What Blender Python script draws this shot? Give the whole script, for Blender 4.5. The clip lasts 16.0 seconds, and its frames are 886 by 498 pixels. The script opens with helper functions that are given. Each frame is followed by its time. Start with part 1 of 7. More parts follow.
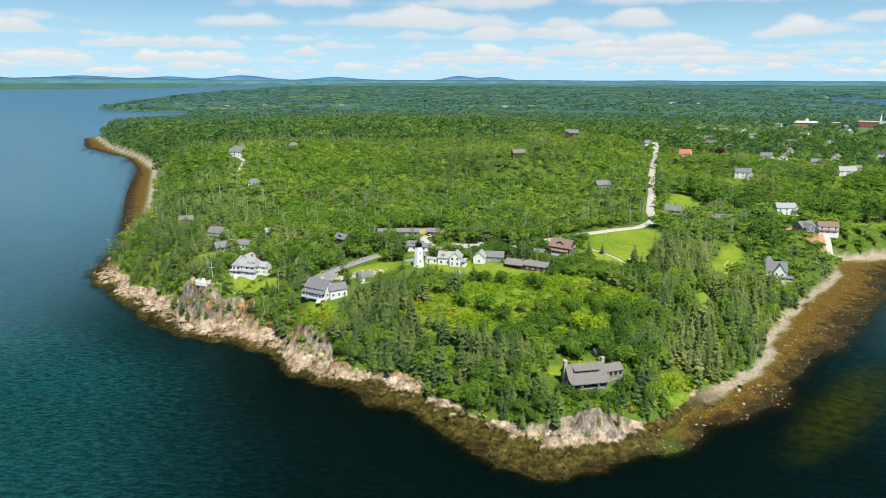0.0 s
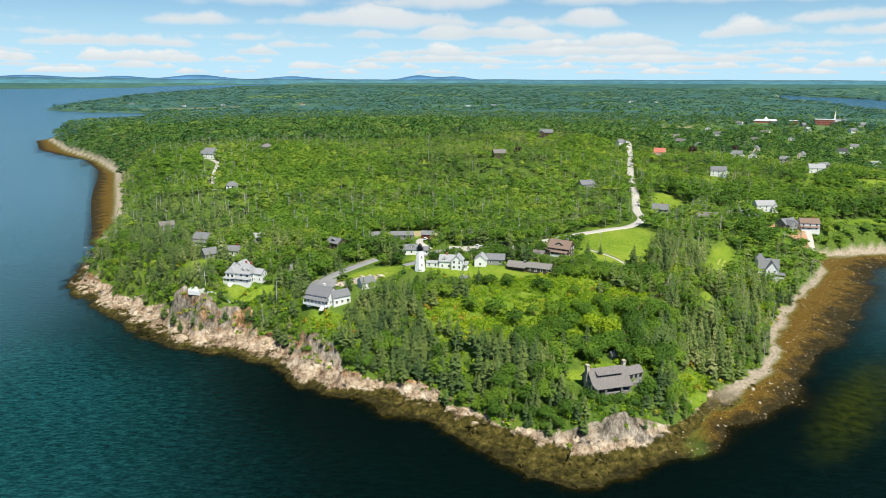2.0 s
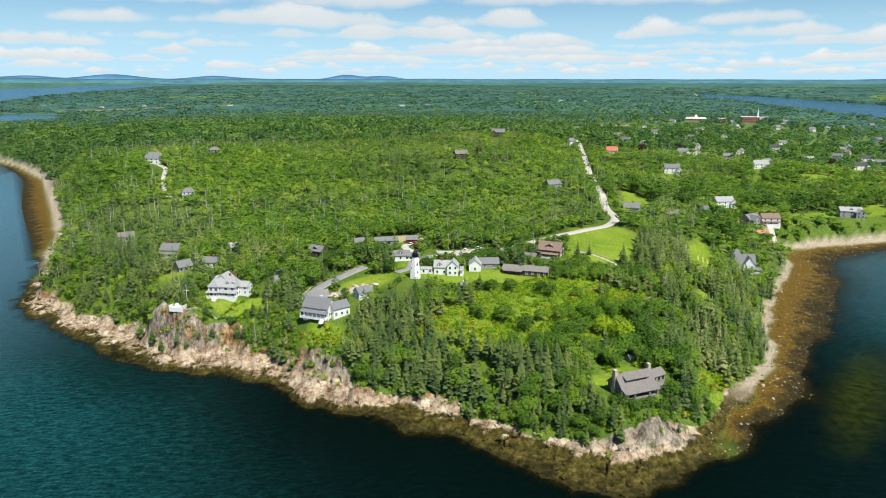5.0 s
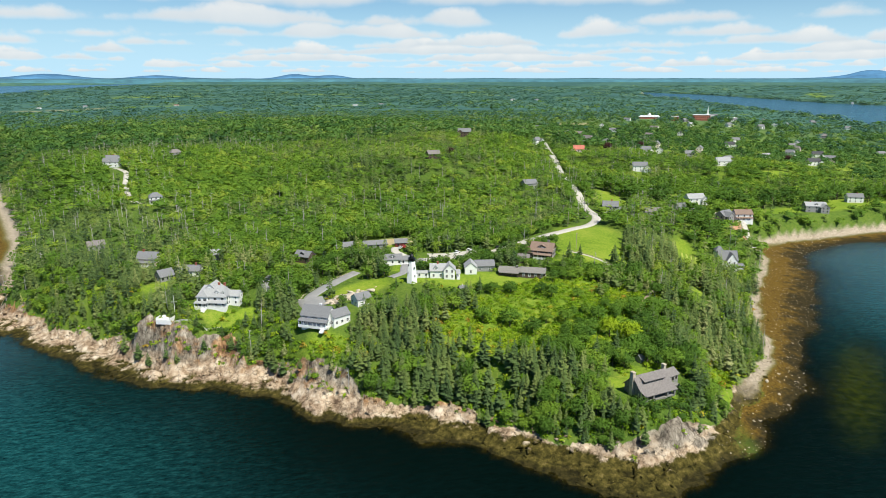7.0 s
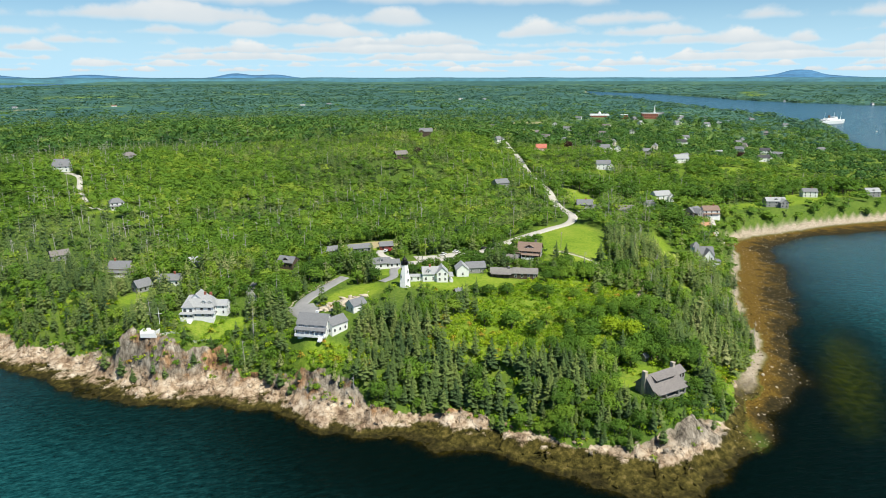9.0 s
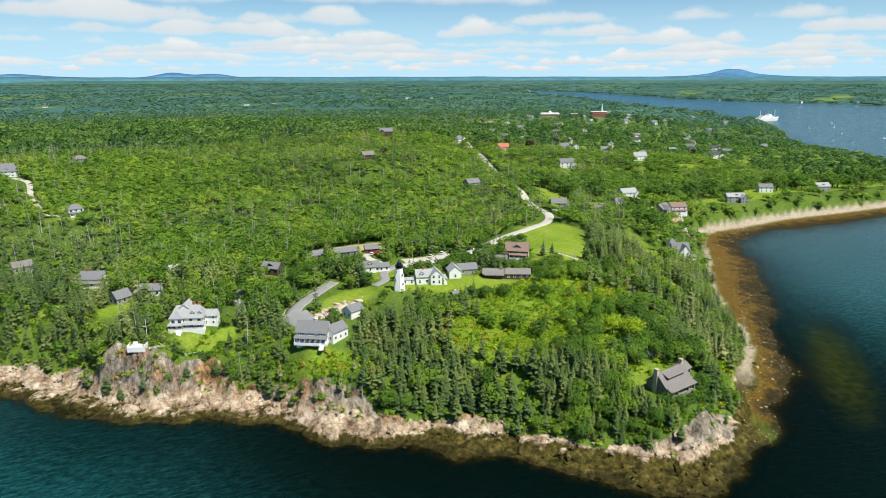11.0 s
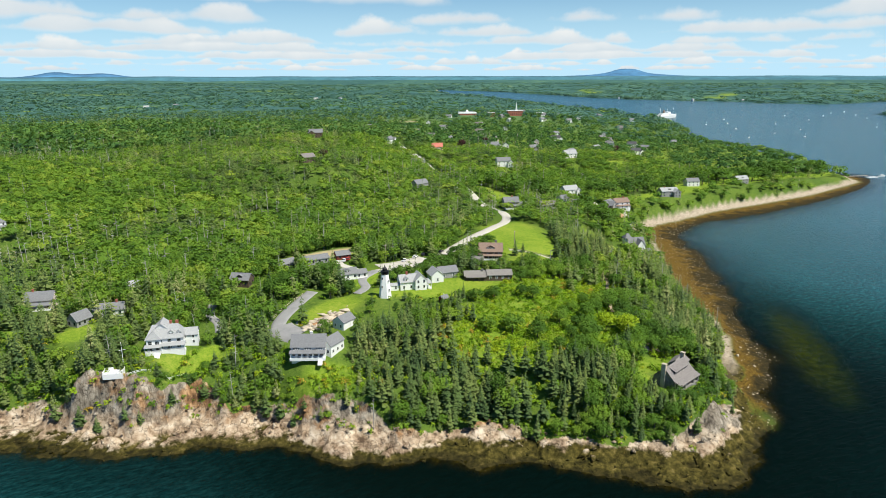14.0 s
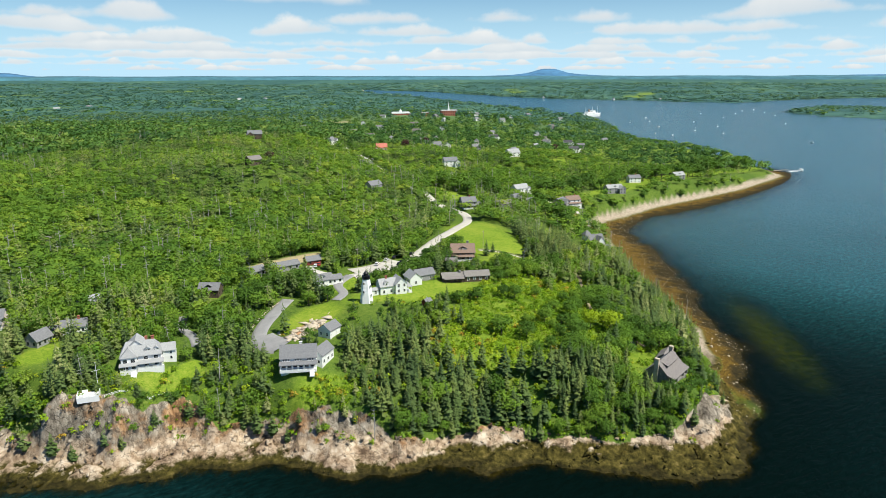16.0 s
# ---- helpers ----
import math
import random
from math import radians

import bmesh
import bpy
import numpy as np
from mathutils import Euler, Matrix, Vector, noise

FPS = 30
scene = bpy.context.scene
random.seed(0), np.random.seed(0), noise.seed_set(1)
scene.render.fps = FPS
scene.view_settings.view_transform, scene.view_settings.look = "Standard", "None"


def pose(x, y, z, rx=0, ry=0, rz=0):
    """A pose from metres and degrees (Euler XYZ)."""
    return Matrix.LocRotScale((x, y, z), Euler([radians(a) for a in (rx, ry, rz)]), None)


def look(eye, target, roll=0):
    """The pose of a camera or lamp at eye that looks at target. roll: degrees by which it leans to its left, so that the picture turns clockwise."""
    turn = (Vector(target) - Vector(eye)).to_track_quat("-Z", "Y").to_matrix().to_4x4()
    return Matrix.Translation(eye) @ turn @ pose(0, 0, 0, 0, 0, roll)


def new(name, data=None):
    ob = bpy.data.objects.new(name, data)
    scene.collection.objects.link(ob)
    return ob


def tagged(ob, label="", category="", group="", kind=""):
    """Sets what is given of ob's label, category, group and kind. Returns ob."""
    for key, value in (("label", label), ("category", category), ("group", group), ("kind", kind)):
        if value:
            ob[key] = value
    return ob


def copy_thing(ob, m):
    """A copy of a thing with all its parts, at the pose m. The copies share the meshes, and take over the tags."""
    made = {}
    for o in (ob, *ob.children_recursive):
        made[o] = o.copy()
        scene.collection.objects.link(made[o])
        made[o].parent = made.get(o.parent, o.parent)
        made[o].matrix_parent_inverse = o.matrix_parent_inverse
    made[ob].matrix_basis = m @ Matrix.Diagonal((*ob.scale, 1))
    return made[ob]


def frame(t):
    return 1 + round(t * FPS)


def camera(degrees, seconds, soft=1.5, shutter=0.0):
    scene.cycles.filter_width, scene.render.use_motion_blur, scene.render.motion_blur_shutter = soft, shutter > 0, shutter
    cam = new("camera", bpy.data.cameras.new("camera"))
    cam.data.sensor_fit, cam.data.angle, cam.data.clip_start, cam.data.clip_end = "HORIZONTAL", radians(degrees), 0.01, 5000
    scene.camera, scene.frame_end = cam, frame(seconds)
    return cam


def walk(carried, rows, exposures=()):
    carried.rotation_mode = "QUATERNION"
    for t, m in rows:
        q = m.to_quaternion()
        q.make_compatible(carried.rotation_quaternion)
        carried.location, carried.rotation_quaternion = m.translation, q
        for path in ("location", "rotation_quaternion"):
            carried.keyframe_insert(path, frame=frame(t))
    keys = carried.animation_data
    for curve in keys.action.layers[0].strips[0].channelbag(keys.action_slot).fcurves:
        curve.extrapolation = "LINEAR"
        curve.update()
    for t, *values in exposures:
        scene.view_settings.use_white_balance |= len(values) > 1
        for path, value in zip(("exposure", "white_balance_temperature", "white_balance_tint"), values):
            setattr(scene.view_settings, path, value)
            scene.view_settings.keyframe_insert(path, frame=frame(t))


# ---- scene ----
cam = camera(66.7, 16.0, soft=0.55)
METRES, EYE, TILT, LEAN, TURN = 205.0, 131.5, -14.1, -0.15, 0.0
ROWS = [
    (0.0, 0.0, 0.0, 0.0, 0.0, 0.0, 0.0),
    (0.5, -0.0285, 0.008, 0.0028, -0.87, -0.02, 0.23),
    (1.0, -0.0568, 0.0166, 0.0057, -1.74, -0.04, 0.45),
    (1.5, -0.085, 0.0258, 0.0087, -2.61, -0.07, 0.69),
    (2.0, -0.1134, 0.0357, 0.0119, -3.51, -0.09, 0.92),
    (2.5, -0.1417, 0.046, 0.015, -4.42, -0.11, 1.16),
    (3.0, -0.1699, 0.0568, 0.0186, -5.4, -0.15, 1.41),
    (3.5, -0.1975, 0.0682, 0.0223, -6.48, -0.19, 1.68),
    (4.0, -0.2261, 0.0803, 0.0257, -7.57, -0.23, 1.96),
    (6.5, -0.3637, 0.1498, 0.0449, -12.78, -0.53, 3.33),
    (7.0, -0.3908, 0.1648, 0.049, -13.93, -0.62, 3.63),
    (7.5, -0.4174, 0.1799, 0.0529, -15.18, -0.71, 3.95),
    (8.0, -0.4425, 0.1943, 0.0567, -16.3, -0.8, 4.24),
    (8.5, -0.4693, 0.2099, 0.0609, -17.44, -0.9, 4.51),
    (9.0, -0.4956, 0.2257, 0.0652, -18.61, -1.02, 4.79),
    (11.5, -0.6258, 0.3116, 0.0876, -24.65, -1.66, 6.22),
    (12.0, -0.651, 0.3304, 0.0926, -25.88, -1.8, 6.51),
    (12.5, -0.6759, 0.3503, 0.0977, -27.13, -1.96, 6.78),
    (13.0, -0.7006, 0.3708, 0.103, -28.29, -2.12, 7.03),
    (13.5, -0.7247, 0.3917, 0.1082, -29.71, -2.29, 7.34),
    (14.0, -0.7481, 0.4133, 0.1133, -31.55, -2.53, 7.74),
    (14.5, -0.7716, 0.4355, 0.1188, -33.5, -2.81, 8.13),
    (15.0, -0.7941, 0.4583, 0.1244, -35.22, -3.06, 8.48),
    (15.5, -0.8161, 0.4815, 0.1299, -36.69, -3.28, 8.77),
    (16.0, -0.8378, 0.5055, 0.1359, -38.0, -3.48, 9.02),
]
walk(cam, [(t, pose(0, 0, EYE, TILT, LEAN, TURN) @ pose(METRES * x, METRES * y, METRES * z, 90 + pitch, roll, yaw)) for t, x, y, z, yaw, pitch, roll in ROWS])

# ---- world, sun ----
SUN_AZ, SUN_EL = 157.0, 57.0
world = bpy.data.worlds.new("sky")
scene.world = world
world.use_nodes = True
wn, wl = world.node_tree.nodes, world.node_tree.links
wn.clear()


def wnode(kind, **kw):
    n = wn.new(kind)
    for k, v in kw.items():
        n.inputs[k].default_value = v
    return n


w_out = wn.new("ShaderNodeOutputWorld")
sky = wn.new("ShaderNodeTexSky")
sky.sky_type = "NISHITA"
sky.sun_disc = False
sky.sun_elevation, sky.sun_rotation = radians(SUN_EL), radians(SUN_AZ)
sky.air_density, sky.dust_density, sky.ozone_density = 1.0, 0.6, 2.0
bg_sky = wnode("ShaderNodeBackground", Strength=0.06)
bg_cloud = wnode("ShaderNodeBackground", Strength=0.77)
w_co = wn.new("ShaderNodeTexCoord")
w_sep = wn.new("ShaderNodeSeparateXYZ")
wl.new(w_co.outputs["Generated"], w_sep.inputs[0])


def wmath(op, a, b=None, clamp=False):
    n = wn.new("ShaderNodeMath")
    n.operation, n.use_clamp = op, clamp
    for i, v in enumerate((a, b)):
        if v is None:
            continue
        if isinstance(v, (int, float)):
            n.inputs[i].default_value = v
        else:
            wl.new(v, n.inputs[i])
    return n.outputs[0]


def wmap(val, a, b, c, d):
    n = wn.new("ShaderNodeMapRange")
    n.interpolation_type = "SMOOTHSTEP"
    wl.new(val, n.inputs[0])
    for i, v in enumerate((a, b, c, d)):
        n.inputs[i + 1].default_value = v
    return n.outputs[0]


def wtint(col, rgb):
    n = wn.new("ShaderNodeMix")
    n.data_type, n.blend_type = "RGBA", "MULTIPLY"
    n.inputs["Factor"].default_value = 1.0
    wl.new(col, n.inputs["A"])
    n.inputs["B"].default_value = (*rgb, 1)
    return n.outputs["Result"]


deep_sky = wn.new("ShaderNodeMix")
deep_sky.data_type, deep_sky.blend_type = "RGBA", "MULTIPLY"
deep_sky.inputs["B"].default_value = (0.80, 0.86, 0.90, 1)
wl.new(wtint(sky.outputs[0], (0.40, 0.88, 1.32)), deep_sky.inputs["A"])
wl.new(wmap(w_sep.outputs[2], 0.12, 0.55, 0.0, 1.0), deep_sky.inputs["Factor"])
wl.new(deep_sky.outputs["Result"], bg_sky.inputs[0])
azim = wmath("ARCTAN2", w_sep.outputs[0], w_sep.outputs[1])
elev = w_sep.outputs[2]


def puffs(size, tall, seed, detail):
    """Noise over azimuth and elevation."""
    v = wn.new("ShaderNodeCombineXYZ")
    wl.new(wmath("MULTIPLY", azim, size), v.inputs[0])
    wl.new(wmath("MULTIPLY", elev, size * tall), v.inputs[1])
    v.inputs[2].default_value = seed
    n = wnode("ShaderNodeTexNoise", Scale=1.0, Detail=detail, Roughness=0.52)
    wl.new(v.outputs[0], n.inputs["Vector"])
    return n.outputs["Fac"]


# rows of cumulus, the far and low ones first: height of the flat base, depth of the row, how far it is filled
cover, light = None, None
for row, (base, deep, fill) in enumerate(((0.008, 0.008, 0.30), (0.015, 0.011, 0.38), (0.023, 0.014, 0.40), (0.032, 0.017, 0.42), (0.043, 0.021, 0.34), (0.056, 0.027, 0.22), (0.074, 0.036, 0.22), (0.100, 0.05, 0.20), (0.18, 0.12, 0.1))):
    crest = wmath("MULTIPLY", wmath("SUBTRACT", elev, base), 1.0 / deep)
    heap = wmap(puffs(0.10 / deep, 0.3, 3.7 * row + 1.3, 2.0), 0.34, 0.66, -0.45 + fill, 0.75 + fill)
    billow = wmath("MULTIPLY", wmath("SUBTRACT", puffs(0.34 / deep, 1.25, 9.1 * row + 4.2, 6.0), 0.5), 2.5)
    body = wmath("ADD", wmath("SUBTRACT", heap, crest), billow)
    foot = wmap(wmath("ADD", crest, wmath("MULTIPLY", billow, 0.30)), -0.10, 0.16, 0.0, 1.0)
    c = wmath("MULTIPLY", wmap(body, 0.0, 0.42, 0.0, 1.0), foot)
    s_ = wmath("ADD", wmath("MULTIPLY", crest, 0.8), wmath("ADD", wmath("MULTIPLY", billow, 0.5), 0.25), True)
    light = s_ if light is None else wmath("ADD", wmath("MULTIPLY", light, wmath("SUBTRACT", 1.0, c)), wmath("MULTIPLY", s_, c))
    cover = c if cover is None else wmath("MAXIMUM", cover, c)
c_mix = wn.new("ShaderNodeMix")
c_mix.data_type = "RGBA"
c_mix.inputs["A"].default_value = (0.66, 0.75, 0.82, 1)
c_mix.inputs["B"].default_value = (1.0, 0.99, 0.96, 1)
wl.new(light, c_mix.inputs["Factor"])
wl.new(c_mix.outputs["Result"], bg_cloud.inputs[0])
bg_veil = wnode("ShaderNodeBackground", Color=(0.50, 0.76, 0.92, 1), Strength=0.92)
mix_v, mix_c = wn.new("ShaderNodeMixShader"), wn.new("ShaderNodeMixShader")
wl.new(wmap(elev, 0.0, 0.19, 0.97, 0.0), mix_v.inputs[0])
wl.new(bg_sky.outputs[0], mix_v.inputs[1])
wl.new(bg_veil.outputs[0], mix_v.inputs[2])
wl.new(wmath("MULTIPLY", cover, 0.85), mix_c.inputs[0])
wl.new(mix_v.outputs[0], mix_c.inputs[1])
wl.new(bg_cloud.outputs[0], mix_c.inputs[2])
wl.new(mix_c.outputs[0], w_out.inputs[0])

sun_way = Vector((math.sin(radians(SUN_AZ)) * math.cos(radians(SUN_EL)), math.cos(radians(SUN_AZ)) * math.cos(radians(SUN_EL)), math.sin(radians(SUN_EL))))
sun = new("sun", bpy.data.lights.new("sun", "SUN"))
sun.data.energy, sun.data.angle, sun.data.color = 5.6, radians(0.55), (0.98, 0.945, 0.83)
sun.matrix_basis = look((0, 0, 400), Vector((0, 0, 400)) - sun_way)
scene.view_settings.exposure = 0.25

# ---- materials ----


def tree_of(name):
    m = bpy.data.materials.new(name)
    m.use_nodes = True
    return m, m.node_tree.nodes, m.node_tree.links, m.node_tree.nodes["Principled BSDF"]


def ramp(nt, fac, stops):
    r = nt.nodes.new("ShaderNodeValToRGB")
    while len(r.color_ramp.elements) < len(stops):
        r.color_ramp.elements.new(0.5)
    for e, (p, c) in zip(r.color_ramp.elements, stops):
        e.position, e.color = p, (*c, 1)
    nt.links.new(fac, r.inputs[0])
    return r.outputs[0]


def noise_of(nt, scale, detail=4.0, rough=0.55, stretch=None, source="Object"):
    co = nt.nodes.new("ShaderNodeNewGeometry").outputs["Position"] if source == "World" else nt.nodes.new("ShaderNodeTexCoord").outputs[source]
    if stretch:
        mp = nt.nodes.new("ShaderNodeMapping")
        mp.inputs["Scale"].default_value = stretch[:3]
        if len(stretch) > 3:
            mp.inputs["Rotation"].default_value = (0, 0, radians(stretch[3]))
        nt.links.new(co, mp.inputs[0])
        co = mp.outputs[0]
    n = nt.nodes.new("ShaderNodeTexNoise")
    n.inputs["Scale"].default_value, n.inputs["Detail"].default_value, n.inputs["Roughness"].default_value = scale, detail, rough
    nt.links.new(co, n.inputs["Vector"])
    return n.outputs["Fac"]


def mixc(nt, fac, a, b, mode="MIX"):
    n = nt.nodes.new("ShaderNodeMix")
    n.data_type, n.blend_type = "RGBA", mode
    for key, v in (("Factor", fac), ("A", a), ("B", b)):
        if isinstance(v, (int, float)):
            n.inputs[key].default_value = v
        elif isinstance(v, tuple):
            n.inputs[key].default_value = (*v, 1)
        else:
            nt.links.new(v, n.inputs[key])
    return n.outputs["Result"]


def mth(nt, op, a, b=0.0, clamp=False):
    n = nt.nodes.new("ShaderNodeMath")
    n.operation, n.use_clamp = op, clamp
    for i, v in enumerate((a, b)):
        if isinstance(v, (int, float)):
            n.inputs[i].default_value = v
        else:
            nt.links.new(v, n.inputs[i])
    return n.outputs[0]


def span(nt, val, a, b, c=0.0, d=1.0):
    n = nt.nodes.new("ShaderNodeMapRange")
    n.interpolation_type = "SMOOTHSTEP"
    nt.links.new(val, n.inputs[0])
    for i, v in enumerate((a, b, c, d)):
        n.inputs[i + 1].default_value = v
    return n.outputs[0]


def attr(nt, name):
    n = nt.nodes.new("ShaderNodeAttribute")
    n.attribute_name = name
    return n.outputs["Fac"]


def bump(nt, b, height, strength, distance):
    n = nt.nodes.new("ShaderNodeBump")
    n.inputs["Strength"].default_value, n.inputs["Distance"].default_value = strength, distance
    nt.links.new(height, n.inputs["Height"])
    nt.links.new(n.outputs[0], b.inputs["Normal"])
    return n


def plain(name, dark, light, rough=0.7, metal=0.0, scale=1.5, fine=12.0, relief=0.3, stretch=None):
    """A surface whose colour wanders between two tones, with fine grain and relief."""
    m, n, l, b = tree_of(name)
    nt = m.node_tree
    broad, grain = noise_of(nt, scale, 4.0, 0.6, stretch), noise_of(nt, fine, 3.0, 0.6, stretch)
    f = mth(nt, "ADD", mth(nt, "MULTIPLY", broad, 0.65), mth(nt, "MULTIPLY", grain, 0.35))
    l.new(ramp(nt, f, [(0.32, dark), (0.68, light)]), b.inputs["Base Color"])
    b.inputs["Roughness"].default_value, b.inputs["Metallic"].default_value = rough, metal
    if relief:
        bump(nt, b, grain, relief, 0.05)
    return m


WHITE = plain("white_clapboard", (0.70, 0.70, 0.68), (0.82, 0.82, 0.80), 0.6, stretch=(1, 1, 6))
TOWER_WHITE = plain("whitewashed_stone", (0.76, 0.76, 0.74), (0.86, 0.86, 0.84), 0.75, relief=0.5)
TRIM = plain("white_trim", (0.74, 0.74, 0.73), (0.82, 0.82, 0.81), 0.5)
LONG_ROOF = plain("silvered_wood_shingle", (0.16, 0.148, 0.132), (0.25, 0.235, 0.213), 0.9, fine=4)
GREY_ROOF = plain("grey_asphalt_shingle", (0.13, 0.135, 0.14), (0.22, 0.22, 0.225), 0.9, fine=5, stretch=(1, 1, 1))
PALE_ROOF = plain("pale_grey_shingle", (0.27, 0.275, 0.275), (0.38, 0.385, 0.38), 0.85, fine=5)
WARM_ROOF = plain("weathered_wood_shingle", (0.125, 0.112, 0.105), (0.25, 0.225, 0.21), 0.9, fine=4)
TAN_ROOF = plain("tan_wood_shingle", (0.17, 0.115, 0.085), (0.27, 0.19, 0.145), 0.9, fine=4)
DARK_ROOF = plain("dark_shingle", (0.035, 0.035, 0.04), (0.085, 0.085, 0.09), 0.9, fine=5)
BROWN_WALL = plain("brown_cedar_shingle", (0.055, 0.04, 0.03), (0.12, 0.085, 0.06), 0.9, fine=5)
GREY_WALL = plain("grey_cedar_shingle", (0.20, 0.20, 0.20), (0.33, 0.33, 0.32), 0.9, fine=5)
STONE_WALL = plain("fieldstone", (0.10, 0.095, 0.09), (0.30, 0.29, 0.27), 0.9, scale=0.9, fine=2.2, relief=0.8)
BRICK = plain("red_brick", (0.27, 0.085, 0.055), (0.40, 0.15, 0.10), 0.85, fine=6)
RED_WALL = plain("dark_red_boards", (0.13, 0.025, 0.02), (0.22, 0.05, 0.035), 0.8)
PINK_WALL = plain("white_and_pink_boards", (0.72, 0.60, 0.56), (0.80, 0.70, 0.66), 0.7)
RED_ROOF = plain("red_shingle", (0.42, 0.12, 0.08), (0.55, 0.20, 0.14), 0.85)
BLACK = plain("black_iron", (0.012, 0.012, 0.012), (0.03, 0.03, 0.03), 0.45, 0.6)
BARK = plain("bark", (0.06, 0.045, 0.035), (0.16, 0.13, 0.11), 0.95, stretch=(1, 1, 0.3))
DEADWOOD = plain("grey_deadwood", (0.28, 0.26, 0.24), (0.45, 0.43, 0.40), 0.9)
POLE_WOOD = plain("weathered_pole", (0.28, 0.23, 0.18), (0.42, 0.36, 0.30), 0.9)
GRAVEL = plain("pale_gravel", (0.40, 0.37, 0.32), (0.54, 0.51, 0.455), 0.95, scale=0.4, fine=4, relief=0.5)
DIRT = plain("trodden_dirt", (0.20, 0.15, 0.09), (0.38, 0.31, 0.21), 0.95, scale=0.4, fine=3, relief=0.5)
ASPHALT = plain("worn_asphalt", (0.20, 0.20, 0.20), (0.29, 0.285, 0.28), 0.9, scale=0.25, fine=5)
CAR_DARK = plain("dark_car_paint", (0.015, 0.016, 0.02), (0.02, 0.022, 0.028), 0.25, 0.0, relief=0)
CAR_WHITE = plain("white_car_paint", (0.72, 0.72, 0.72), (0.76, 0.76, 0.76), 0.25, 0.0, relief=0)
CAR_RED = plain("red_car_paint", (0.35, 0.03, 0.02), (0.4, 0.04, 0.03), 0.25, 0.0, relief=0)
RUBBER = plain("tyre_rubber", (0.02, 0.02, 0.02), (0.035, 0.035, 0.035), 0.9)
PALE_STONE = plain("pale_boulder_granite", (0.36, 0.30, 0.22), (0.58, 0.50, 0.39), 0.95, scale=0.3, fine=1.5, relief=0.8)


def glass_mat():
    m, n, l, b = tree_of("window_glass")
    b.inputs["Base Color"].default_value = (0.025, 0.03, 0.035, 1)
    b.inputs["Roughness"].default_value = 0.06
    return m


GLASS = glass_mat()


def foliage(name, stops, see=0.22):
    """Leaves: the tone runs from tree to tree and wanders over the crown."""
    m, n, l, b = tree_of(name)
    nt = m.node_tree
    t = mth(nt, "ADD", attr(nt, "tint"), mth(nt, "MULTIPLY", mth(nt, "SUBTRACT", noise_of(nt, 0.9, 3.0, 0.6, source="World"), 0.5), 0.4))
    t = mth(nt, "ADD", t, mth(nt, "MULTIPLY", mth(nt, "SUBTRACT", noise_of(nt, 0.02, 3.0, 0.6, source="World"), 0.5), 0.9), True)
    col = ramp(nt, t, stops)
    l.new(col, b.inputs["Base Color"])
    b.inputs["Roughness"].default_value = 0.62
    b.inputs["Specular IOR Level"].default_value = 0.1
    tr = n.new("ShaderNodeBsdfTranslucent")
    l.new(mixc(nt, 1.0, col, (1.25, 1.2, 0.6), "MULTIPLY"), tr.inputs[0])
    mx = n.new("ShaderNodeMixShader")
    mx.inputs[0].default_value = see
    l.new(b.outputs[0], mx.inputs[1])
    l.new(tr.outputs[0], mx.inputs[2])
    l.new(mx.outputs[0], n["Material Output"].inputs[0])
    return m


NEEDLES = foliage("spruce_needles", [(0.0, (0.040, 0.076, 0.032)), (0.4, (0.098, 0.152, 0.046)), (0.75, (0.172, 0.222, 0.062)), (1.0, (0.28, 0.30, 0.12))], 0.18)
LEAVES = foliage("broadleaf_leaves", [(0.0, (0.050, 0.112, 0.020)), (0.4, (0.112, 0.215, 0.028)), (0.75, (0.180, 0.292, 0.034)), (1.0, (0.27, 0.35, 0.050))], 0.36)
SHRUB = foliage("shrub_leaves", [(0.0, (0.09, 0.20, 0.012)), (0.5, (0.20, 0.33, 0.016)), (0.82, (0.32, 0.41, 0.022)), (1.0, (0.42, 0.27, 0.045))], 0.3)
# distance haze painted into the far leaves' colour as a blue tint
HAZE_WOODS = foliage("haze_woods", [(0.0, (0.048, 0.120, 0.112)), (0.45, (0.074, 0.168, 0.136)), (0.8, (0.106, 0.205, 0.138)), (1.0, (0.17, 0.26, 0.13))], 0.36)
# half step of the painted haze, between LEAVES and the far woods
HALF_HAZE_WOODS = foliage("half_haze_woods", [(0.0, (0.028, 0.076, 0.028)), (0.4, (0.064, 0.146, 0.038)), (0.75, (0.112, 0.212, 0.046)), (1.0, (0.20, 0.285, 0.064))], 0.32)
COPPER = foliage("copper_beech_leaves", [(0.0, (0.03, 0.012, 0.014)), (1.0, (0.075, 0.03, 0.03))], 0.12)


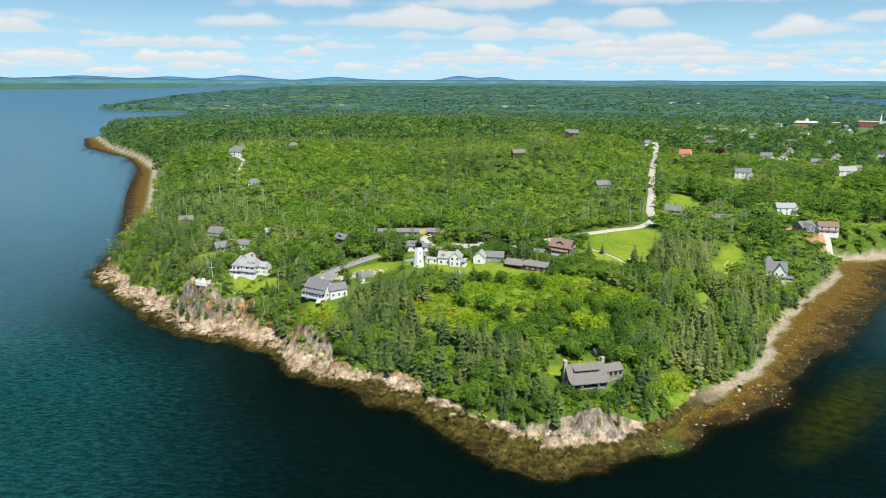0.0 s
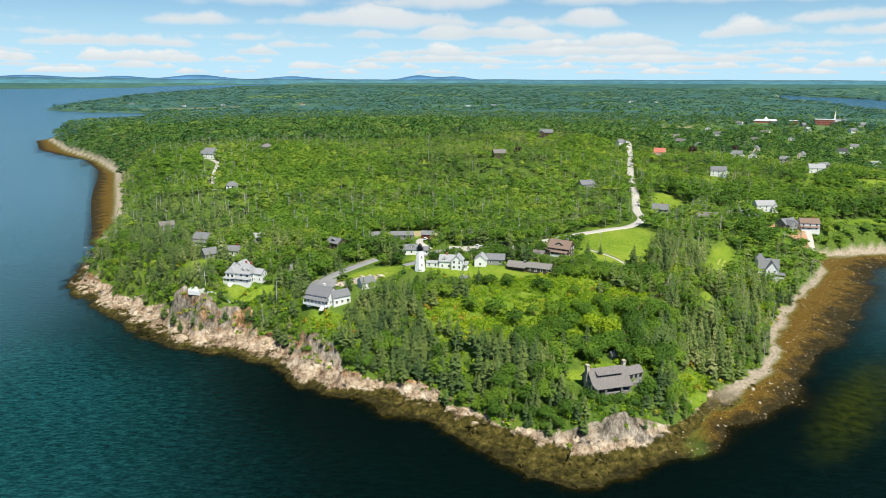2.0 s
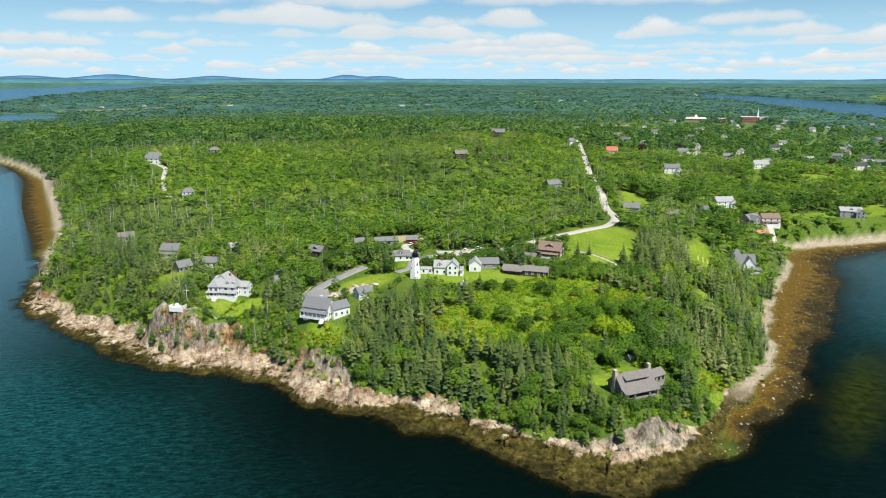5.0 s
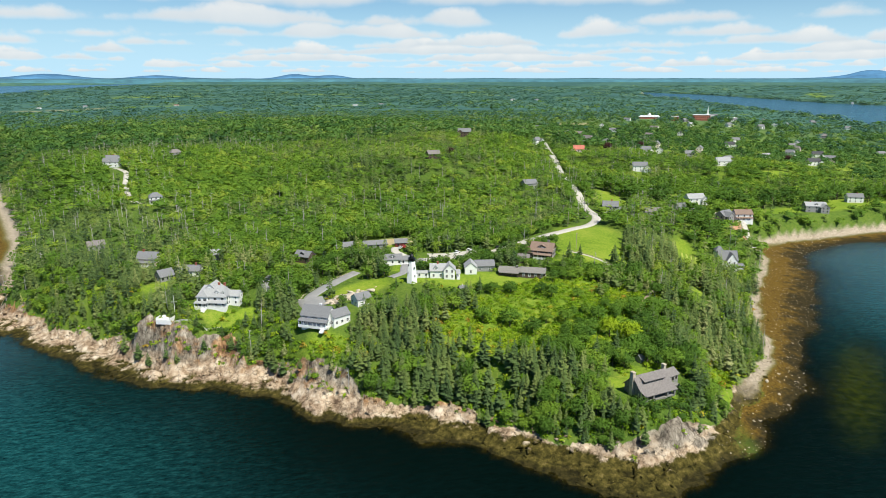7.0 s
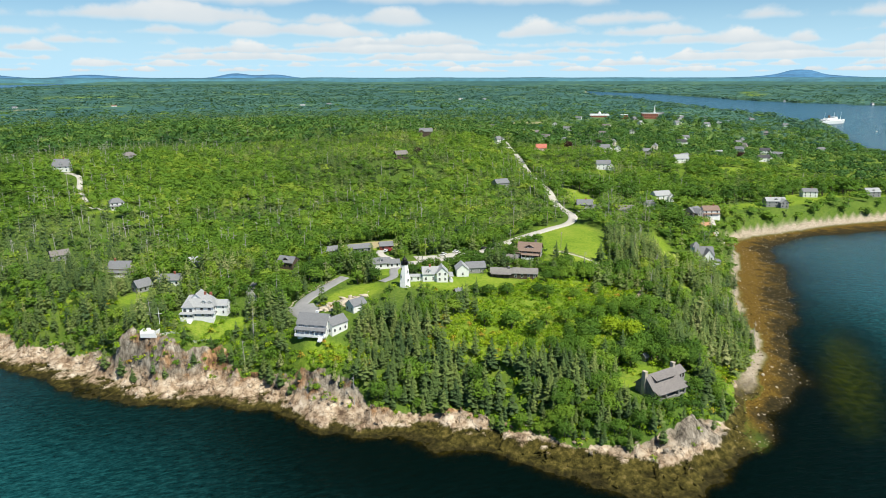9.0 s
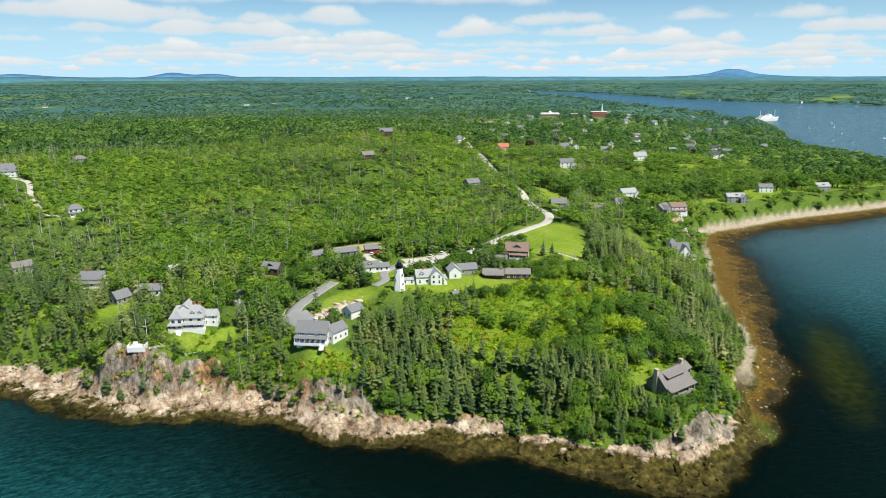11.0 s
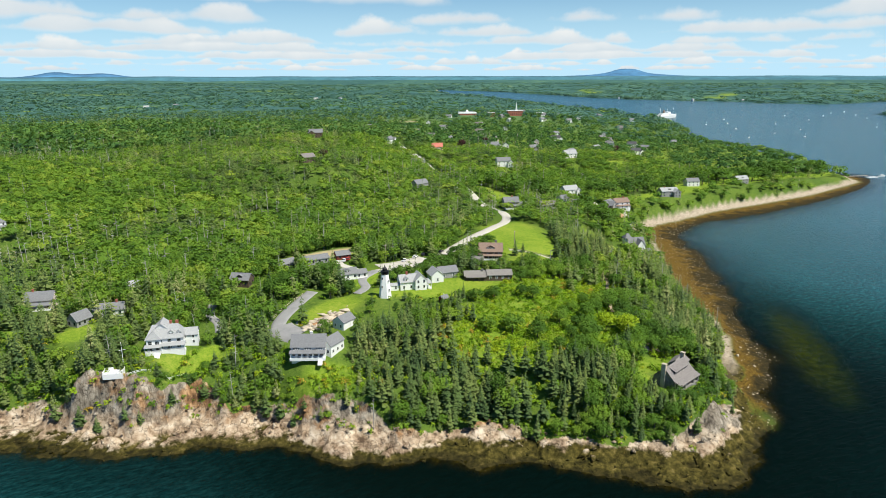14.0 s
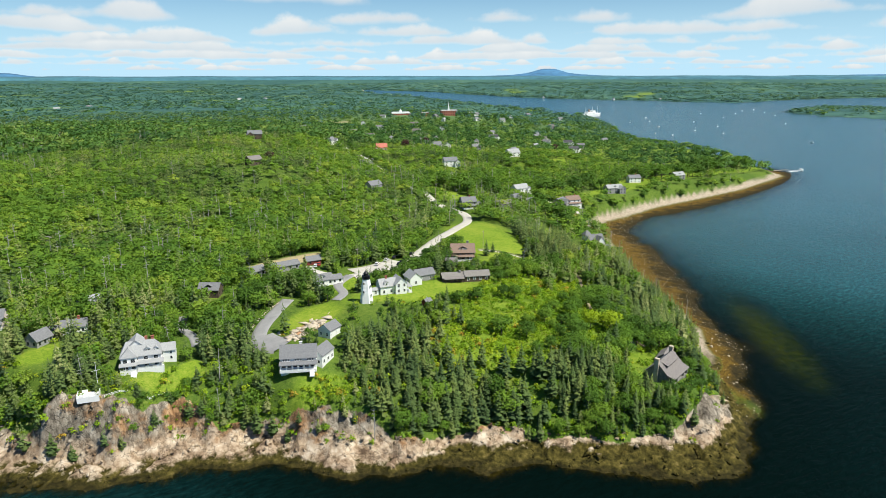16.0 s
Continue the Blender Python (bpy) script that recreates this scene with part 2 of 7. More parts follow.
def rock_colours(nt):
    """Shore rock: dark weed to the tide line, pale pinkish granite above it, grey and rust higher up."""
    sep = nt.nodes.new("ShaderNodeSeparateXYZ")
    nt.links.new(nt.nodes.new("ShaderNodeNewGeometry").outputs["Position"], sep.inputs[0])
    z = sep.outputs[2]
    big, fine = noise_of(nt, 0.09, 4.0, 0.6, source="World"), noise_of(nt, 0.42, 6.0, 0.66, source="World")
    streak = noise_of(nt, 0.45, 6.0, 0.7, (1.0, 0.45, 0.3, 35), "World")
    slab = noise_of(nt, 0.16, 5.0, 0.55, (1.0, 1.0, 1.6), "World")
    pale = ramp(nt, mth(nt, "ADD", mth(nt, "MULTIPLY", fine, 0.45), mth(nt, "MULTIPLY", slab, 0.55)), [(0.36, (0.10, 0.066, 0.042)), (0.43, (0.25, 0.175, 0.112)), (0.50, (0.40, 0.305, 0.21)), (0.62, (0.58, 0.49, 0.375))])
    grey = ramp(nt, streak, [(0.34, (0.055, 0.046, 0.036)), (0.44, (0.155, 0.130, 0.100)), (0.54, (0.26, 0.225, 0.175)), (0.66, (0.42, 0.37, 0.30))])
    rust = ramp(nt, streak, [(0.35, (0.085, 0.045, 0.022)), (0.5, (0.26, 0.145, 0.070)), (0.65, (0.44, 0.29, 0.16))])
    vo = nt.nodes.new("ShaderNodeTexVoronoi")
    vo.feature = "DISTANCE_TO_EDGE"
    vo.inputs["Scale"].default_value = 0.22
    vm = nt.nodes.new("ShaderNodeMapping")
    vm.inputs["Scale"].default_value, vm.inputs["Rotation"].default_value = (1.0, 0.28, 1.7), (0.5, 0.35, radians(35))
    warp = nt.nodes.new("ShaderNodeVectorMath")
    warp.operation = "MULTIPLY_ADD"
    warp.inputs[1].default_value = (5.0, 5.0, 5.0)
    wob = nt.nodes.new("ShaderNodeTexNoise")
    wob.inputs["Scale"].default_value, wob.inputs["Detail"].default_value = 0.5, 3.0
    nt.links.new(wob.outputs["Color"], warp.inputs[0])
    nt.links.new(nt.nodes.new("ShaderNodeNewGeometry").outputs["Position"], warp.inputs[2])
    nt.links.new(nt.nodes.new("ShaderNodeNewGeometry").outputs["Position"], wob.inputs["Vector"])
    nt.links.new(warp.outputs[0], vm.inputs[0])
    nt.links.new(vm.outputs[0], vo.inputs["Vector"])
    crack = mth(nt, "MAXIMUM", span(nt, vo.outputs["Distance"], 0.0, 0.07), span(nt, noise_of(nt, 0.22, 3.0, 0.6, source="World"), 0.58, 0.66))
    stain = noise_of(nt, 0.07, 4.0, 0.6, (1.0, 1.0, 2.0), "World")
    pale = mixc(nt, span(nt, stain, 0.54, 0.68), pale, mixc(nt, span(nt, sep.outputs[0], 0.0, 35.0, 0.5, 0.0), grey, rust))
    hi = mixc(nt, mth(nt, "MULTIPLY", span(nt, big, 0.46, 0.60), span(nt, sep.outputs[0], 0.0, 35.0, 1.0, 0.0)), grey, rust)
    up = span(nt, mth(nt, "ADD", z, mth(nt, "MULTIPLY", mth(nt, "SUBTRACT", big, 0.5), 14.0)), 4.5, 8.5)
    rock = mixc(nt, mth(nt, "MULTIPLY", mth(nt, "SUBTRACT", 1.0, crack), 0.5), mixc(nt, up, pale, hi), (0.045, 0.036, 0.028))
    weed = ramp(nt, fine, [(0.3, (0.010, 0.009, 0.002)), (0.46, (0.042, 0.036, 0.007)), (0.60, (0.098, 0.078, 0.018)), (0.76, (0.22, 0.165, 0.065))])
    weed = mixc(nt, span(nt, mth(nt, "ADD", z, mth(nt, "MULTIPLY", mth(nt, "SUBTRACT", big, 0.5), 3.0)), 0.2, 1.2), mixc(nt, 0.6, weed, (0.008, 0.007, 0.003)), weed)
    reach = mth(nt, "SUBTRACT", z, span(nt, sep.outputs[0], -60.0, 15.0, -0.35, 2.0))
    tide = span(nt, mth(nt, "ADD", reach, mth(nt, "MULTIPLY", mth(nt, "SUBTRACT", fine, 0.5), 2.6)), 1.5, 2.6)
    return mixc(nt, tide, weed, rock), mth(nt, "ADD", mth(nt, "MULTIPLY", fine, 0.6), mth(nt, "ADD", mth(nt, "MULTIPLY", streak, 0.3), mth(nt, "MULTIPLY", crack, 0.3)))


def rock_mat():
    m, n, l, b = tree_of("shore_rock")
    col, h = rock_colours(m.node_tree)
    l.new(col, b.inputs["Base Color"])
    b.inputs["Roughness"].default_value, b.inputs["Specular IOR Level"].default_value = 0.85, 0.12
    bump(m.node_tree, b, h, 1.0, 0.9)
    return m


ROCK = rock_mat()


def ground_mat():
    m, n, l, b = tree_of("ground_cover")
    nt = m.node_tree
    col, h = rock_colours(nt)
    fine, broad = noise_of(nt, 0.6, 5.0, 0.65, source="World"), noise_of(nt, 0.035, 4.0, 0.6, source="World")
    tuft = noise_of(nt, 1.9, 4.0, 0.7, source="World")
    lawn = ramp(nt, mth(nt, "ADD", mth(nt, "MULTIPLY", tuft, 0.35), mth(nt, "ADD", mth(nt, "MULTIPLY", fine, 0.35), mth(nt, "MULTIPLY", broad, 0.3))), [(0.36, (0.07, 0.135, 0.012)), (0.5, (0.165, 0.25, 0.02)), (0.64, (0.30, 0.32, 0.05))])
    wild = ramp(nt, mth(nt, "ADD", mth(nt, "MULTIPLY", tuft, 0.4), mth(nt, "ADD", mth(nt, "MULTIPLY", fine, 0.35), mth(nt, "MULTIPLY", broad, 0.25))), [(0.36, (0.030, 0.060, 0.012)), (0.5, (0.080, 0.138, 0.018)), (0.66, (0.17, 0.21, 0.035))])
    # far ground: haze blue and the shade between crowns put into its colour
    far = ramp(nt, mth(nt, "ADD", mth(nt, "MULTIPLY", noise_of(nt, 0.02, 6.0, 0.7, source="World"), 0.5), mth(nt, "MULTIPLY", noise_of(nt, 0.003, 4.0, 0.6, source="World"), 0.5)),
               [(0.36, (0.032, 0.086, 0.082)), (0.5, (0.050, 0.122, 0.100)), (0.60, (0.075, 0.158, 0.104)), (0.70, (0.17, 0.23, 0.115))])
    dry = ramp(nt, fine, [(0.3, (0.30, 0.25, 0.13)), (0.7, (0.46, 0.38, 0.22))])
    clay = ramp(nt, fine, [(0.3, (0.32, 0.17, 0.09)), (0.7, (0.50, 0.30, 0.18))])
    flat = ramp(nt, noise_of(nt, 1.1, 6.0, 0.75, source="World"), [(0.32, (0.020, 0.012, 0.003)), (0.45, (0.085, 0.050, 0.007)), (0.60, (0.165, 0.102, 0.016)), (0.76, (0.30, 0.22, 0.10))])
    beach = ramp(nt, fine, [(0.3, (0.25, 0.20, 0.14)), (0.7, (0.47, 0.40, 0.31))])
    c = mixc(nt, attr(nt, "lawn"), wild, lawn)
    c = mixc(nt, attr(nt, "dry"), c, dry)
    c = mixc(nt, attr(nt, "clay"), c, clay)
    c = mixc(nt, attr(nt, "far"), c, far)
    c = mixc(nt, span(nt, mth(nt, "ADD", attr(nt, "rock"), mth(nt, "MULTIPLY", mth(nt, "SUBTRACT", fine, 0.5), 0.7)), 0.4, 0.6), c, col)
    c = mixc(nt, attr(nt, "beach"), c, beach)
    gsep = nt.nodes.new("ShaderNodeSeparateXYZ")
    nt.links.new(nt.nodes.new("ShaderNodeNewGeometry").outputs["Position"], gsep.inputs[0])
    wet = ramp(nt, fine, [(0.3, (0.009, 0.008, 0.003)), (0.6, (0.038, 0.028, 0.008)), (0.8, (0.11, 0.080, 0.03))])
    flat = mixc(nt, span(nt, mth(nt, "ADD", gsep.outputs[2], mth(nt, "MULTIPLY", mth(nt, "SUBTRACT", noise_of(nt, 0.11, 4.0, 0.65, source="World"), 0.5), 4.0)), 0.4, 1.6), wet, flat)
    c = mixc(nt, attr(nt, "flat"), c, flat)
    l.new(c, b.inputs["Base Color"])
    b.inputs["Roughness"].default_value, b.inputs["Specular IOR Level"].default_value = 0.9, 0.12
    bump(nt, b, mth(nt, "ADD", mth(nt, "MULTIPLY", h, attr(nt, "rock")), mth(nt, "MULTIPLY", fine, 0.5)), 0.8, 0.5)
    return m


def water_mat():
    m, n, l, b = tree_of("sea_water")
    nt = m.node_tree
    b.inputs["Base Color"].default_value = (0.006, 0.028, 0.026, 1)
    painted_chop = mth(nt, "ADD", mth(nt, "MULTIPLY", noise_of(nt, 0.20, 4.0, 0.65, (1.0, 2.6, 1.0, 25), "World"), 0.6), mth(nt, "MULTIPLY", noise_of(nt, 0.55, 3.0, 0.6, (1.0, 2.0, 1.0, 10), "World"), 0.4))
    # ripple light painted into the teal: crests lighter, troughs darker
    teal = mixc(nt, span(nt, noise_of(nt, 0.006, 4.0, 0.6, source="World"), 0.35, 0.65), ramp(nt, painted_chop, [(0.38, (0.002, 0.018, 0.020)), (0.50, (0.005, 0.040, 0.042)), (0.62, (0.013, 0.080, 0.080))]), ramp(nt, painted_chop, [(0.38, (0.003, 0.026, 0.030)), (0.50, (0.007, 0.054, 0.060)), (0.62, (0.017, 0.098, 0.105))]))
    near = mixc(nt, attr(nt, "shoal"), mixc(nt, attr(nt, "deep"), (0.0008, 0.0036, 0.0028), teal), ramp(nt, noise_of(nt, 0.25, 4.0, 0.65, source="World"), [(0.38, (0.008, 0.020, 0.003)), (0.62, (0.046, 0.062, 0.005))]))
    # reflected sky painted into the far water: base colour turns paler and bluer
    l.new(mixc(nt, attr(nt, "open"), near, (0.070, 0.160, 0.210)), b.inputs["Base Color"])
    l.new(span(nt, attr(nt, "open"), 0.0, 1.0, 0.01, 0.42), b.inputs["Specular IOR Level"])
    b.inputs["Roughness"].default_value, b.inputs["IOR"].default_value = 0.22, 1.33
    waves = mth(nt, "ADD", mth(nt, "MULTIPLY", noise_of(nt, 0.16, 3.0, 0.55, (1.0, 2.6, 1.0, 25), "World"), 1.0), mth(nt, "MULTIPLY", noise_of(nt, 0.7, 3.0, 0.6, (1.0, 2.0, 1.0, 10), "World"), 0.35))
    bp = bump(nt, b, waves, 1.0, 0.8)
    clear = n.new("ShaderNodeBsdfTransparent")
    clear.inputs[0].default_value = (0.80, 0.78, 0.55, 1)
    gl = n.new("ShaderNodeBsdfGlossy")
    gl.inputs["Roughness"].default_value = 0.1
    l.new(bp.outputs[0], gl.inputs["Normal"])
    fr = n.new("ShaderNodeFresnel")
    fr.inputs[0].default_value = 1.07
    shal = n.new("ShaderNodeMixShader")
    l.new(fr.outputs[0], shal.inputs[0])
    l.new(clear.outputs[0], shal.inputs[1])
    l.new(gl.outputs[0], shal.inputs[2])
    mx = n.new("ShaderNodeMixShader")
    l.new(attr(nt, "murk"), mx.inputs[0])
    l.new(shal.outputs[0], mx.inputs[1])
    l.new(b.outputs[0], mx.inputs[2])
    l.new(mx.outputs[0], n["Material Output"].inputs[0])
    return m


GROUND, WATER = ground_mat(), water_mat()

# ---- the lie of the land ----
EYE_LEVEL, MID = 131.5, (-70.0, 50.0)


def shrink(R):
    """Beyond two kilometres distances are drawn in, so that the far bay stays within reach."""
    R = np.asarray(R, float)
    over = np.maximum(R - 2000.0, 0.0)
    return np.minimum(R, 2000.0) + over / (1 + over / 2700.0)


def placed(x, y, h):
    """True plan position and height to the drawn-in world; also the scale there."""
    dx, dy = np.asarray(x, float) - MID[0], np.asarray(y, float) - MID[1]
    R = np.maximum(np.hypot(dx, dy), 1.0)
    k = shrink(R) / R
    return MID[0] + dx * k, MID[1] + dy * k, EYE_LEVEL - (EYE_LEVEL - h) * k, k


# water's edge at low tide, from the far western point round the head to the river
TIDE = [(-825, 1554), (-704, 1333), (-610, 1230), (-542, 1159), (-459, 1010), (-373, 780), (-314, 647), (-262, 522), (-248, 457), (-223, 415), (-190, 378), (-160, 349),
        (-145, 338), (-120, 326), (-104, 326), (-93, 313), (-76, 295), (-56, 277), (-34, 261), (-12, 251), (6, 230), (19, 209), (40, 203), (62, 209), (78, 219), (92, 224),
        (108, 240), (141, 257), (166, 294), (226, 345), (272, 396), (312, 450), (340, 467), (383, 475), (469, 471), (581, 478), (690, 494), (745, 510), (790, 529), (801, 545), (800, 570), (912, 749), (997, 900)]
# foot of the bank, where plants begin
BANK = [(-800, 1575), (-634, 1304), (-513, 1150), (-418, 987), (-321, 744), (-279, 633), (-243, 484), (-233, 453), (-193, 405), (-158, 370), (-128, 343), (-106, 341),
        (-88, 325), (-70, 305), (-50, 284), (-33, 274), (-6, 257), (10, 241), (23, 231), (41, 215), (58, 215), (79, 231), (108, 259), (140, 282), (181, 340), (209, 377),
        (262, 437), (291, 481), (323, 493), (427, 506), (500, 505), (590, 507), (700, 521), (745, 530), (775, 570), (900, 755), (985, 906)]
NORTH = [(1080, 1030), (1290, 1250), (1480, 1480), (1700, 1860), (1760, 2330), (1940, 2850), (2100, 3370), (2280, 3880), (2430, 4400), (3000, 5250), (3100, 30000), (-3300, 30000), (-2300, 11158), (-2040, 6848),
         (-1956, 5263), (-1792, 4169), (-1642, 3453), (-1546, 3088), (-1300, 2905), (-1012, 2770), (-840, 2300), (-700, 1900)]
EAST = [(3400, 30000), (3420, 5100), (3162, 4131), (3080, 3756), (2890, 3251), (2860, 2850), (2960, 2465), (3010, 2190), (3036, 1852), (3199, 1851), (3776, 1891), (4598, 1693), (9000, 1500), (30000, 1500), (30000, 30000)]
ISLE = [(2367, 1289), (2254, 1103), (2190, 883), (2400, 700), (3100, 900), (2990, 1152), (2894, 1371), (2565, 1338)]
WEST = [(-30000, 3000), (-9000, 7200), (-5795, 9051), (-4858, 9851), (-3821, 10786), (-4647, 13434), (-3400, 16844), (-3400, 30000), (-30000, 30000)]
# ground heights by place
HEIGHTS = [(-13, 359, 31.2), (30, 370, 31), (46, 360, 30), (74, 391, 31), (175, 505, 30), (57, 248, 15), (-112, 366, 25.2), (-150, 446, 27), (-135, 410, 27), (-62, 330, 24.5),
           (-40, 350, 27), (-15, 424, 34), (-110, 432, 32), (-190, 488, 28), (-235, 780, 48), (-170, 600, 37), (-178, 806, 51), (283, 787, 43), (800, 1350, 42), (428, 710, 34),
           (141, 590, 38), (170, 895, 58), (77, 690, 55), (209, 406, 16), (292, 498, 20), (388, 526, 17), (455, 550, 18), (527, 540, 16), (256, 517, 22), (120, 345, 22), (30, 290, 22), (110, 285, 12), (0, 1100, 58), (600, 560, 13)]
HEIGHTS_BY = [(-64, 312, 17), (-20, 268, 9), (-110, 347, 20), (-133, 354, 23.5), (-120, 351, 22.5), (5, 366, 31), (20, 345, 30), (0, 335, 28), (-1400, 3300, 8), (-1000, 2900, 6), (-500, 2500, 14), (1500, 1700, 10), (960, 920, 7), (720, 560, 9), (1200, 1300, 14), (20, 400, 32), (60, 415, 32), (110, 440, 32), (150, 480, 31)]


def outline(P, X, Y):
    """Distance to a closed outline, positive within."""
    d = np.full(X.shape, 1e18)
    odd = np.zeros(X.shape, bool)
    for (ax, ay), (bx, by) in zip(P, P[1:] + P[:1]):
        ex, ey = bx - ax, by - ay
        t = np.clip(((X - ax) * ex + (Y - ay) * ey) / (ex * ex + ey * ey), 0, 1)
        d = np.minimum(d, (X - ax - t * ex) ** 2 + (Y - ay - t * ey) ** 2)
        if ay != by:
            odd ^= ((ay > Y) != (by > Y)) & (X < ex * (Y - ay) / (by - ay) + ax)
    return np.where(odd, 1, -1) * np.sqrt(d)


def smooth(v, a, b):
    t = np.clip((v - a) / (b - a), 0, 1)
    return t * t * (3 - 2 * t)


def lattice(ix, iy, seed):
    h = (ix.astype(np.int64) * 374761393 + iy.astype(np.int64) * 668265263 + seed * 1274126177) & 0x7FFFFFFF
    h = ((h ^ (h >> 13)) * 1274126177) & 0x7FFFFFFF
    return ((h ^ (h >> 16)) & 0xFFFF) / 65535.0


def grainy(X, Y, size, octaves=3, seed=1):
    """Value noise from 0 to 1."""
    out, amp, total = np.zeros(np.shape(X)), 1.0, 0.0
    for o in range(octaves):
        x, y = X / size + 17.3 * o, Y / size - 9.1 * o
        ix, iy = np.floor(x), np.floor(y)
        fx, fy = x - ix, y - iy
        fx, fy = fx * fx * (3 - 2 * fx), fy * fy * (3 - 2 * fy)
        s = seed + o
        a, b = lattice(ix, iy, s), lattice(ix + 1, iy, s)
        c, d = lattice(ix, iy + 1, s), lattice(ix + 1, iy + 1, s)
        out = out + amp * ((a * (1 - fx) + b * fx) * (1 - fy) + (c * (1 - fx) + d * fx) * fy)
        total += amp
        amp, size = amp * 0.5, size * 0.5
    return out / total


def blocky(X, Y, size, seed):
    """Broken slabs: each cell of an uneven net has its own height and tilt."""
    x, y = X / size, Y / size
    ix, iy = np.floor(x), np.floor(y)
    best, out = np.full(np.shape(X), 1e9), np.zeros(np.shape(X))
    for i in (-1, 0, 1):
        for j in (-1, 0, 1):
            cx, cy = ix + i, iy + j
            dx, dy = x - cx - lattice(cx, cy, seed), y - cy - lattice(cx, cy, seed + 1)
            d = dx * dx + dy * dy
            v = lattice(cx, cy, seed + 2) + 0.55 * (lattice(cx, cy, seed + 3) - 0.5) * dx + 0.55 * (lattice(cx, cy, seed + 4) - 0.2) * dy
            out, best = np.where(d < best, v, out), np.minimum(d, best)
    return out


def terrain(X, Y):
    """Height of the ground, with rockiness, distance within the bank and within the tide line."""
    X, Y = np.asarray(X, float), np.asarray(Y, float)
    calm = 13 * (1 - smooth(np.hypot(X - MID[0], Y - MID[1]), 480, 750))
    wx, wy = X + calm * (grainy(X, Y, 17, 4, 31) - 0.5), Y + calm * (grainy(X, Y, 17, 4, 57) - 0.5)
    dT, dB = outline(TIDE + NORTH, wx, wy), outline(BANK + NORTH, wx, wy)
    dF = np.maximum(np.maximum(outline(EAST, X, Y), outline(WEST, X, Y)), outline(ISLE, X, Y))
    num, den = np.zeros(X.shape), np.zeros(X.shape)
    for x, y, z in HEIGHTS + HEIGHTS_BY:
        w = 1.0 / ((X - x) ** 2 + (Y - y) ** 2 + 120.0) ** 1.7
        num, den = num + w * z, den + w
    plateau = num / den + 1.2 * (grainy(X, Y, 50, 3, 5) - 0.5)
    east = smooth(X - 0.25 * (Y - 220), 50, 115)
    bluff = blobs(BLUFFS, X, Y, 0.5)
    rise = (22 - 8 * bluff - 8.0 * blobs([(-132, 356, 17, 11, -30)], X, Y, 0.5)) * (1 - east) + 37 * east * (1 - 0.62 * smooth(X, 225, 290)) + 26 * smooth(Y, 440, 620) * (1 - smooth(X, 200, 280))
    foot = 3.2 - 0.6 * east
    h = np.where(dB > 0, foot + (plateau - foot) * smooth(dB, -rise * 0.15, rise) ** 0.9, foot * np.clip(dT, 0, None) / (np.clip(dT, 0, None) - np.minimum(dB, 0) + 1e-6))
    slope = 0.45 * (1 - east) + 0.20 * east * (1 - smooth(Y, 280, 400)) + 0.075 * east * smooth(Y, 280, 400)
    h = np.where(dT < 0, np.maximum(dT * slope, -9.0), h)
    bare = (1.4 + 6.0 * bluff + 11 * blobs([(56, 222, 26, 10, 10)], X, Y, 0.4) + 6 * (grainy(X, Y, 14, 3, 63) - 0.4)) * (1 - 0.8 * east)
    rock = np.clip(np.minimum(smooth(dT, -14, -4), 1 - smooth(dB, bare - 1.5, bare + 2.0)), 0, 1) * (1 - 0.75 * east * smooth(dB, 2, 7)) * (1 - east * (1 - smooth(dB, -4, -1)) * (1 - blobs([(112, 258, 9, 5, 40)], X, Y, 0.5))) * (1 - smooth(Y, 520, 620))
    ridge = np.abs(grainy(X * 0.8 + Y * 0.5, Y - X * 0.3, 9, 3, 11) - 0.5) * 2
    crag = (ridge - 0.35) * 3.2 * (1 - 0.6 * east) + (grainy(X, Y, 4.2, 2, 77) - 0.5) * 2.6 + (np.abs(grainy(X + Y, Y - X, 2.6, 1, 99) - 0.5) - 0.25) * 1.6
    crag = 0.45 * crag + 2.6 * (blocky(0.9 * X + 0.4 * Y, 0.9 * Y - 0.4 * X, 7.5, 301) - 0.45) + 1.3 * (blocky(X, Y, 3.4, 401) - 0.5)
    h = h + 1.35 * rock * crag * smooth(dT, -2, 6) * (0.55 + 0.45 * smooth(dB, -8, 2))
    far_h = np.where(dF > 0, 1.5 + 22 * smooth(dF, 100, 2500) + 8 * (grainy(X, Y, 260, 3, 8) - 0.4) * smooth(dF, 0, 300), -9)
    main_far = smooth(np.hypot(X - MID[0], Y - MID[1]), 1500, 2600)
    h = h + np.where(dB > 0, main_far * smooth(dB, 80, 600) * (12 * (grainy(X, Y, 500, 3, 3) - 0.3) + 6), 0)
    return np.where(dF > -1, np.maximum(h, far_h), h), rock, dB, dT, dF


def ground_at(x, y):
    return float(terrain(np.array([x]), np.array([y]))[0][0])


# bare cliff stretches
BLUFFS = [(-136, 352, 22, 14, -35), (-108, 342, 12, 10, 0), (-66, 306, 20, 12, -40), (-20, 268, 10, 7, -30)]
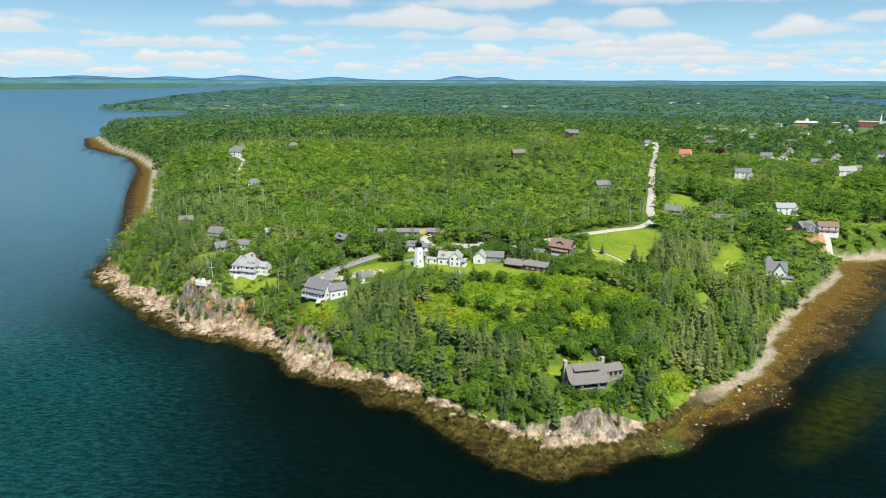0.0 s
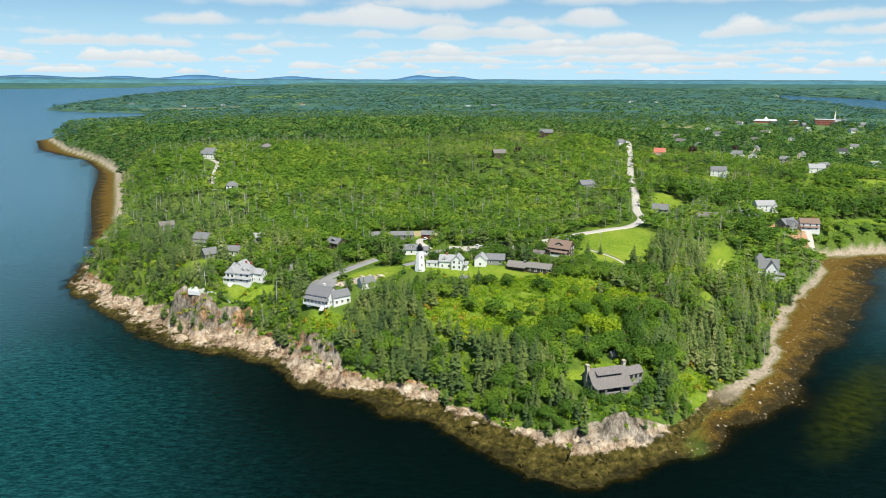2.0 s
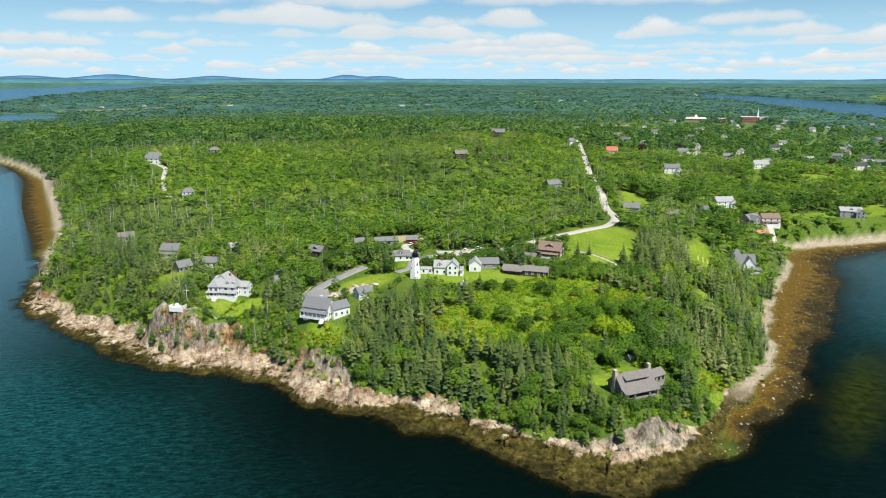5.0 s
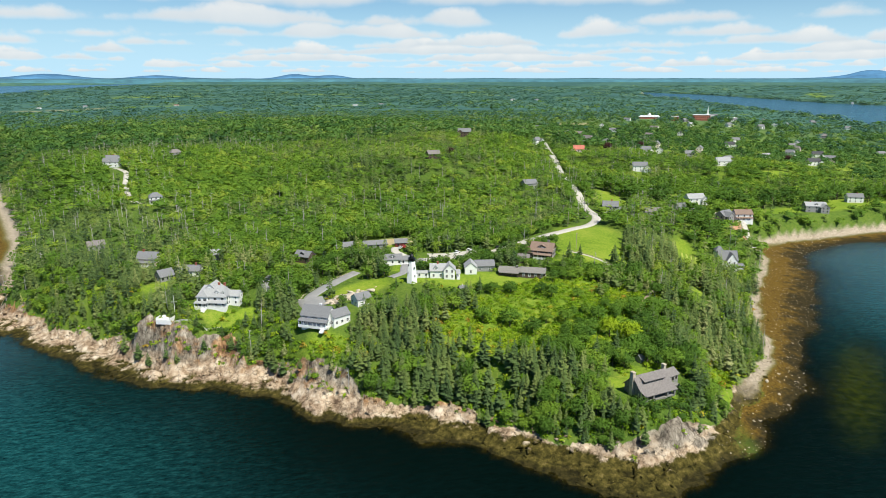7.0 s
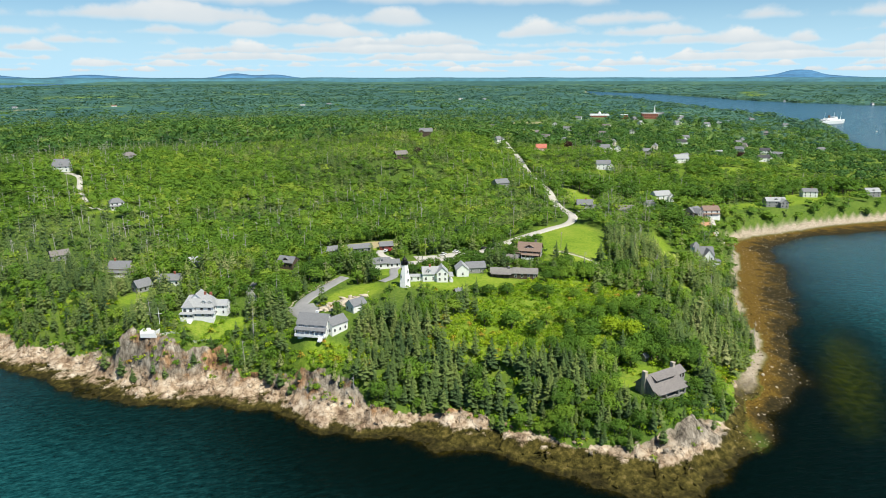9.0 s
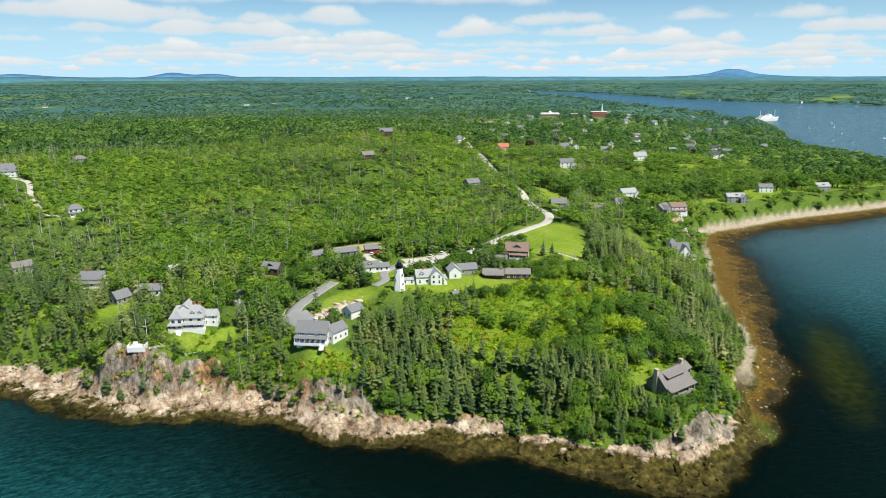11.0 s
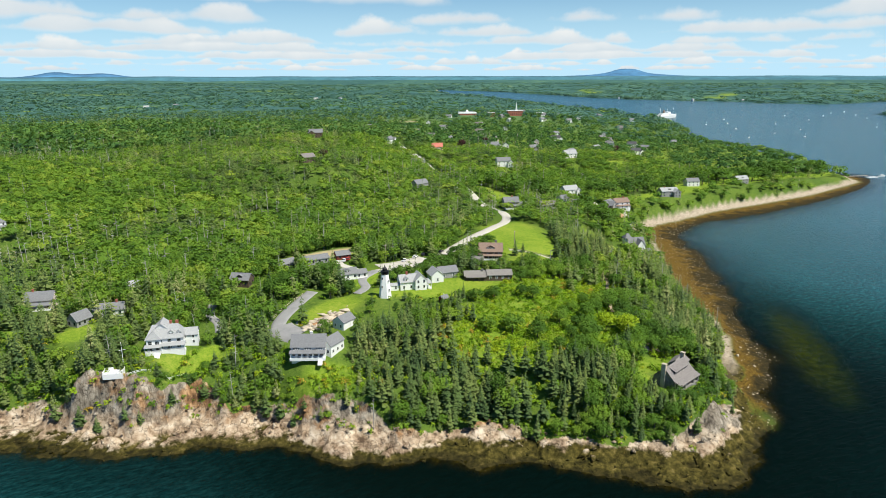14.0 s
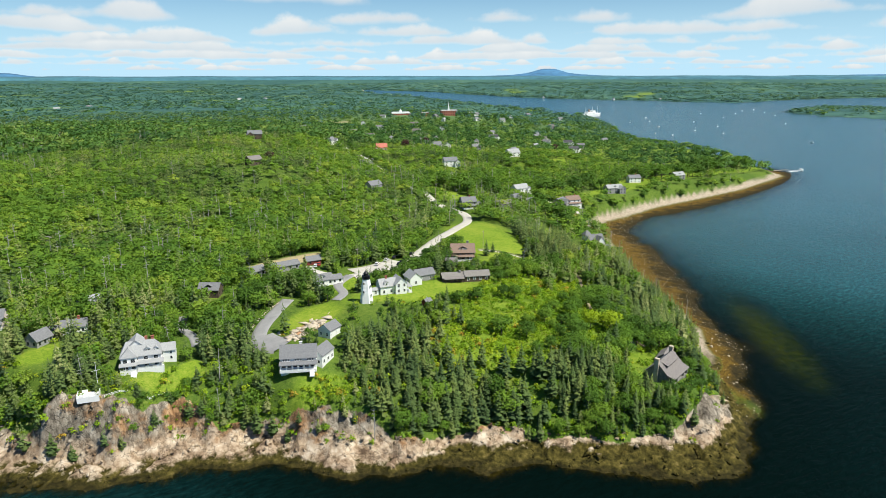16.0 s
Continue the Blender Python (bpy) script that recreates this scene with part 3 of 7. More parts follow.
# clearings: x, y, half length, half width, turn, kind
LAWNS = [(-168, 411, 7, 5, 0), (-95, 360, 5, 3, 0), (14, 362, 34, 12, -12), (115, 420, 50, 21, 60), (205, 560, 46, 15, 70), (76, 268, 7, 4, 0), (47, 256, 4, 5, 0), (98, 252, 11, 4, 40), (176, 402, 50, 9, 61),
         (136, 335, 9, 4, 55), (-140, 399, 11, 7, 20), (-38, 366, 16, 10, 20), (345, 528, 34, 10, 20), (430, 552, 36, 12, 12),
         (655, 556, 55, 12, -4), (470, 548, 40, 9, 3), (545, 545, 26, 8, 0), (600, 602, 50, 16, 10), (318, 795, 36, 26, 30), (-15, 432, 26, 7, 0), (540, 640, 30, 12, 20), (620, 720, 34, 10, 60), (-5, 392, 16, 8, 30), (95, 372, 22, 10, -20),
         (470, 880, 30, 14, 10), (700, 900, 36, 14, 40), (235, 480, 14, 9, 0), (-165, 595, 26, 10, 20), (620, 560, 70, 14, -3), (530, 556, 50, 14, 0), (440, 540, 40, 14, 15), (375, 535, 24, 9, 20), (722, 554, 40, 10, -8), (460, 657, 26, 13, 20), (312, 800, 18, 12, 30)]
LAWNS_FAR = [(200, 2600, 160, 40, 0), (-500, 2900, 200, 50, 5), (300, 4400, 400, 90, 0), (1500, 4700, 350, 90, 5), (3900, 3000, 300, 70, 40), (4300, 4600, 400, 90, 20), (900, 2950, 200, 50, 10), (-250, 3400, 260, 60, 0), (450, 3600, 240, 60, 0), (3300, 2600, 200, 60, 60), (1500, 3300, 260, 60, 0), (3500, 3900, 300, 80, 30), (-700, 4300, 300, 70, 0)]
DRY = [(-8, 440, 22, 9, 20), (520, 1390, 80, 26, -38), (-22, 440, 22, 7, 5), (-880, 2950, 210, 55, 10), (260, 2300, 60, 22, 20), (660, 2500, 70, 22, 0)]
CLAY = [(274, 490, 14, 22, 20), (-46, 357, 8, 4, 15)]
MEADOW = [(36, 347, 34, 9, -10), (-102, 356, 15, 5, -12), (-61, 317, 13, 7, -25), (60, 262, 10, 6, 10), (98, 262, 14, 7, 40), (30, 303, 48, 30, -15), (70, 330, 42, 24, -10), (105, 395, 20, 20, 0)]


def blobs(L, X, Y, soft=0.25):
    out = np.zeros(np.shape(X))
    for x, y, a, b, turn in L:
        c, s = math.cos(radians(turn)), math.sin(radians(turn))
        u, v = ((X - x) * c + (Y - y) * s) / a, (-(X - x) * s + (Y - y) * c) / b
        wob = 0.35 * (grainy(X, Y, 0.6 * min(a, b) + 2, 2, 19) - 0.5)
        out = np.maximum(out, 1 - smooth(np.hypot(u, v) + wob, 1 - soft, 1 + soft))
    return out


def mesh_from(name, V, F, material, attrs=None, smooth_faces=False, normals=None):
    """A mesh from arrays: corners, triangles or quads, point values and, for leaves, the crown's soft normals."""
    me = bpy.data.meshes.new(name)
    n = F.shape[1]
    me.vertices.add(len(V))
    me.vertices.foreach_set("co", np.ascontiguousarray(V, np.float32).ravel())
    me.loops.add(F.size)
    me.loops.foreach_set("vertex_index", np.ascontiguousarray(F, np.int32).ravel())
    me.polygons.add(len(F))
    me.polygons.foreach_set("loop_start", np.arange(0, F.size, n, dtype=np.int32))
    if smooth_faces or normals is not None:
        me.polygons.foreach_set("use_smooth", np.ones(len(F), bool))
    for key, val in (attrs or {}).items():
        me.attributes.new(key, "FLOAT", "POINT").data.foreach_set("value", np.ascontiguousarray(val, np.float32))
    me.update(calc_edges=True)
    if normals is not None:
        me.attributes.new("custom_normal", "FLOAT_VECTOR", "POINT").data.foreach_set("vector", np.ascontiguousarray(normals, np.float32).ravel())
    me.materials.append(material)
    return me


def fan(angles, radii):
    """A sheet of rings and spokes round the middle: true plan places and quads."""
    A, R = np.meshgrid(np.radians(angles), radii)
    X, Y = MID[0] + R * np.sin(A), MID[1] + R * np.cos(A)
    nr, na = A.shape
    i = np.arange(nr * na).reshape(nr, na)
    return X.ravel(), Y.ravel(), np.stack([i[:-1, :-1].ravel(), i[:-1, 1:].ravel(), i[1:, 1:].ravel(), i[1:, :-1].ravel()], 1)


fine_spokes = np.concatenate([np.arange(-180, -62, 4.0), np.arange(-62, 102, 0.27), np.arange(102, 180.1, 4.0)])
rings = np.concatenate([[0.02, 40, 80, 110], np.arange(130, 420, 1.5), 420 * 1.011 ** np.arange(0, 80), 1010 * 1.023 ** np.arange(0, 62), 4300 * 1.12 ** np.arange(0, 14)])
gx, gy, gf = fan(fine_spokes, rings)
gh, grock, gB, gT, gF = terrain(gx, gy)
gR = np.hypot(gx - MID[0], gy - MID[1])
gland = np.maximum(gB, gF)
east_side = smooth(gx - 0.25 * (gy - 220), 30, 90)
flat_zone = (gR < 2300) * (1 - smooth(gB, -1, 1.5)) * (1 - smooth(gF, -60, 0))
beach_zone = np.clip(smooth(gB, -12, -7) * (1 - smooth(gB, -5, 3)) * smooth(gx, 285, 330) + smooth(gB, -13, -5) * (1 - smooth(gB, 0, 7)) * smooth(gy, 470, 600) * (gx < 0) * (gR < 1700) + 0.85 * smooth(gB, -5, -2.5) * (1 - smooth(gB, 0.5, 2.5)) * smooth(gx, 98, 125), 0, 1)
# share of the haze-tinted ground colour, growing with distance
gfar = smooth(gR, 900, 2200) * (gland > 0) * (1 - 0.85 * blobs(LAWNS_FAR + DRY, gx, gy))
px, py, pz, _ = placed(gx, gy, gh + gfar * 9 * grainy(gx, gy, 45, 3, 21) * smooth(gland, 20, 160))
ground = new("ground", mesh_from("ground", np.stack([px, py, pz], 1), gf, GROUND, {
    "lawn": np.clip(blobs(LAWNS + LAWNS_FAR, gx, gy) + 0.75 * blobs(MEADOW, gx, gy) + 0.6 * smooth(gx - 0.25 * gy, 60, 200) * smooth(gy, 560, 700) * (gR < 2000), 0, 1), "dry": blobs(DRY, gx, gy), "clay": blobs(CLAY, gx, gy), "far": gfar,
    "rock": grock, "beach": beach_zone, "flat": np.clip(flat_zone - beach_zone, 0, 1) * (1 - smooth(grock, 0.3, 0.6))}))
tagged(ground, "wooded headland with lawns, granite cliffs and a weedy tidal shore", "ground", kind="structure")

sea_spokes = np.concatenate([np.arange(-180, -62, 6.0), np.arange(-62, 102, 0.8), np.arange(102, 180.1, 6.0)])
sea_rings = np.concatenate([[0.02, 60, 110], np.arange(130, 560, 4.0), 560 * 1.05 ** np.arange(0, 72)])
sx, sy, sf = fan(sea_spokes, sea_rings)
sh, _, _, s_tide, s_far = terrain(sx, sy)
wx_, wy_, wz_, _ = placed(sx, sy, 0.0)
depth = np.clip(-sh + 0.5 * (grainy(sx, sy, 12, 3, 41) - 0.5), 0, None)
off = -np.maximum(s_tide, s_far)
# tip: where the water colour is taken almost to black round the headland
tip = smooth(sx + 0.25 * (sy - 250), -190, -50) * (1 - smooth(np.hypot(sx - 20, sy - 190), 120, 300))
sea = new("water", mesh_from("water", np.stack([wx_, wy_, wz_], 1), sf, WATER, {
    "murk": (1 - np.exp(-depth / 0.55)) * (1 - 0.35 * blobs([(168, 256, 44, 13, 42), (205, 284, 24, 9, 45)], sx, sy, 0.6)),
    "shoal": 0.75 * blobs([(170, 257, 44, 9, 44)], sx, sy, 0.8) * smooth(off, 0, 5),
    # open: share of that painted sky tone, growing with distance
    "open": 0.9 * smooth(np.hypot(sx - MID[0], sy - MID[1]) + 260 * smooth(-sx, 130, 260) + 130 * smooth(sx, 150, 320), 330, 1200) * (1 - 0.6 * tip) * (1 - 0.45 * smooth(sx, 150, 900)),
    # deep: share of teal, less near the shore and round the tip
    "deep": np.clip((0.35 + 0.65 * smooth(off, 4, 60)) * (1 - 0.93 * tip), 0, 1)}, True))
tagged(sea, "dark green sea water with small wind ripples", "water", kind="structure")


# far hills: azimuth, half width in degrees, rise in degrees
# haze painted as blue into the hills' base colour, the farther range bluer
HILL_HAZE_TONES = [(0.050, 0.150, 0.185), (0.060, 0.180, 0.32)]


def hill_range(dist, low, bumps, seed, tone, name):
    az = np.arange(-75, 110, 0.12)
    up = low + 0.10 * (grainy(az * 1.0, az * 0, 3.0, 4, seed) - 0.5)
    for a, w, e in bumps:
        up = up + e * np.exp(-((az - a) / w) ** 2)
    base = np.full(az.shape, -1.6)
    V = []
    for e, d in ((base, dist - 260), (up * 0.4 + base * 0.6 * 0 - 0.15, dist - 120), (up, dist), (base, dist + 40)):
        a = np.radians(az)
        V.append(np.stack([MID[0] + d * np.sin(a), MID[1] + d * np.cos(a), EYE_LEVEL + d * np.tan(np.radians(e))], 1))
    n = len(az)
    i = np.arange(n - 1)
    F = np.concatenate([np.stack([k * n + i, k * n + i + 1, (k + 1) * n + i + 1, (k + 1) * n + i], 1) for k in range(3)])
    m, nn, l, b = tree_of(name + "_woods")
    nt = m.node_tree
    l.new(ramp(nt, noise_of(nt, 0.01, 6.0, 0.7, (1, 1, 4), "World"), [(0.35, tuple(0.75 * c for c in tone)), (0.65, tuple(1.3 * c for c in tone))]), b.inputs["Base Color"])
    b.inputs["Roughness"].default_value = 1.0
    return tagged(new(name, mesh_from(name, np.concatenate(V), F, m, None, True)), "wooded hills coloured haze blue along the far horizon", "hills", kind="structure")


hill_range(4560, -0.02, [(-29, 3.5, 0.16), (-22, 3.0, 0.1), (12, 9, 0.02)], 4, HILL_HAZE_TONES[0], "backdrop_hills")
hill_range(4680, -0.04, [(-34, 2.0, 0.40), (-27, 3.0, 0.32), (-21, 2.0, 0.22), (-15.5, 2.4, 0.34), (-8, 2.5, 0.24), (2.2, 1.4, 0.36), (5.2, 1.6, 0.28), (45.6, 0.8, 0.23), (46.7, 0.8, 0.23), (46.1, 3.0, 0.28), (72, 5, 0.12)], 9, HILL_HAZE_TONES[1], "backdrop_mountains")

# ---- helpers for things ----


def part(name, bm, material, parent, label="", shift=None):
    """Links a bmesh as one mesh object under a thing or part."""
    me = bpy.data.meshes.new(name)
    bm.to_mesh(me)
    bm.free()
    me.materials.append(material)
    ob = new(name, me)
    ob.parent = parent
    if shift is not None:
        ob.location = shift
    if label:
        tagged(ob, label)
    return ob


def thing(name, x, y, turn, label, category, group="", z=None, sink=0.0):
    """An Empty at a thing's base, on the ground."""
    ob = new(name)
    X, Y, Z, k = placed(x, y, ground_at(x, y) - sink if z is None else z)
    ob.matrix_basis = pose(float(X), float(Y), float(Z), 0, 0, turn)
    if k < 0.999:
        ob.scale = (float(k),) * 3
    return tagged(ob, label, category, group)


def box(bm, x0, y0, z0, x1, y1, z1):
    vs = [bm.verts.new(p) for p in ((x0, y0, z0), (x1, y0, z0), (x1, y1, z0), (x0, y1, z0), (x0, y0, z1), (x1, y0, z1), (x1, y1, z1), (x0, y1, z1))]
    for f in ((3, 2, 1, 0), (4, 5, 6, 7), (0, 1, 5, 4), (1, 2, 6, 5), (2, 3, 7, 6), (3, 0, 4, 7)):
        bm.faces.new([vs[i] for i in f])
    return bm


def boxes(*L):
    bm = bmesh.new()
    for b in L:
        box(bm, *b)
    return bm


def prism(pts, y0, y1):
    """An outline in x and z, drawn out along y."""
    bm = bmesh.new()
    a, b = [bm.verts.new((x, y0, z)) for x, z in pts], [bm.verts.new((x, y1, z)) for x, z in pts]
    bm.faces.new(a[::-1]), bm.faces.new(b)
    for i in range(len(pts)):
        j = (i + 1) % len(pts)
        bm.faces.new((a[i], a[j], b[j], b[i]))
    bmesh.ops.recalc_face_normals(bm, faces=bm.faces)
    return bm


def lathe(profile, n=16, turn=0.0):
    """A turned form from (radius, height) pairs."""
    bm = bmesh.new()
    rows = []
    for r, z in profile:
        rows.append([bm.verts.new((r * math.cos(2 * math.pi * i / n + turn), r * math.sin(2 * math.pi * i / n + turn), z)) for i in range(n)])
    for a, b in zip(rows, rows[1:]):
        for i in range(n):
            j = (i + 1) % n
            bm.faces.new((a[i], a[j], b[j], b[i]))
    bm.faces.new(rows[0][::-1]), bm.faces.new(rows[-1])
    return bm


def window(parent, x, y, z, face, w=0.95, h=1.4, fine=True, frame_mat=None):
    """A window set on a wall: face is the wall's outward turn in degrees (0 looks to -y)."""
    if fine:
        t = 0.12
        bm = boxes((-w / 2 - t, -0.09, -t, -w / 2, 0.02, h + t), (w / 2, -0.09, -t, w / 2 + t, 0.02, h + t), (-w / 2, -0.09, h, w / 2, 0.02, h + t), (-w / 2 - 0.05, -0.14, -t, w / 2 + 0.05, 0.02, 0),
                   (-w / 2, -0.06, h / 2 - 0.03, w / 2, 0.02, h / 2 + 0.03))
        ob = part("window", bm, frame_mat or TRIM, parent)
        part("pane", boxes((-w / 2, -0.035, 0, w / 2, 0.01, h)), GLASS, ob)
    else:
        ob = part("window", boxes((-w / 2, -0.05, 0, w / 2, 0.02, h)), GLASS, parent)
    ob.matrix_basis = pose(x, y, z, 0, 0, face)
    return ob


def block(parent, L, W, h, rise, wall, roof, at=(0, 0, 0), turn=0, storeys=1, wins=(3, 2), over=0.45, fine=True, frame_mat=None, win=(0.95, 1.35), skip="", deep=3.0, hip=0.0):
    """A gabled or hipped building block, its ridge along its own x: wall, roof and windows as parts."""
    base = pose(*at, 0, 0, turn)

    def put(ob):
        ob.matrix_basis = base @ ob.matrix_basis
        return ob

    top = h if hip else h + rise
    bm = bmesh.new()
    ring = [(-W / 2, -deep), (W / 2, -deep), (W / 2, h)] + ([] if hip else [(0, h + rise - 0.05)]) + [(-W / 2, h)]
    a, b = [bm.verts.new((-L / 2, y, z)) for y, z in ring], [bm.verts.new((L / 2, y, z)) for y, z in ring]
    bm.faces.new(a[::-1]), bm.faces.new(b)
    for i in range(len(ring)):
        j = (i + 1) % len(ring)
        bm.faces.new((a[i], a[j], b[j], b[i]))
    bmesh.ops.recalc_face_normals(bm, faces=bm.faces)
    put(part("wall", bm, wall, parent))
    s = rise / (W / 2)
    t = 0.22
    bm = bmesh.new()
    o, ov = over, over * 0.7
    for side in (-1, 1):
        e = [(-L / 2 - ov, side * (W / 2 + o), h - s * o), (L / 2 + ov, side * (W / 2 + o), h - s * o), (L / 2 + ov - hip, 0, h + rise), (-L / 2 - ov + hip, 0, h + rise)]
        lo, hi = [bm.verts.new(p) for p in e], [bm.verts.new((p[0], p[1], p[2] + t)) for p in e]
        bm.faces.new(lo[::-1]), bm.faces.new(hi)
        for i in range(4):
            j = (i + 1) % 4
            bm.faces.new((lo[i], lo[j], hi[j], hi[i]))
    if hip:
        for side in (-1, 1):
            e = [(side * (L / 2 + ov), -(W / 2 + o), h - s * o), (side * (L / 2 + ov), W / 2 + o, h - s * o), (side * (L / 2 + ov - hip), 0, h + rise)]
            lo, hi = [bm.verts.new(p) for p in e], [bm.verts.new((p[0], p[1], p[2] + t)) for p in e]
            bm.faces.new(lo), bm.faces.new(hi)
            for i in range(3):
                j = (i + 1) % 3
                bm.faces.new((lo[i], lo[j], hi[j], hi[i]))
    bmesh.ops.recalc_face_normals(bm, faces=bm.faces)
    put(part("roof", bm, roof, parent))
    ww, wh = win
    for k in range(storeys):
        z = 0.9 + 2.7 * k
        if z + wh > h + 0.2:
            break
        for face, n, length, off in ((0, wins[0], L, W), (180, wins[0], L, W), (90, wins[1], W, L), (-90, wins[1], W, L)):
            if str(face) in skip.split():
                continue
            for i in range(n):
                u = (i + 0.5) / n * length - length / 2
                put(window(parent, *((pose(0, 0, 0, 0, 0, face) @ Vector((u, -off / 2, z)))), face, ww, wh, fine, frame_mat))
    return base


def chimney(parent, x, y, z0, z1, mat, w=0.9, d=0.7):
    ob = part("chimney", boxes((-w / 2, -d / 2, z0, w / 2, d / 2, z1), (-w / 2 - 0.12, -d / 2 - 0.12, z1 - 0.3, w / 2 + 0.12, d / 2 + 0.12, z1 - 0.08)), mat, parent, shift=(x, y, 0))
    return ob


def dormer(parent, x, y, z, face, w, d, h, rise, wall, roof, n=2, fine=True):
    """A small roofed box in a roof slope, looking along face."""
    base = pose(x, y, z, 0, 0, face)
    bm = prism([(-w / 2, 0), (w / 2, 0), (w / 2, h), (0, h + rise), (-w / 2, h)], 0, d)
    ob = part("dormer", bm, wall, parent)
    ob.matrix_local = base
    r = part("dormer_roof", prism([(-w / 2 - 0.25, h - 0.1), (0, h + rise + 0.05), (w / 2 + 0.25, h - 0.1), (w / 2 + 0.25, h + 0.1), (0, h + rise + 0.25), (-w / 2 - 0.25, h + 0.1)], -0.3, d), roof, ob)
    for i in range(n):
        window(ob, (i + 0.5) / n * w - w / 2, 0, 0.35, 0, min(0.8, w / n * 0.7), h - 0.5, fine)
    return ob


def porch(parent, x0, x1, y0, y1, z, h, roof, posts=5, rise=0.7):
    """A lean-to porch on the -y side: deck, roof, posts and rail."""
    part("porch_deck", boxes((x0, y0, -2.5, x1, y1, z)), TRIM, parent)
    part("porch_roof", prism([(0, h), (0, h + 0.2), (1, h + 0.2 + rise), (1, h + rise)], 0, 1), roof, parent).matrix_local = Matrix(((0, x1 - x0 + 0.6, 0, x0 - 0.3), (y1 - y0 + 0.4, 0, 0, y0 - 0.4), (0, 0, 1, 0), (0, 0, 0, 1)))
    for i in range(posts):
        x = x0 + 0.15 + (x1 - x0 - 0.3) * i / (posts - 1)
        part("post", boxes((-0.1, -0.1, z, 0.1, 0.1, h + 0.1)), TRIM, parent, shift=(x, y0 + 0.15, 0))
    part("rail", boxes((x0, y0 + 0.1, z + 0.85, x1, y0 + 0.2, z + 0.95), (x0, y0 + 0.12, z + 0.1, x1, y0 + 0.18, z + 0.6)), TRIM, parent)


# treeless circles; these first ones open the camera's view of lawns, drives and ledge
PLOTS = [(-143, 389, 7), (-146, 380, 5), (-90, 381, 6), (-93, 373, 5), (-41, 353, 5), (-52, 351, 5), (-30, 358, 6), (-36, 364, 8), (-46, 357, 9), (-50, 366, 6)]


def plot(x, y, r):
    PLOTS.append((x, y, r))


# ---- roads ----


def ribbon(name, pts, width, material, label, lift=0.22, step=1.5):
    """A strip of road that lies on the ground, slightly crowned, with sides."""
    P = [Vector((x, y)) for x, y in pts]
    line = []
    for i in range(len(P) - 1):
        p0, p1, p2, p3 = P[max(i - 1, 0)], P[i], P[i + 1], P[min(i + 2, len(P) - 1)]
        n = max(2, int((p2 - p1).length / step))
        for k in range(n):
            t = k / n
            line.append(0.5 * ((2 * p1) + (p2 - p0) * t + (2 * p0 - 5 * p1 + 4 * p2 - p3) * t * t + (3 * p1 - p0 - 3 * p2 + p3) * t ** 3))
    line.append(P[-1])
    L = np.array([(p.x, p.y) for p in line])
    T = np.gradient(L, axis=0)
    T /= np.linalg.norm(T, axis=1)[:, None] + 1e-9
    N = np.stack([-T[:, 1], T[:, 0]], 1)
    w = width / 2 * (1 + 0.12 * (grainy(L[:, 0], L[:, 1], 9, 2, 3) - 0.5))
    cols = []
    for f, dz in ((-1.12, -0.9), (-1, 0.0), (-0.5, 0.04), (0, 0.06), (0.5, 0.04), (1, 0.0), (1.12, -0.9)):
        Q = L + N * (w * f)[:, None]
        z = np.maximum(terrain(Q[:, 0], Q[:, 1])[0], 0) + lift + dz
        X, Y, Z, _ = placed(Q[:, 0], Q[:, 1], z)
        cols.append(np.stack([X, Y, Z], 1))
    V = np.stack(cols, 1)
    # even out the cross fall
    mid = V[:, 1:6, 2].max(1)
    V[:, 1:6, 2] = 0.5 * V[:, 1:6, 2] + 0.5 * mid[:, None]
    n, c = V.shape[:2]
    i = np.arange(n * c).reshape(n, c)
    F = np.stack([i[:-1, :-1].ravel(), i[1:, :-1].ravel(), i[1:, 1:].ravel(), i[:-1, 1:].ravel()], 1)
    ob = new(name, mesh_from(name, V.reshape(-1, 3), F, material, None, True))
    for p in L[::2]:
        plot(p[0], p[1], width / 2 + 1.2)
        # trees also cleared towards the camera, so that the road shows
        if width > 4 and p[1] < 560:
            v = Vector((-90 - p[0], 60 - p[1])).normalized()
            plot(p[0] + 6 * v.x, p[1] + 6 * v.y, width / 2 + 2.5)
            plot(p[0] + 12 * v.x, p[1] + 12 * v.y, width / 2 + 1.0)
    return tagged(ob, label, "road", kind="structure")


ribbon("road", [(2, 398), (20, 399), (42, 405), (62, 417), (84, 432), (112, 447), (140, 466), (157, 492), (166, 530), (182, 580), (215, 690), (252, 800), (285, 905), (300, 960)], 6.5, GRAVEL, "pale gravel and worn asphalt village road")
ribbon("road", [(6, 404), (22, 404), (38, 408)], 13, GRAVEL, "pale gravel parking space beside the road", 0.16)
ribbon("road", [(2, 400), (-10, 392), (-14, 380), (-22, 374)], 4.5, ASPHALT, "grey asphalt lane past the lighthouse")
ribbon("road", [(-6, 402), (-12, 414), (-10, 422)], 4.5, GRAVEL, "pale gravel yard drive")
ribbon("road", [(-38, 391), (-47, 384), (-57, 375), (-64, 366), (-66, 358)], 6.0, ASPHALT, "grey asphalt driveway with a turning place")
ribbon("road", [(-65, 363), (-64, 356), (-61, 349)], 12, ASPHALT, "grey asphalt turning place by the house", 0.18)
ribbon("road", [(-88, 374), (-86, 384), (-87, 394), (-83, 404)], 3.8, ASPHALT, "grey driveway with a parked car")
ribbon("road", [(-196, 640), (-206, 680), (-212, 720), (-226, 745)], 4.5, GRAVEL, "pale winding gravel track in the woods")
ribbon("road", [(-196, 640), (-188, 612), (-178, 600)], 3.5, GRAVEL, "pale gravel track in the woods")
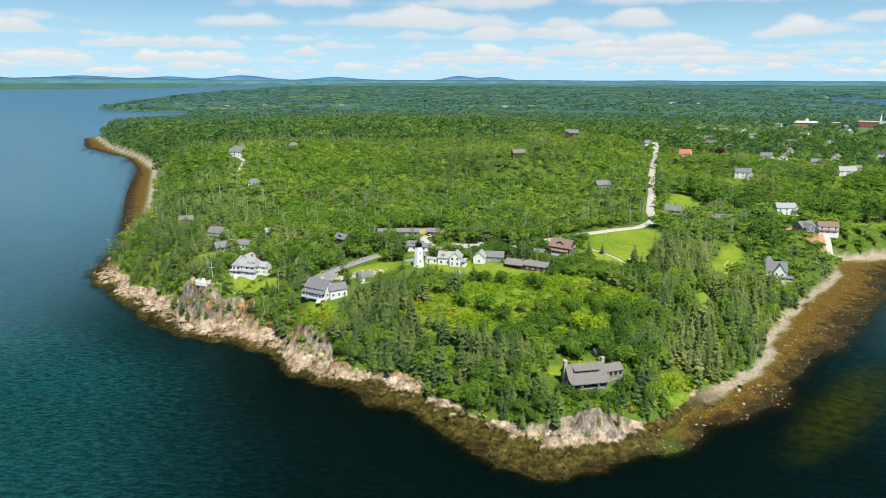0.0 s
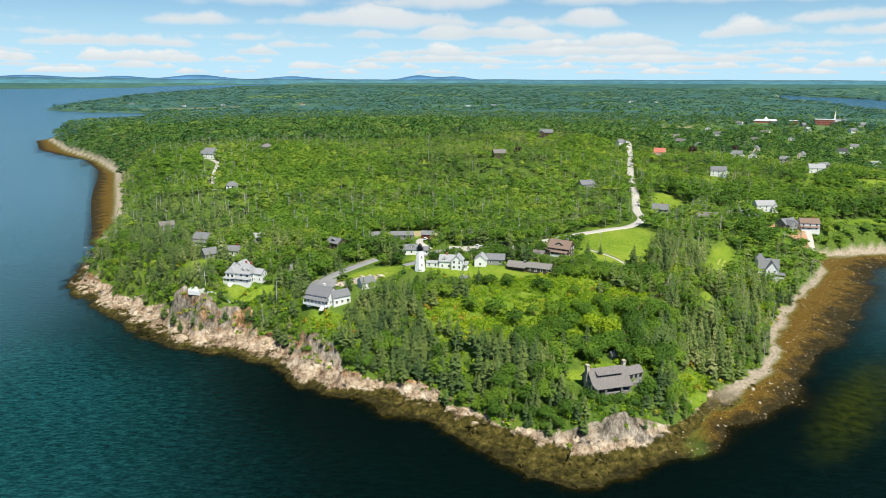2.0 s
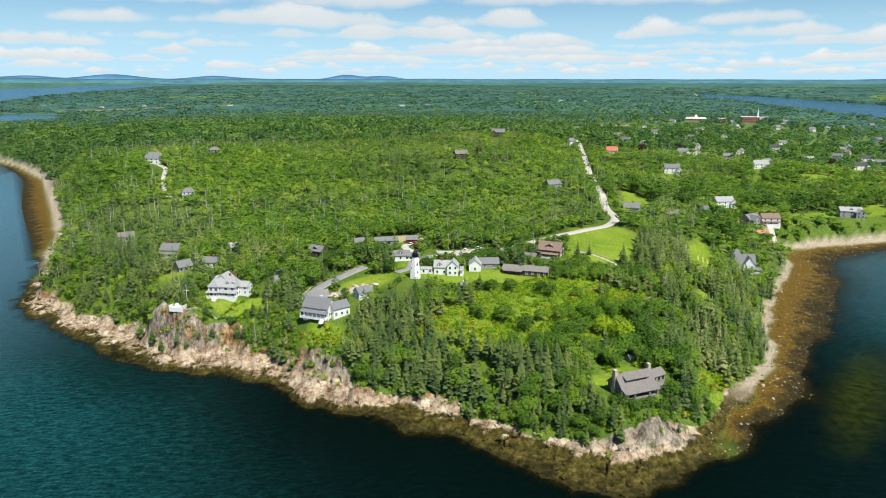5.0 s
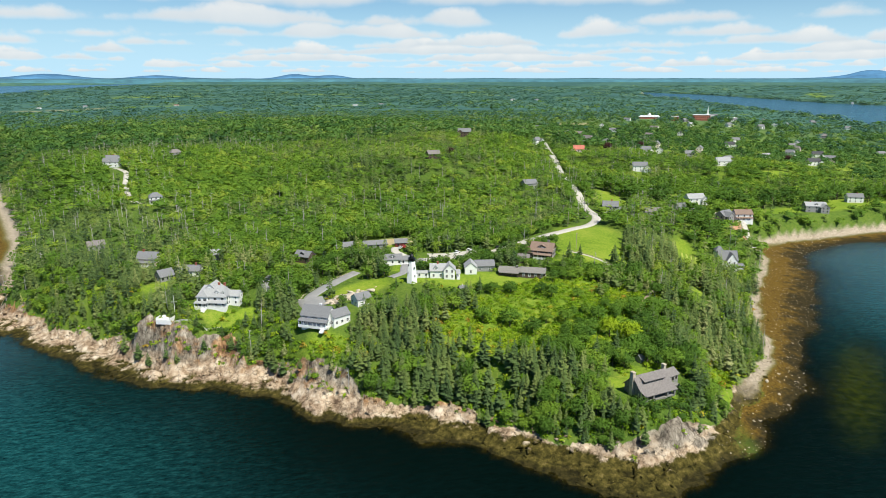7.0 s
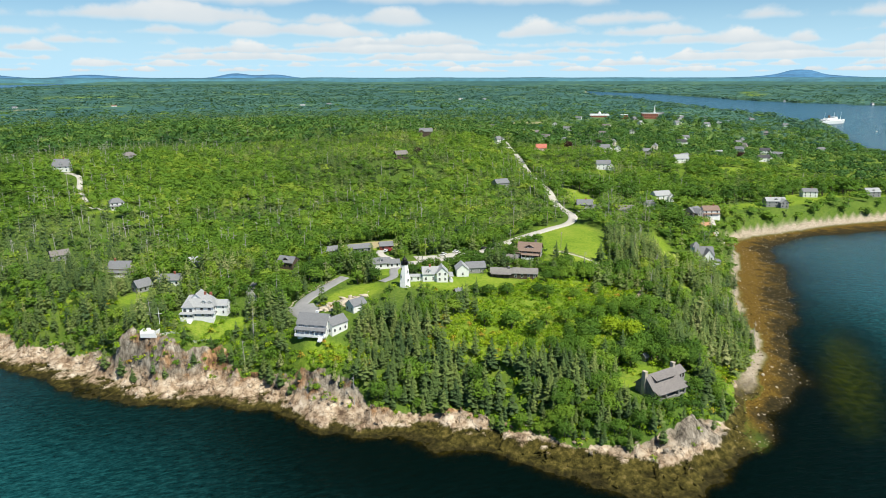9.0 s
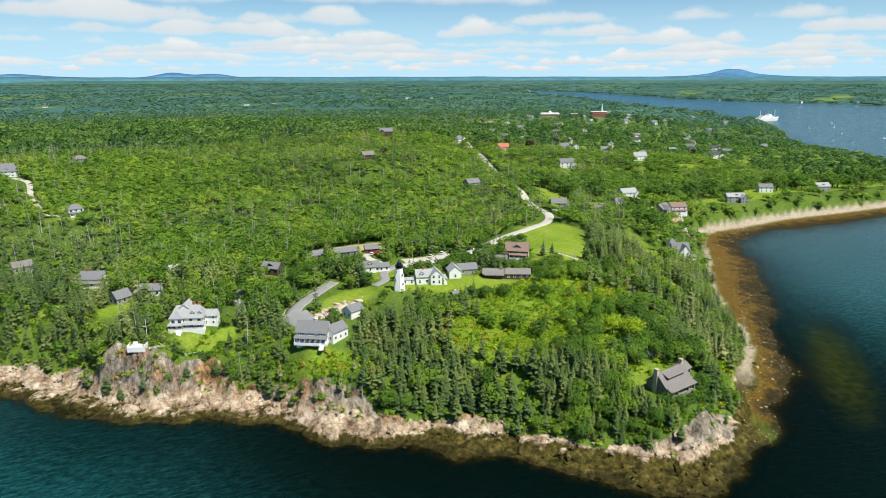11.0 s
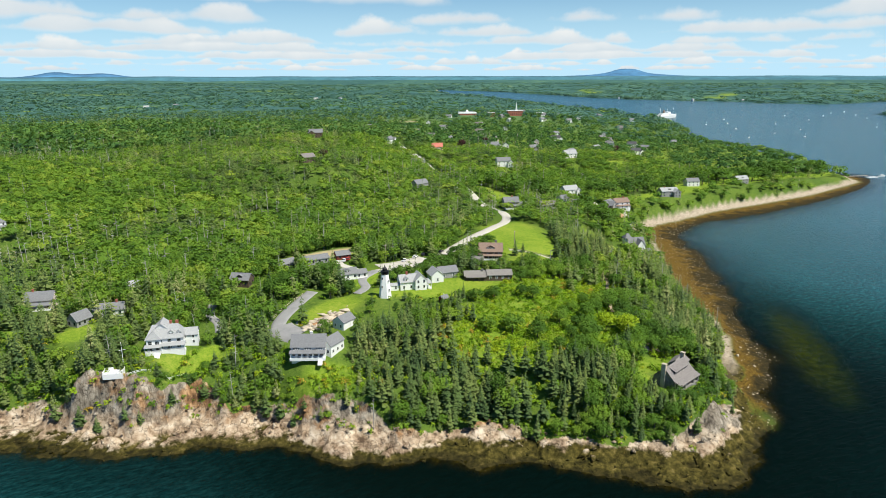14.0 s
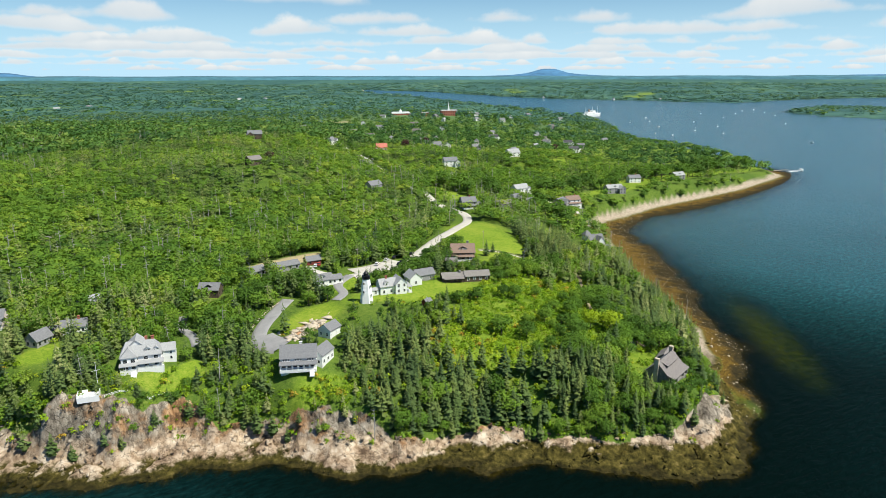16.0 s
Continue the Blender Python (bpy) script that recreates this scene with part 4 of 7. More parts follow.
ribbon("road", [(73, 268), (78, 285), (80, 298), (96, 322), (118, 345), (124, 366)], 1.7, DIRT, "trodden dirt footpath through the trees")
ribbon("road", [(283, 470), (287, 492), (283, 520), (290, 545)], 5.0, GRAVEL, "bare reddish gravel track to the beach")
ribbon("road", [(92, 400), (104, 384), (110, 372)], 1.6, GRAVEL, "narrow worn path across the field", 0.1)

# ---- buildings ----


def lighthouse():
    t = thing("lighthouse", -13.2, 360.5, 0, "white conical stone lighthouse tower with a black iron lantern", "lighthouse")
    plot(-13, 360, 7), plot(-17, 352, 6)
    part("tower", lathe([(3.2, -2.5), (3.1, 0.0), (2.75, 4.0), (2.25, 8.0), (1.75, 11.2), (1.75, 11.4)], 6, 0.3), TOWER_WHITE, t)
    part("cornice", lathe([(1.75, 11.3), (1.9, 11.5), (1.95, 11.6), (1.95, 11.75), (1.7, 11.76)], 12), BLACK, t)
    for i in range(10):
        a = 2 * math.pi * i / 10
        part("baluster", boxes((-0.03, -0.03, 11.85, 0.03, 0.03, 12.85)), BLACK, t, shift=(1.88 * math.cos(a), 1.88 * math.sin(a), 0))
    for z in (12.35, 12.85):
        part("handrail", lathe([(1.85, z - 0.03), (1.91, z - 0.03), (1.91, z + 0.03), (1.85, z + 0.03)], 24), BLACK, t)
    lan = part("lantern", lathe([(1.1, 11.75), (1.1, 12.4), (1.0, 12.5)], 10), BLACK, t)
    part("lantern_glass", lathe([(0.98, 12.45), (0.98, 13.9)], 10), GLASS, lan)
    for i in range(10):
        a = 2 * math.pi * i / 10
        part("glazing_bar", boxes((-0.05, -0.05, 12.5, 0.05, 0.05, 14.1)), BLACK, lan, shift=(1.02 * math.cos(a), 1.02 * math.sin(a), 0))
    part("lantern_roof", lathe([(1.2, 13.85), (1.15, 14.0), (0.55, 14.7), (0.22, 15.1), (0.3, 15.3), (0.2, 15.5), (0.04, 15.6), (0.03, 16.3)], 12), BLACK, lan)
    for face, z in ((20, 3.2), (20, 7.6), (-60, 5.0), (-60, 9.0)):
        r = (3.3 - 1.0 * z / 11.2) * 0.9
        p = pose(0, 0, 0, 0, 0, face) @ Vector((0, -r, z))
        window(t, p.x, p.y, p.z, face, 0.6, 1.1)
    return t


def keepers_house():
    t = thing("house", 3.5, 366.5, -14, "white clapboard keeper's cottage with grey roof, joined to the lighthouse", "house")
    plot(4, 366, 12)
    block(t, 11, 6.4, 4.2, 2.9, WHITE, PALE_ROOF, storeys=2, wins=(3, 2))
    block(t, 7.5, 5.8, 5.0, 2.8, WHITE, PALE_ROOF, at=(4.6, -1.2, 0), turn=90, storeys=2, wins=(2, 2))
    block(t, 7.0, 2.6, 2.5, 1.0, WHITE, PALE_ROOF, at=(-9.4, -1.0, 0), wins=(2, 0), over=0.2)
    porch(t, 8.4, 10.2, -4.5, 2.5, 0.4, 2.7, PALE_ROOF, 2, 0.4)
    chimney(t, -1.5, 0, 4.5, 8.4, BRICK)
    dormer(t, -2.4, -3.0, 4.4, 0, 1.8, 2.4, 1.3, 0.7, WHITE, PALE_ROOF, 1)
    return t


def oil_house():
    t = thing("shed", 21.5, 371.5, -14, "small white gabled outbuilding with a pale roof", "shed")
    plot(21, 371, 7)
    block(t, 8.5, 6.4, 3.8, 2.7, WHITE, PALE_ROOF, turn=90, wins=(2, 1), storeys=2)
    return t


def garage():
    t = thing("garage", 30, 374, -10, "grey shingled garage with a grey gable roof", "garage")
    plot(30, 374, 8)
    block(t, 10.5, 6.5, 3.2, 2.4, GREY_WALL, GREY_ROOF, wins=(2, 0))
    part("door", boxes((-1.3, -3.34, 0, 1.3, -3.24, 2.3)), GREY_WALL, t)
    return t


def long_barn():
    t = thing("house", 47, 361, -27.6, "long low dark brown shingled house with weathered roof", "house")
    plot(40, 364, 9), plot(48, 361, 9), plot(55, 358, 9)
    block(t, 13, 7.0, 2.7, 1.8, BROWN_WALL, LONG_ROOF, at=(-5.6, 0.6, 0), wins=(3, 1), frame_mat=BROWN_WALL)
    block(t, 13, 6.4, 3.0, 2.0, BROWN_WALL, LONG_ROOF, at=(6.2, 0.0, 0), wins=(4, 1))
    part("porch_roof", prism([(-6.0, 2.35), (-3.0, 2.95), (-3.0, 3.1), (-6.0, 2.5)], -11.5, -1.0), WARM_ROOF, t).matrix_local = pose(0, 0.9, 0) @ Matrix(((0, 1, 0, 0), (1, 0, 0, 0), (0, 0, 1, 0), (0, 0, 0, 1)))
    for x in (-11, -7.8, -4.6, -1.5):
        part("post", boxes((-0.1, -0.1, 0, 0.1, 0.1, 2.5)), BROWN_WALL, t, shift=(x, -4.8, 0))
    chimney(t, -2.5, 0, 3, 5.6, STONE_WALL)
    return t


def brown_house():
    t = thing("house", 72, 392, -35, "large brown shingled house with tan roofs and dormers", "house")
    plot(72, 392, 13), plot(62, 384, 8)
    block(t, 13, 9.5, 5.0, 3.6, BROWN_WALL, TAN_ROOF, storeys=2, wins=(4, 3), over=0.8)
    block(t, 11, 7.0, 3.4, 2.4, BROWN_WALL, TAN_ROOF, at=(-10, -1.5, 0), storeys=1, wins=(4, 2), over=0.6)
    dormer(t, 0, -3.6, 5.2, 0, 4.6, 3.4, 1.5, 1.1, BROWN_WALL, TAN_ROOF, 3)
    dormer(t, -10, -2.6 - 1.5, 3.6, 0, 3.0, 2.4, 1.2, 0.7, BROWN_WALL, TAN_ROOF, 2)
    porch(t, -4, 6, -7.4, -4.75, 0.5, 2.6, TAN_ROOF, 5)
    chimney(t, 3, 1.2, 6, 10, STONE_WALL, 1.3, 0.9)
    return t


def cottage_small():
    t = thing("shed", 57, 384, -30, "small dark brown shingled cottage among bushes", "cottage")
    plot(57, 384, 6)
    block(t, 6.5, 5, 2.9, 2.0, BROWN_WALL, WARM_ROOF, wins=(2, 1))
    return t


def stone_house():
    t = thing("house", 56.2, 247.4, 12, "grey fieldstone and shingle cottage with brown roof and two chimneys", "house")
    plot(57, 247, 12), plot(74, 256, 7), plot(50, 260, 6), plot(62, 262, 7), plot(44, 246, 6)
    block(t, 15.5, 9.0, 3.6, 4.4, STONE_WALL, WARM_ROOF, wins=(0, 1), over=0.7, frame_mat=BROWN_WALL)
    # long shed dormer with a strip of windows
    bm = boxes((-4.8, -2.9, 4.2, 4.8, -0.5, 6.6))
    d = part("dormer", bm, BROWN_WALL, t)
    for i in range(7):
        window(d, -3.9 + 1.3 * i, -2.9, 5.1, 0, 1.0, 0.95, True, GREY_WALL)
    part("dormer_roof", prism([(-3.5, 6.35), (-0.2, 7.55), (-0.2, 7.75), (-3.5, 6.58)], -5.4, 5.4), WARM_ROOF, d).matrix_local = Matrix(((0, 1, 0, 0), (1, 0, 0, 0), (0, 0, 1, 0), (0, 0, 0, 1)))
    # open porch with stone piers below the eaves
    part("porch_deck", boxes((-7.4, -7.0, -2.0, 7.4, -4.5, 0.4)), STONE_WALL, t)
    part("porch_roof", prism([(-7.4, 2.45), (-4.3, 3.7), (-4.3, 3.95), (-7.4, 2.7)], -8.1, 8.1), WARM_ROOF, t).matrix_local = Matrix(((0, 1, 0, 0), (1, 0, 0, 0), (0, 0, 1, 0), (0, 0, 0, 1)))
    for x in (-7.0, -3.4, 3.4, 7.0):
        part("pier", boxes((-0.4, -0.4, 0.3, 0.4, 0.4, 2.9)), STONE_WALL, t, shift=(x, -6.6, 0))
    for x in (-5.2, -1.7, 1.7, 5.2):
        window(t, x, -4.5, 0.6, 0, 1.6, 2.0, True, BROWN_WALL)
    chimney(t, -8.0, 0.2, -1, 9.9, PALE_STONE, 1.3, 1.7)
    chimney(t, 7.9, 0.6, -1, 9.9, PALE_STONE, 1.2, 1.5)
    block(t, 9.0, 5.4, 2.9, 1.9, GREY_WALL, WARM_ROOF, at=(13.4, 4.6, 0), turn=8, wins=(4, 1), frame_mat=BROWN_WALL)
    part("terrace", boxes((8.2, -0.8, -1.5, 16, 1.7, 0.1)), STONE_WALL, t)
    return t


def well_house():
    t = thing("shed", 66.5, 271, 20, "tiny grey wooden well house with a pitched roof", "shed")
    plot(66, 271, 3)
    block(t, 2.6, 2.4, 1.8, 1.3, GREY_WALL, GREY_ROOF, wins=(0, 0), deep=0.6)
    return t


def mansion():
    t = thing("house", -110.5, 369.5, -20, "large rambling white summer house with grey roofs and porches", "house")
    plot(-110, 369, 15), plot(-113, 359, 7)
    block(t, 17, 10, 6.2, 4.6, WHITE, PALE_ROOF, storeys=2, wins=(4, 2), over=0.7, win=(1.7, 1.6), hip=3.0)
    block(t, 11, 6.5, 6.4, 3.0, WHITE, PALE_ROOF, at=(-4.8, -1.5, 0), turn=90, storeys=2, wins=(3, 2), over=0.6, win=(1.7, 1.6), hip=2.2)
    block(t, 9, 7, 8.8, 2.9, WHITE, PALE_ROOF, at=(-2, 3.0, 0), turn=90, storeys=3, wins=(2, 2), over=0.6, win=(1.2, 1.4))
    block(t, 8, 6, 5.2, 2.4, WHITE, PALE_ROOF, at=(10.5, 2.5, 0), storeys=2, wins=(2, 2), over=0.5)
    dormer(t, 3.0, -3.9, 6.5, 0, 2.4, 3.2, 1.5, 0.9, WHITE, PALE_ROOF, 2)
    dormer(t, 6.6, -3.9, 6.5, 0, 2.0, 3.2, 1.4, 0.8, WHITE, PALE_ROOF, 2)
    porch(t, -1.4, 9.5, -8.4, -5.0, 0.6, 3.0, PALE_ROOF, 6)
    porch(t, -8.6, -1.6, -9.6, -7.0, 0.6, 3.0, PALE_ROOF, 4, 0.5)
    for i in range(7):
        part("step", boxes((-4.2, -10.2 - 0.35 * i, -2.2, -1.8, -9.8 - 0.35 * i, 0.35 - 0.3 * i)), TRIM, t)
    t.scale = (0.84, 0.84, 0.88)
    chimney(t, 2.4, 1.5, 8, 12.2, BRICK, 1.1, 0.9)
    chimney(t, 5.0, 3.0, 8, 11.6, BRICK, 1.3, 0.9)
    part("flat_roof", boxes((1.2, 0.6, 8.9, 6.6, 3.6, 9.3)), DARK_ROOF, t)
    return t


def white_house():
    t = thing("house", -63.0, 331.5, -31, "white shingled house with grey roof and a long glazed porch", "house")
    plot(-62, 333, 14), plot(-50, 334, 8), plot(-66, 324, 6), plot(-57, 323, 5)
    block(t, 15.5, 9.5, 5.4, 4.2, WHITE, GREY_ROOF, storeys=0, wins=(5, 2), over=0.6)
    for i in range(3):
        d = dormer(t, -5.2 + 5.2 * i, -5.0, 3.6, 0, 3.2, 2.4, 1.3, 0.25, WHITE, GREY_ROOF, 3)
    part("porch_roof", prism([(-7.8, 2.9), (-4.7, 3.7), (-4.7, 3.95), (-7.8, 3.15)], -8.2, 8.2), GREY_ROOF, t).matrix_local = Matrix(((0, 1, 0, 0), (1, 0, 0, 0), (0, 0, 1, 0), (0, 0, 0, 1)))
    part("porch_deck", boxes((-7.9, -7.9, -0.4, 7.9, -4.7, 0.35), (-7.9, -7.9, 0.35, 7.9, -7.75, 1.05)), TRIM, t)
    for i in range(7):
        part("post", boxes((-0.14, -0.14, 0.3, 0.14, 0.14, 3.0)), TRIM, t, shift=(-7.6 + 15.2 * i / 6, -7.5, 0))
    for i in range(6):
        window(t, -6.4 + 2.5 * i, -4.76, 0.8, 0, 1.7, 1.9)
    for k, (y, z) in enumerate(((-2.6, 0.8), (0.4, 0.8), (2.8, 0.8), (-1.0, 3.9), (1.2, 3.9))):
        window(t, 7.76, y, z, 90, 1.0, 1.5)
    block(t, 10.5, 7.0, 4.6, 3.0, WHITE, GREY_ROOF, at=(9.6, 3.4, 0), turn=62, storeys=2, wins=(3, 2), win=(1.2, 1.4))
    for i in range(7):
        part("step", boxes((5.0, -8.2 - 0.35 * i, -1.6, 7.0, -7.8 - 0.35 * i, 0.2 - 0.22 * i)), TRIM, t)
    chimney(t, 1.0, 1.0, 6, 10.6, TRIM, 1.3, 0.9)
    t.scale = (0.87, 0.87, 0.87)
    return t


def white_garage():
    t = thing("garage", -41.5, 345.5, 25, "white double garage with a grey gable roof", "garage")
    plot(-42, 345, 8)
    block(t, 9.5, 7.5, 3.6, 2.5, WHITE, GREY_ROOF, wins=(3, 2), skip="0")
    t.scale = (0.82, 0.82, 0.9)
    for x in (-2.2, 2.2):
        part("garage_door", boxes((x - 1.4, -3.84, 0, x + 1.4, -3.74, 2.3)), TRIM, t)
    return t


def far_house(x, y, turn, L, W, h, rise, wall, roof, label, category="house", storeys=2, wins=(3, 2), wing=None, stack=None, fine=False, hip=0.0, porch_on=False, top=None):
    t = thing("house", x, y, turn, label, category)
    plot(x, y, 0.5 * L + 2)
    # trees cleared towards the camera, so that the house shows in its view
    v = Vector((-70 - x, 60 - y)).normalized()
    plot(x + 9 * v.x, y + 9 * v.y, 0.5 * L)
    if y > 380 and y < 480:
        plot(x + 16 * v.x, y + 16 * v.y, 0.4 * L)
    if y > 480:
        plot(x + 20 * v.x, y + 20 * v.y, 0.5 * L)
    if y > 640:
        for d in (32, 44, 56, 70, 86):
            plot(x + d * v.x, y + d * v.y, 0.36 * L)
    block(t, L, W, h, rise, wall, roof, storeys=storeys, wins=wins, fine=fine, hip=hip)
    if wing:
        wl_, ww_, wh_, wr_, ax, ay, at_ = wing
        block(t, wl_, ww_, wh_, wr_, wall, roof, at=(ax, ay, 0), turn=at_, storeys=storeys, wins=(2, 2), fine=fine)
    if stack:
        chimney(t, stack[0], stack[1], h, h + rise + 1.4, BRICK)
    if porch_on:
        porch(t, -L / 2 + 0.5, L / 2 - 0.5, -W / 2 - 2.4, -W / 2, 0.4, 2.6, roof, 5)
    if top:
        dormer(t, 0, -W * 0.36, h + 0.3, 0, 2.6, W * 0.3, 1.3, 0.7, wall, roof, 2, fine)
    return t


def red_shed():
    t = thing("shed", 9.0, 343.5, 8, "tiny dark red shed with a grey roof and white vent", "shed")
    plot(9, 343, 4)
    block(t, 3.6, 2.8, 1.9, 1.2, RED_WALL, GREY_ROOF, wins=(0, 0), deep=1)
    part("vent", lathe([(0.22, 2.9), (0.22, 3.7), (0.32, 3.75), (0.05, 3.95)], 8), TRIM, t)
    return t


lighthouse(), keepers_house(), oil_house(), garage(), long_barn(), brown_house(), cottage_small(), stone_house(), well_house()
mansion(), white_house(), white_garage(), red_shed()
FARS = [
    (-23, 425, 0, 15, 6.5, 2.8, 1.7, GREY_WALL, GREY_ROOF, "low grey cottage with a grey roof in the woods", dict(storeys=1, wins=(4, 1))),
    (-38, 428, 12, 9, 6, 2.8, 1.9, GREY_WALL, GREY_ROOF, "small grey cottage half hidden by trees", dict(storeys=1)),
    (-6, 426, -8, 8, 5.5, 2.6, 1.8, RED_WALL, GREY_ROOF, "small dark red shed with a grey roof", dict(storeys=1, wins=(2, 1))),
    (-17, 397, -5, 11, 6.5, 3.0, 2.3, WHITE, GREY_ROOF, "white cottage with a grey roof and dormer", dict(storeys=1, top=True, wing=(6, 5, 2.6, 1.6, 7.5, -1, 0))),
    (-152, 446, -20, 12, 8, 4.6, 3.2, PINK_WALL, GREY_ROOF, "pale clapboard house with a grey roof and brick chimney", dict(stack=(-3, 0), porch_on=True)),
    (-139, 410, 35, 8, 6, 3.0, 3.0, GREY_WALL, GREY_ROOF, "grey gambrel cottage beside a small lawn", dict(storeys=1)),
    (-125, 415, -15, 10, 6.5, 3.2, 2.4, WHITE, GREY_ROOF, "small white cottage with a grey roof", dict(storeys=1, wing=(5, 4.5, 2.5, 1.6, -7, -1, 0), stack=(2, 0))),
    (-115, 433, 10, 9, 6.5, 3.2, 2.2, GREY_WALL, PALE_ROOF, "small cottage with a pale roof among trees", dict(storeys=1)),
    (-64, 421, -40, 10, 7, 3.6, 2.6, BROWN_WALL, GREY_ROOF, "brown cottage with a grey roof among trees", dict(storeys=1, top=True)),
    (-190, 489, 20, 10, 7, 3.4, 2.4, GREY_WALL, WARM_ROOF, "grey cottage almost hidden by spruces", dict(storeys=1)),
    (-170, 602, 15, 10, 9, 5.4, 2.8, WHITE, GREY_ROOF, "white square house with a grey hipped roof and porch", dict(hip=3.6, porch_on=True)),
    (-231, 757, -10, 15, 9, 5.2, 3.6, WHITE, GREY_ROOF, "white house with a broad grey roof", dict(top=True)),
    (-236, 786, -10, 13, 8, 5.4, 3.2, WHITE, GREY_ROOF, "white house with grey roof at the track's end", dict(stack=(2, 0))),
    (-178, 808, 25, 12, 10, 5.2, 3.0, GREY_WALL, WARM_ROOF, "grey house with a weathered roof in the woods", dict(hip=4.0)),
    (177, 508, -25, 12, 9, 5.6, 3.4, GREY_WALL, GREY_ROOF, "grey shingled house with white trim at the road bend", dict(wing=(10, 6, 3.2, 2.2, 9, -2, 0), stack=(1, 0), porch_on=True)),
    (213, 505, -10, 15, 8, 3.0, 2.4, GREY_WALL, WARM_ROOF, "low grey shingled house behind trees", dict(storeys=1)),
    (141, 590, 10, 13, 8, 4.6, 3.2, GREY_WALL, GREY_ROOF, "grey house with a blue-grey roof in the woods", dict()),
    (77, 688, 10, 13, 8, 5.2, 3.2, BROWN_WALL, WARM_ROOF, "brown house half hidden in the woods", dict()),
    (170, 897, -15, 17, 10, 6.4, 4.0, BROWN_WALL, GREY_ROOF, "large brown house with a grey roof in the woods", dict(wing=(9, 8, 6, 3, -6, -4, 90))),
    (283, 789, -30, 13, 9, 6.4, 4.4, PINK_WALL, RED_ROOF, "tall white house with a red roof", dict(wing=(9, 6, 4.6, 3, -6, -5, 90), stack=(2, 0))),
    (291, 498, -15, 14, 9, 5.6, 3.0, WHITE, TAN_ROOF, "white house with a tan roof above the cove", dict(porch_on=True, stack=(3, 0))),
    (271, 494, 20, 13, 9, 5.4, 3.4, GREY_WALL, GREY_ROOF, "grey shingled house with paired gables", dict(wing=(8, 7, 5.2, 3.2, -2, -4, 90))),
    (388, 526, -20, 18, 9, 5.6, 3.0, GREY_WALL, PALE_ROOF, "large grey shore house with a pale roof", dict(wing=(9, 7, 5, 2.8, 6, -4, 90), stack=(-4, 0), top=True)),
    (455, 550, -25, 14, 8, 5.4, 3.0, WHITE, GREY_ROOF, "white house with a grey roof above a lawn", dict(stack=(2, 0))),
    (428, 712, -10, 17, 9, 5.6, 4.2, WHITE, PALE_ROOF, "white house with a pale roof in the village", dict()),
    (527, 541, -15, 15, 9, 5.4, 3.4, GREY_WALL, PALE_ROOF, "grey house with a pale roof behind shore trees", dict(top=True)),
    (256, 517, 10, 9, 7, 3.2, 2.6, GREY_WALL, GREY_ROOF, "small grey cottage beside a lawn", dict(storeys=1)),
    (262, 540, 0, 9, 7, 3.2, 2.6, WHITE, GREY_ROOF, "small white cottage in the trees", dict(storeys=1)),
    (-1240, 3240, 10, 18, 10, 6, 4, WHITE, GREY_ROOF, "far white farmhouse beside open fields", dict()),
    (-960, 3080, -20, 18, 10, 6, 4, WHITE, PALE_ROOF, "far white farmhouse beside open fields", dict()),
    (-800, 3120, 30, 18, 10, 6, 4, WHITE, GREY_ROOF, "far white farmhouse beside open fields", dict()),
    (230, 2520, 0, 18, 10, 6, 4, WHITE, PALE_ROOF, "far white farmhouse beside open fields", dict()),
    (330, 2560, 20, 18, 10, 6, 4, WHITE, GREY_ROOF, "far white farmhouse beside open fields", dict()),
    (-420, 2880, 0, 18, 10, 6, 4, WHITE, TAN_ROOF, "far white farmhouse beside open fields", dict()),
    (2890, 2990, 40, 18, 10, 6, 4, WHITE, GREY_ROOF, "far white farmhouse beside open fields", dict()),
    (3080, 2300, 0, 18, 10, 6, 4, WHITE, PALE_ROOF, "far white farmhouse beside open fields", dict()),
    (2960, 2520, 10, 18, 10, 6, 4, WHITE, GREY_ROOF, "far white farmhouse beside open fields", dict()),
    (1000, 2980, 0, 18, 10, 6, 4, WHITE, PALE_ROOF, "far white farmhouse beside open fields", dict()),
    (1100, 2940, 30, 18, 10, 6, 4, WHITE, GREY_ROOF, "far white farmhouse beside open fields", dict()),
]
for *a, kw in FARS:
    far_house(*a, **kw)


def castle():
    t = thing("house", 209, 406, -20, "white house with steep grey gables and a square tower", "house")
    plot(209, 406, 13)
    block(t, 12, 9, 5.6, 5.2, WHITE, GREY_ROOF, storeys=2, wins=(4, 2))
    block(t, 11, 6.5, 5.6, 4.6, WHITE, GREY_ROOF, at=(1.5, -1.5, 0), turn=90, storeys=2, wins=(3, 2))
    block(t, 5, 5, 10.5, 2.6, WHITE, GREY_ROOF, at=(-4.5, 3.0, 0), storeys=4, wins=(2, 2), hip=2.2)
    porch(t, 2.5, 9.0, -8.6, -4.6, 0.4, 2.7, GREY_ROOF, 4)
    return t


castle()

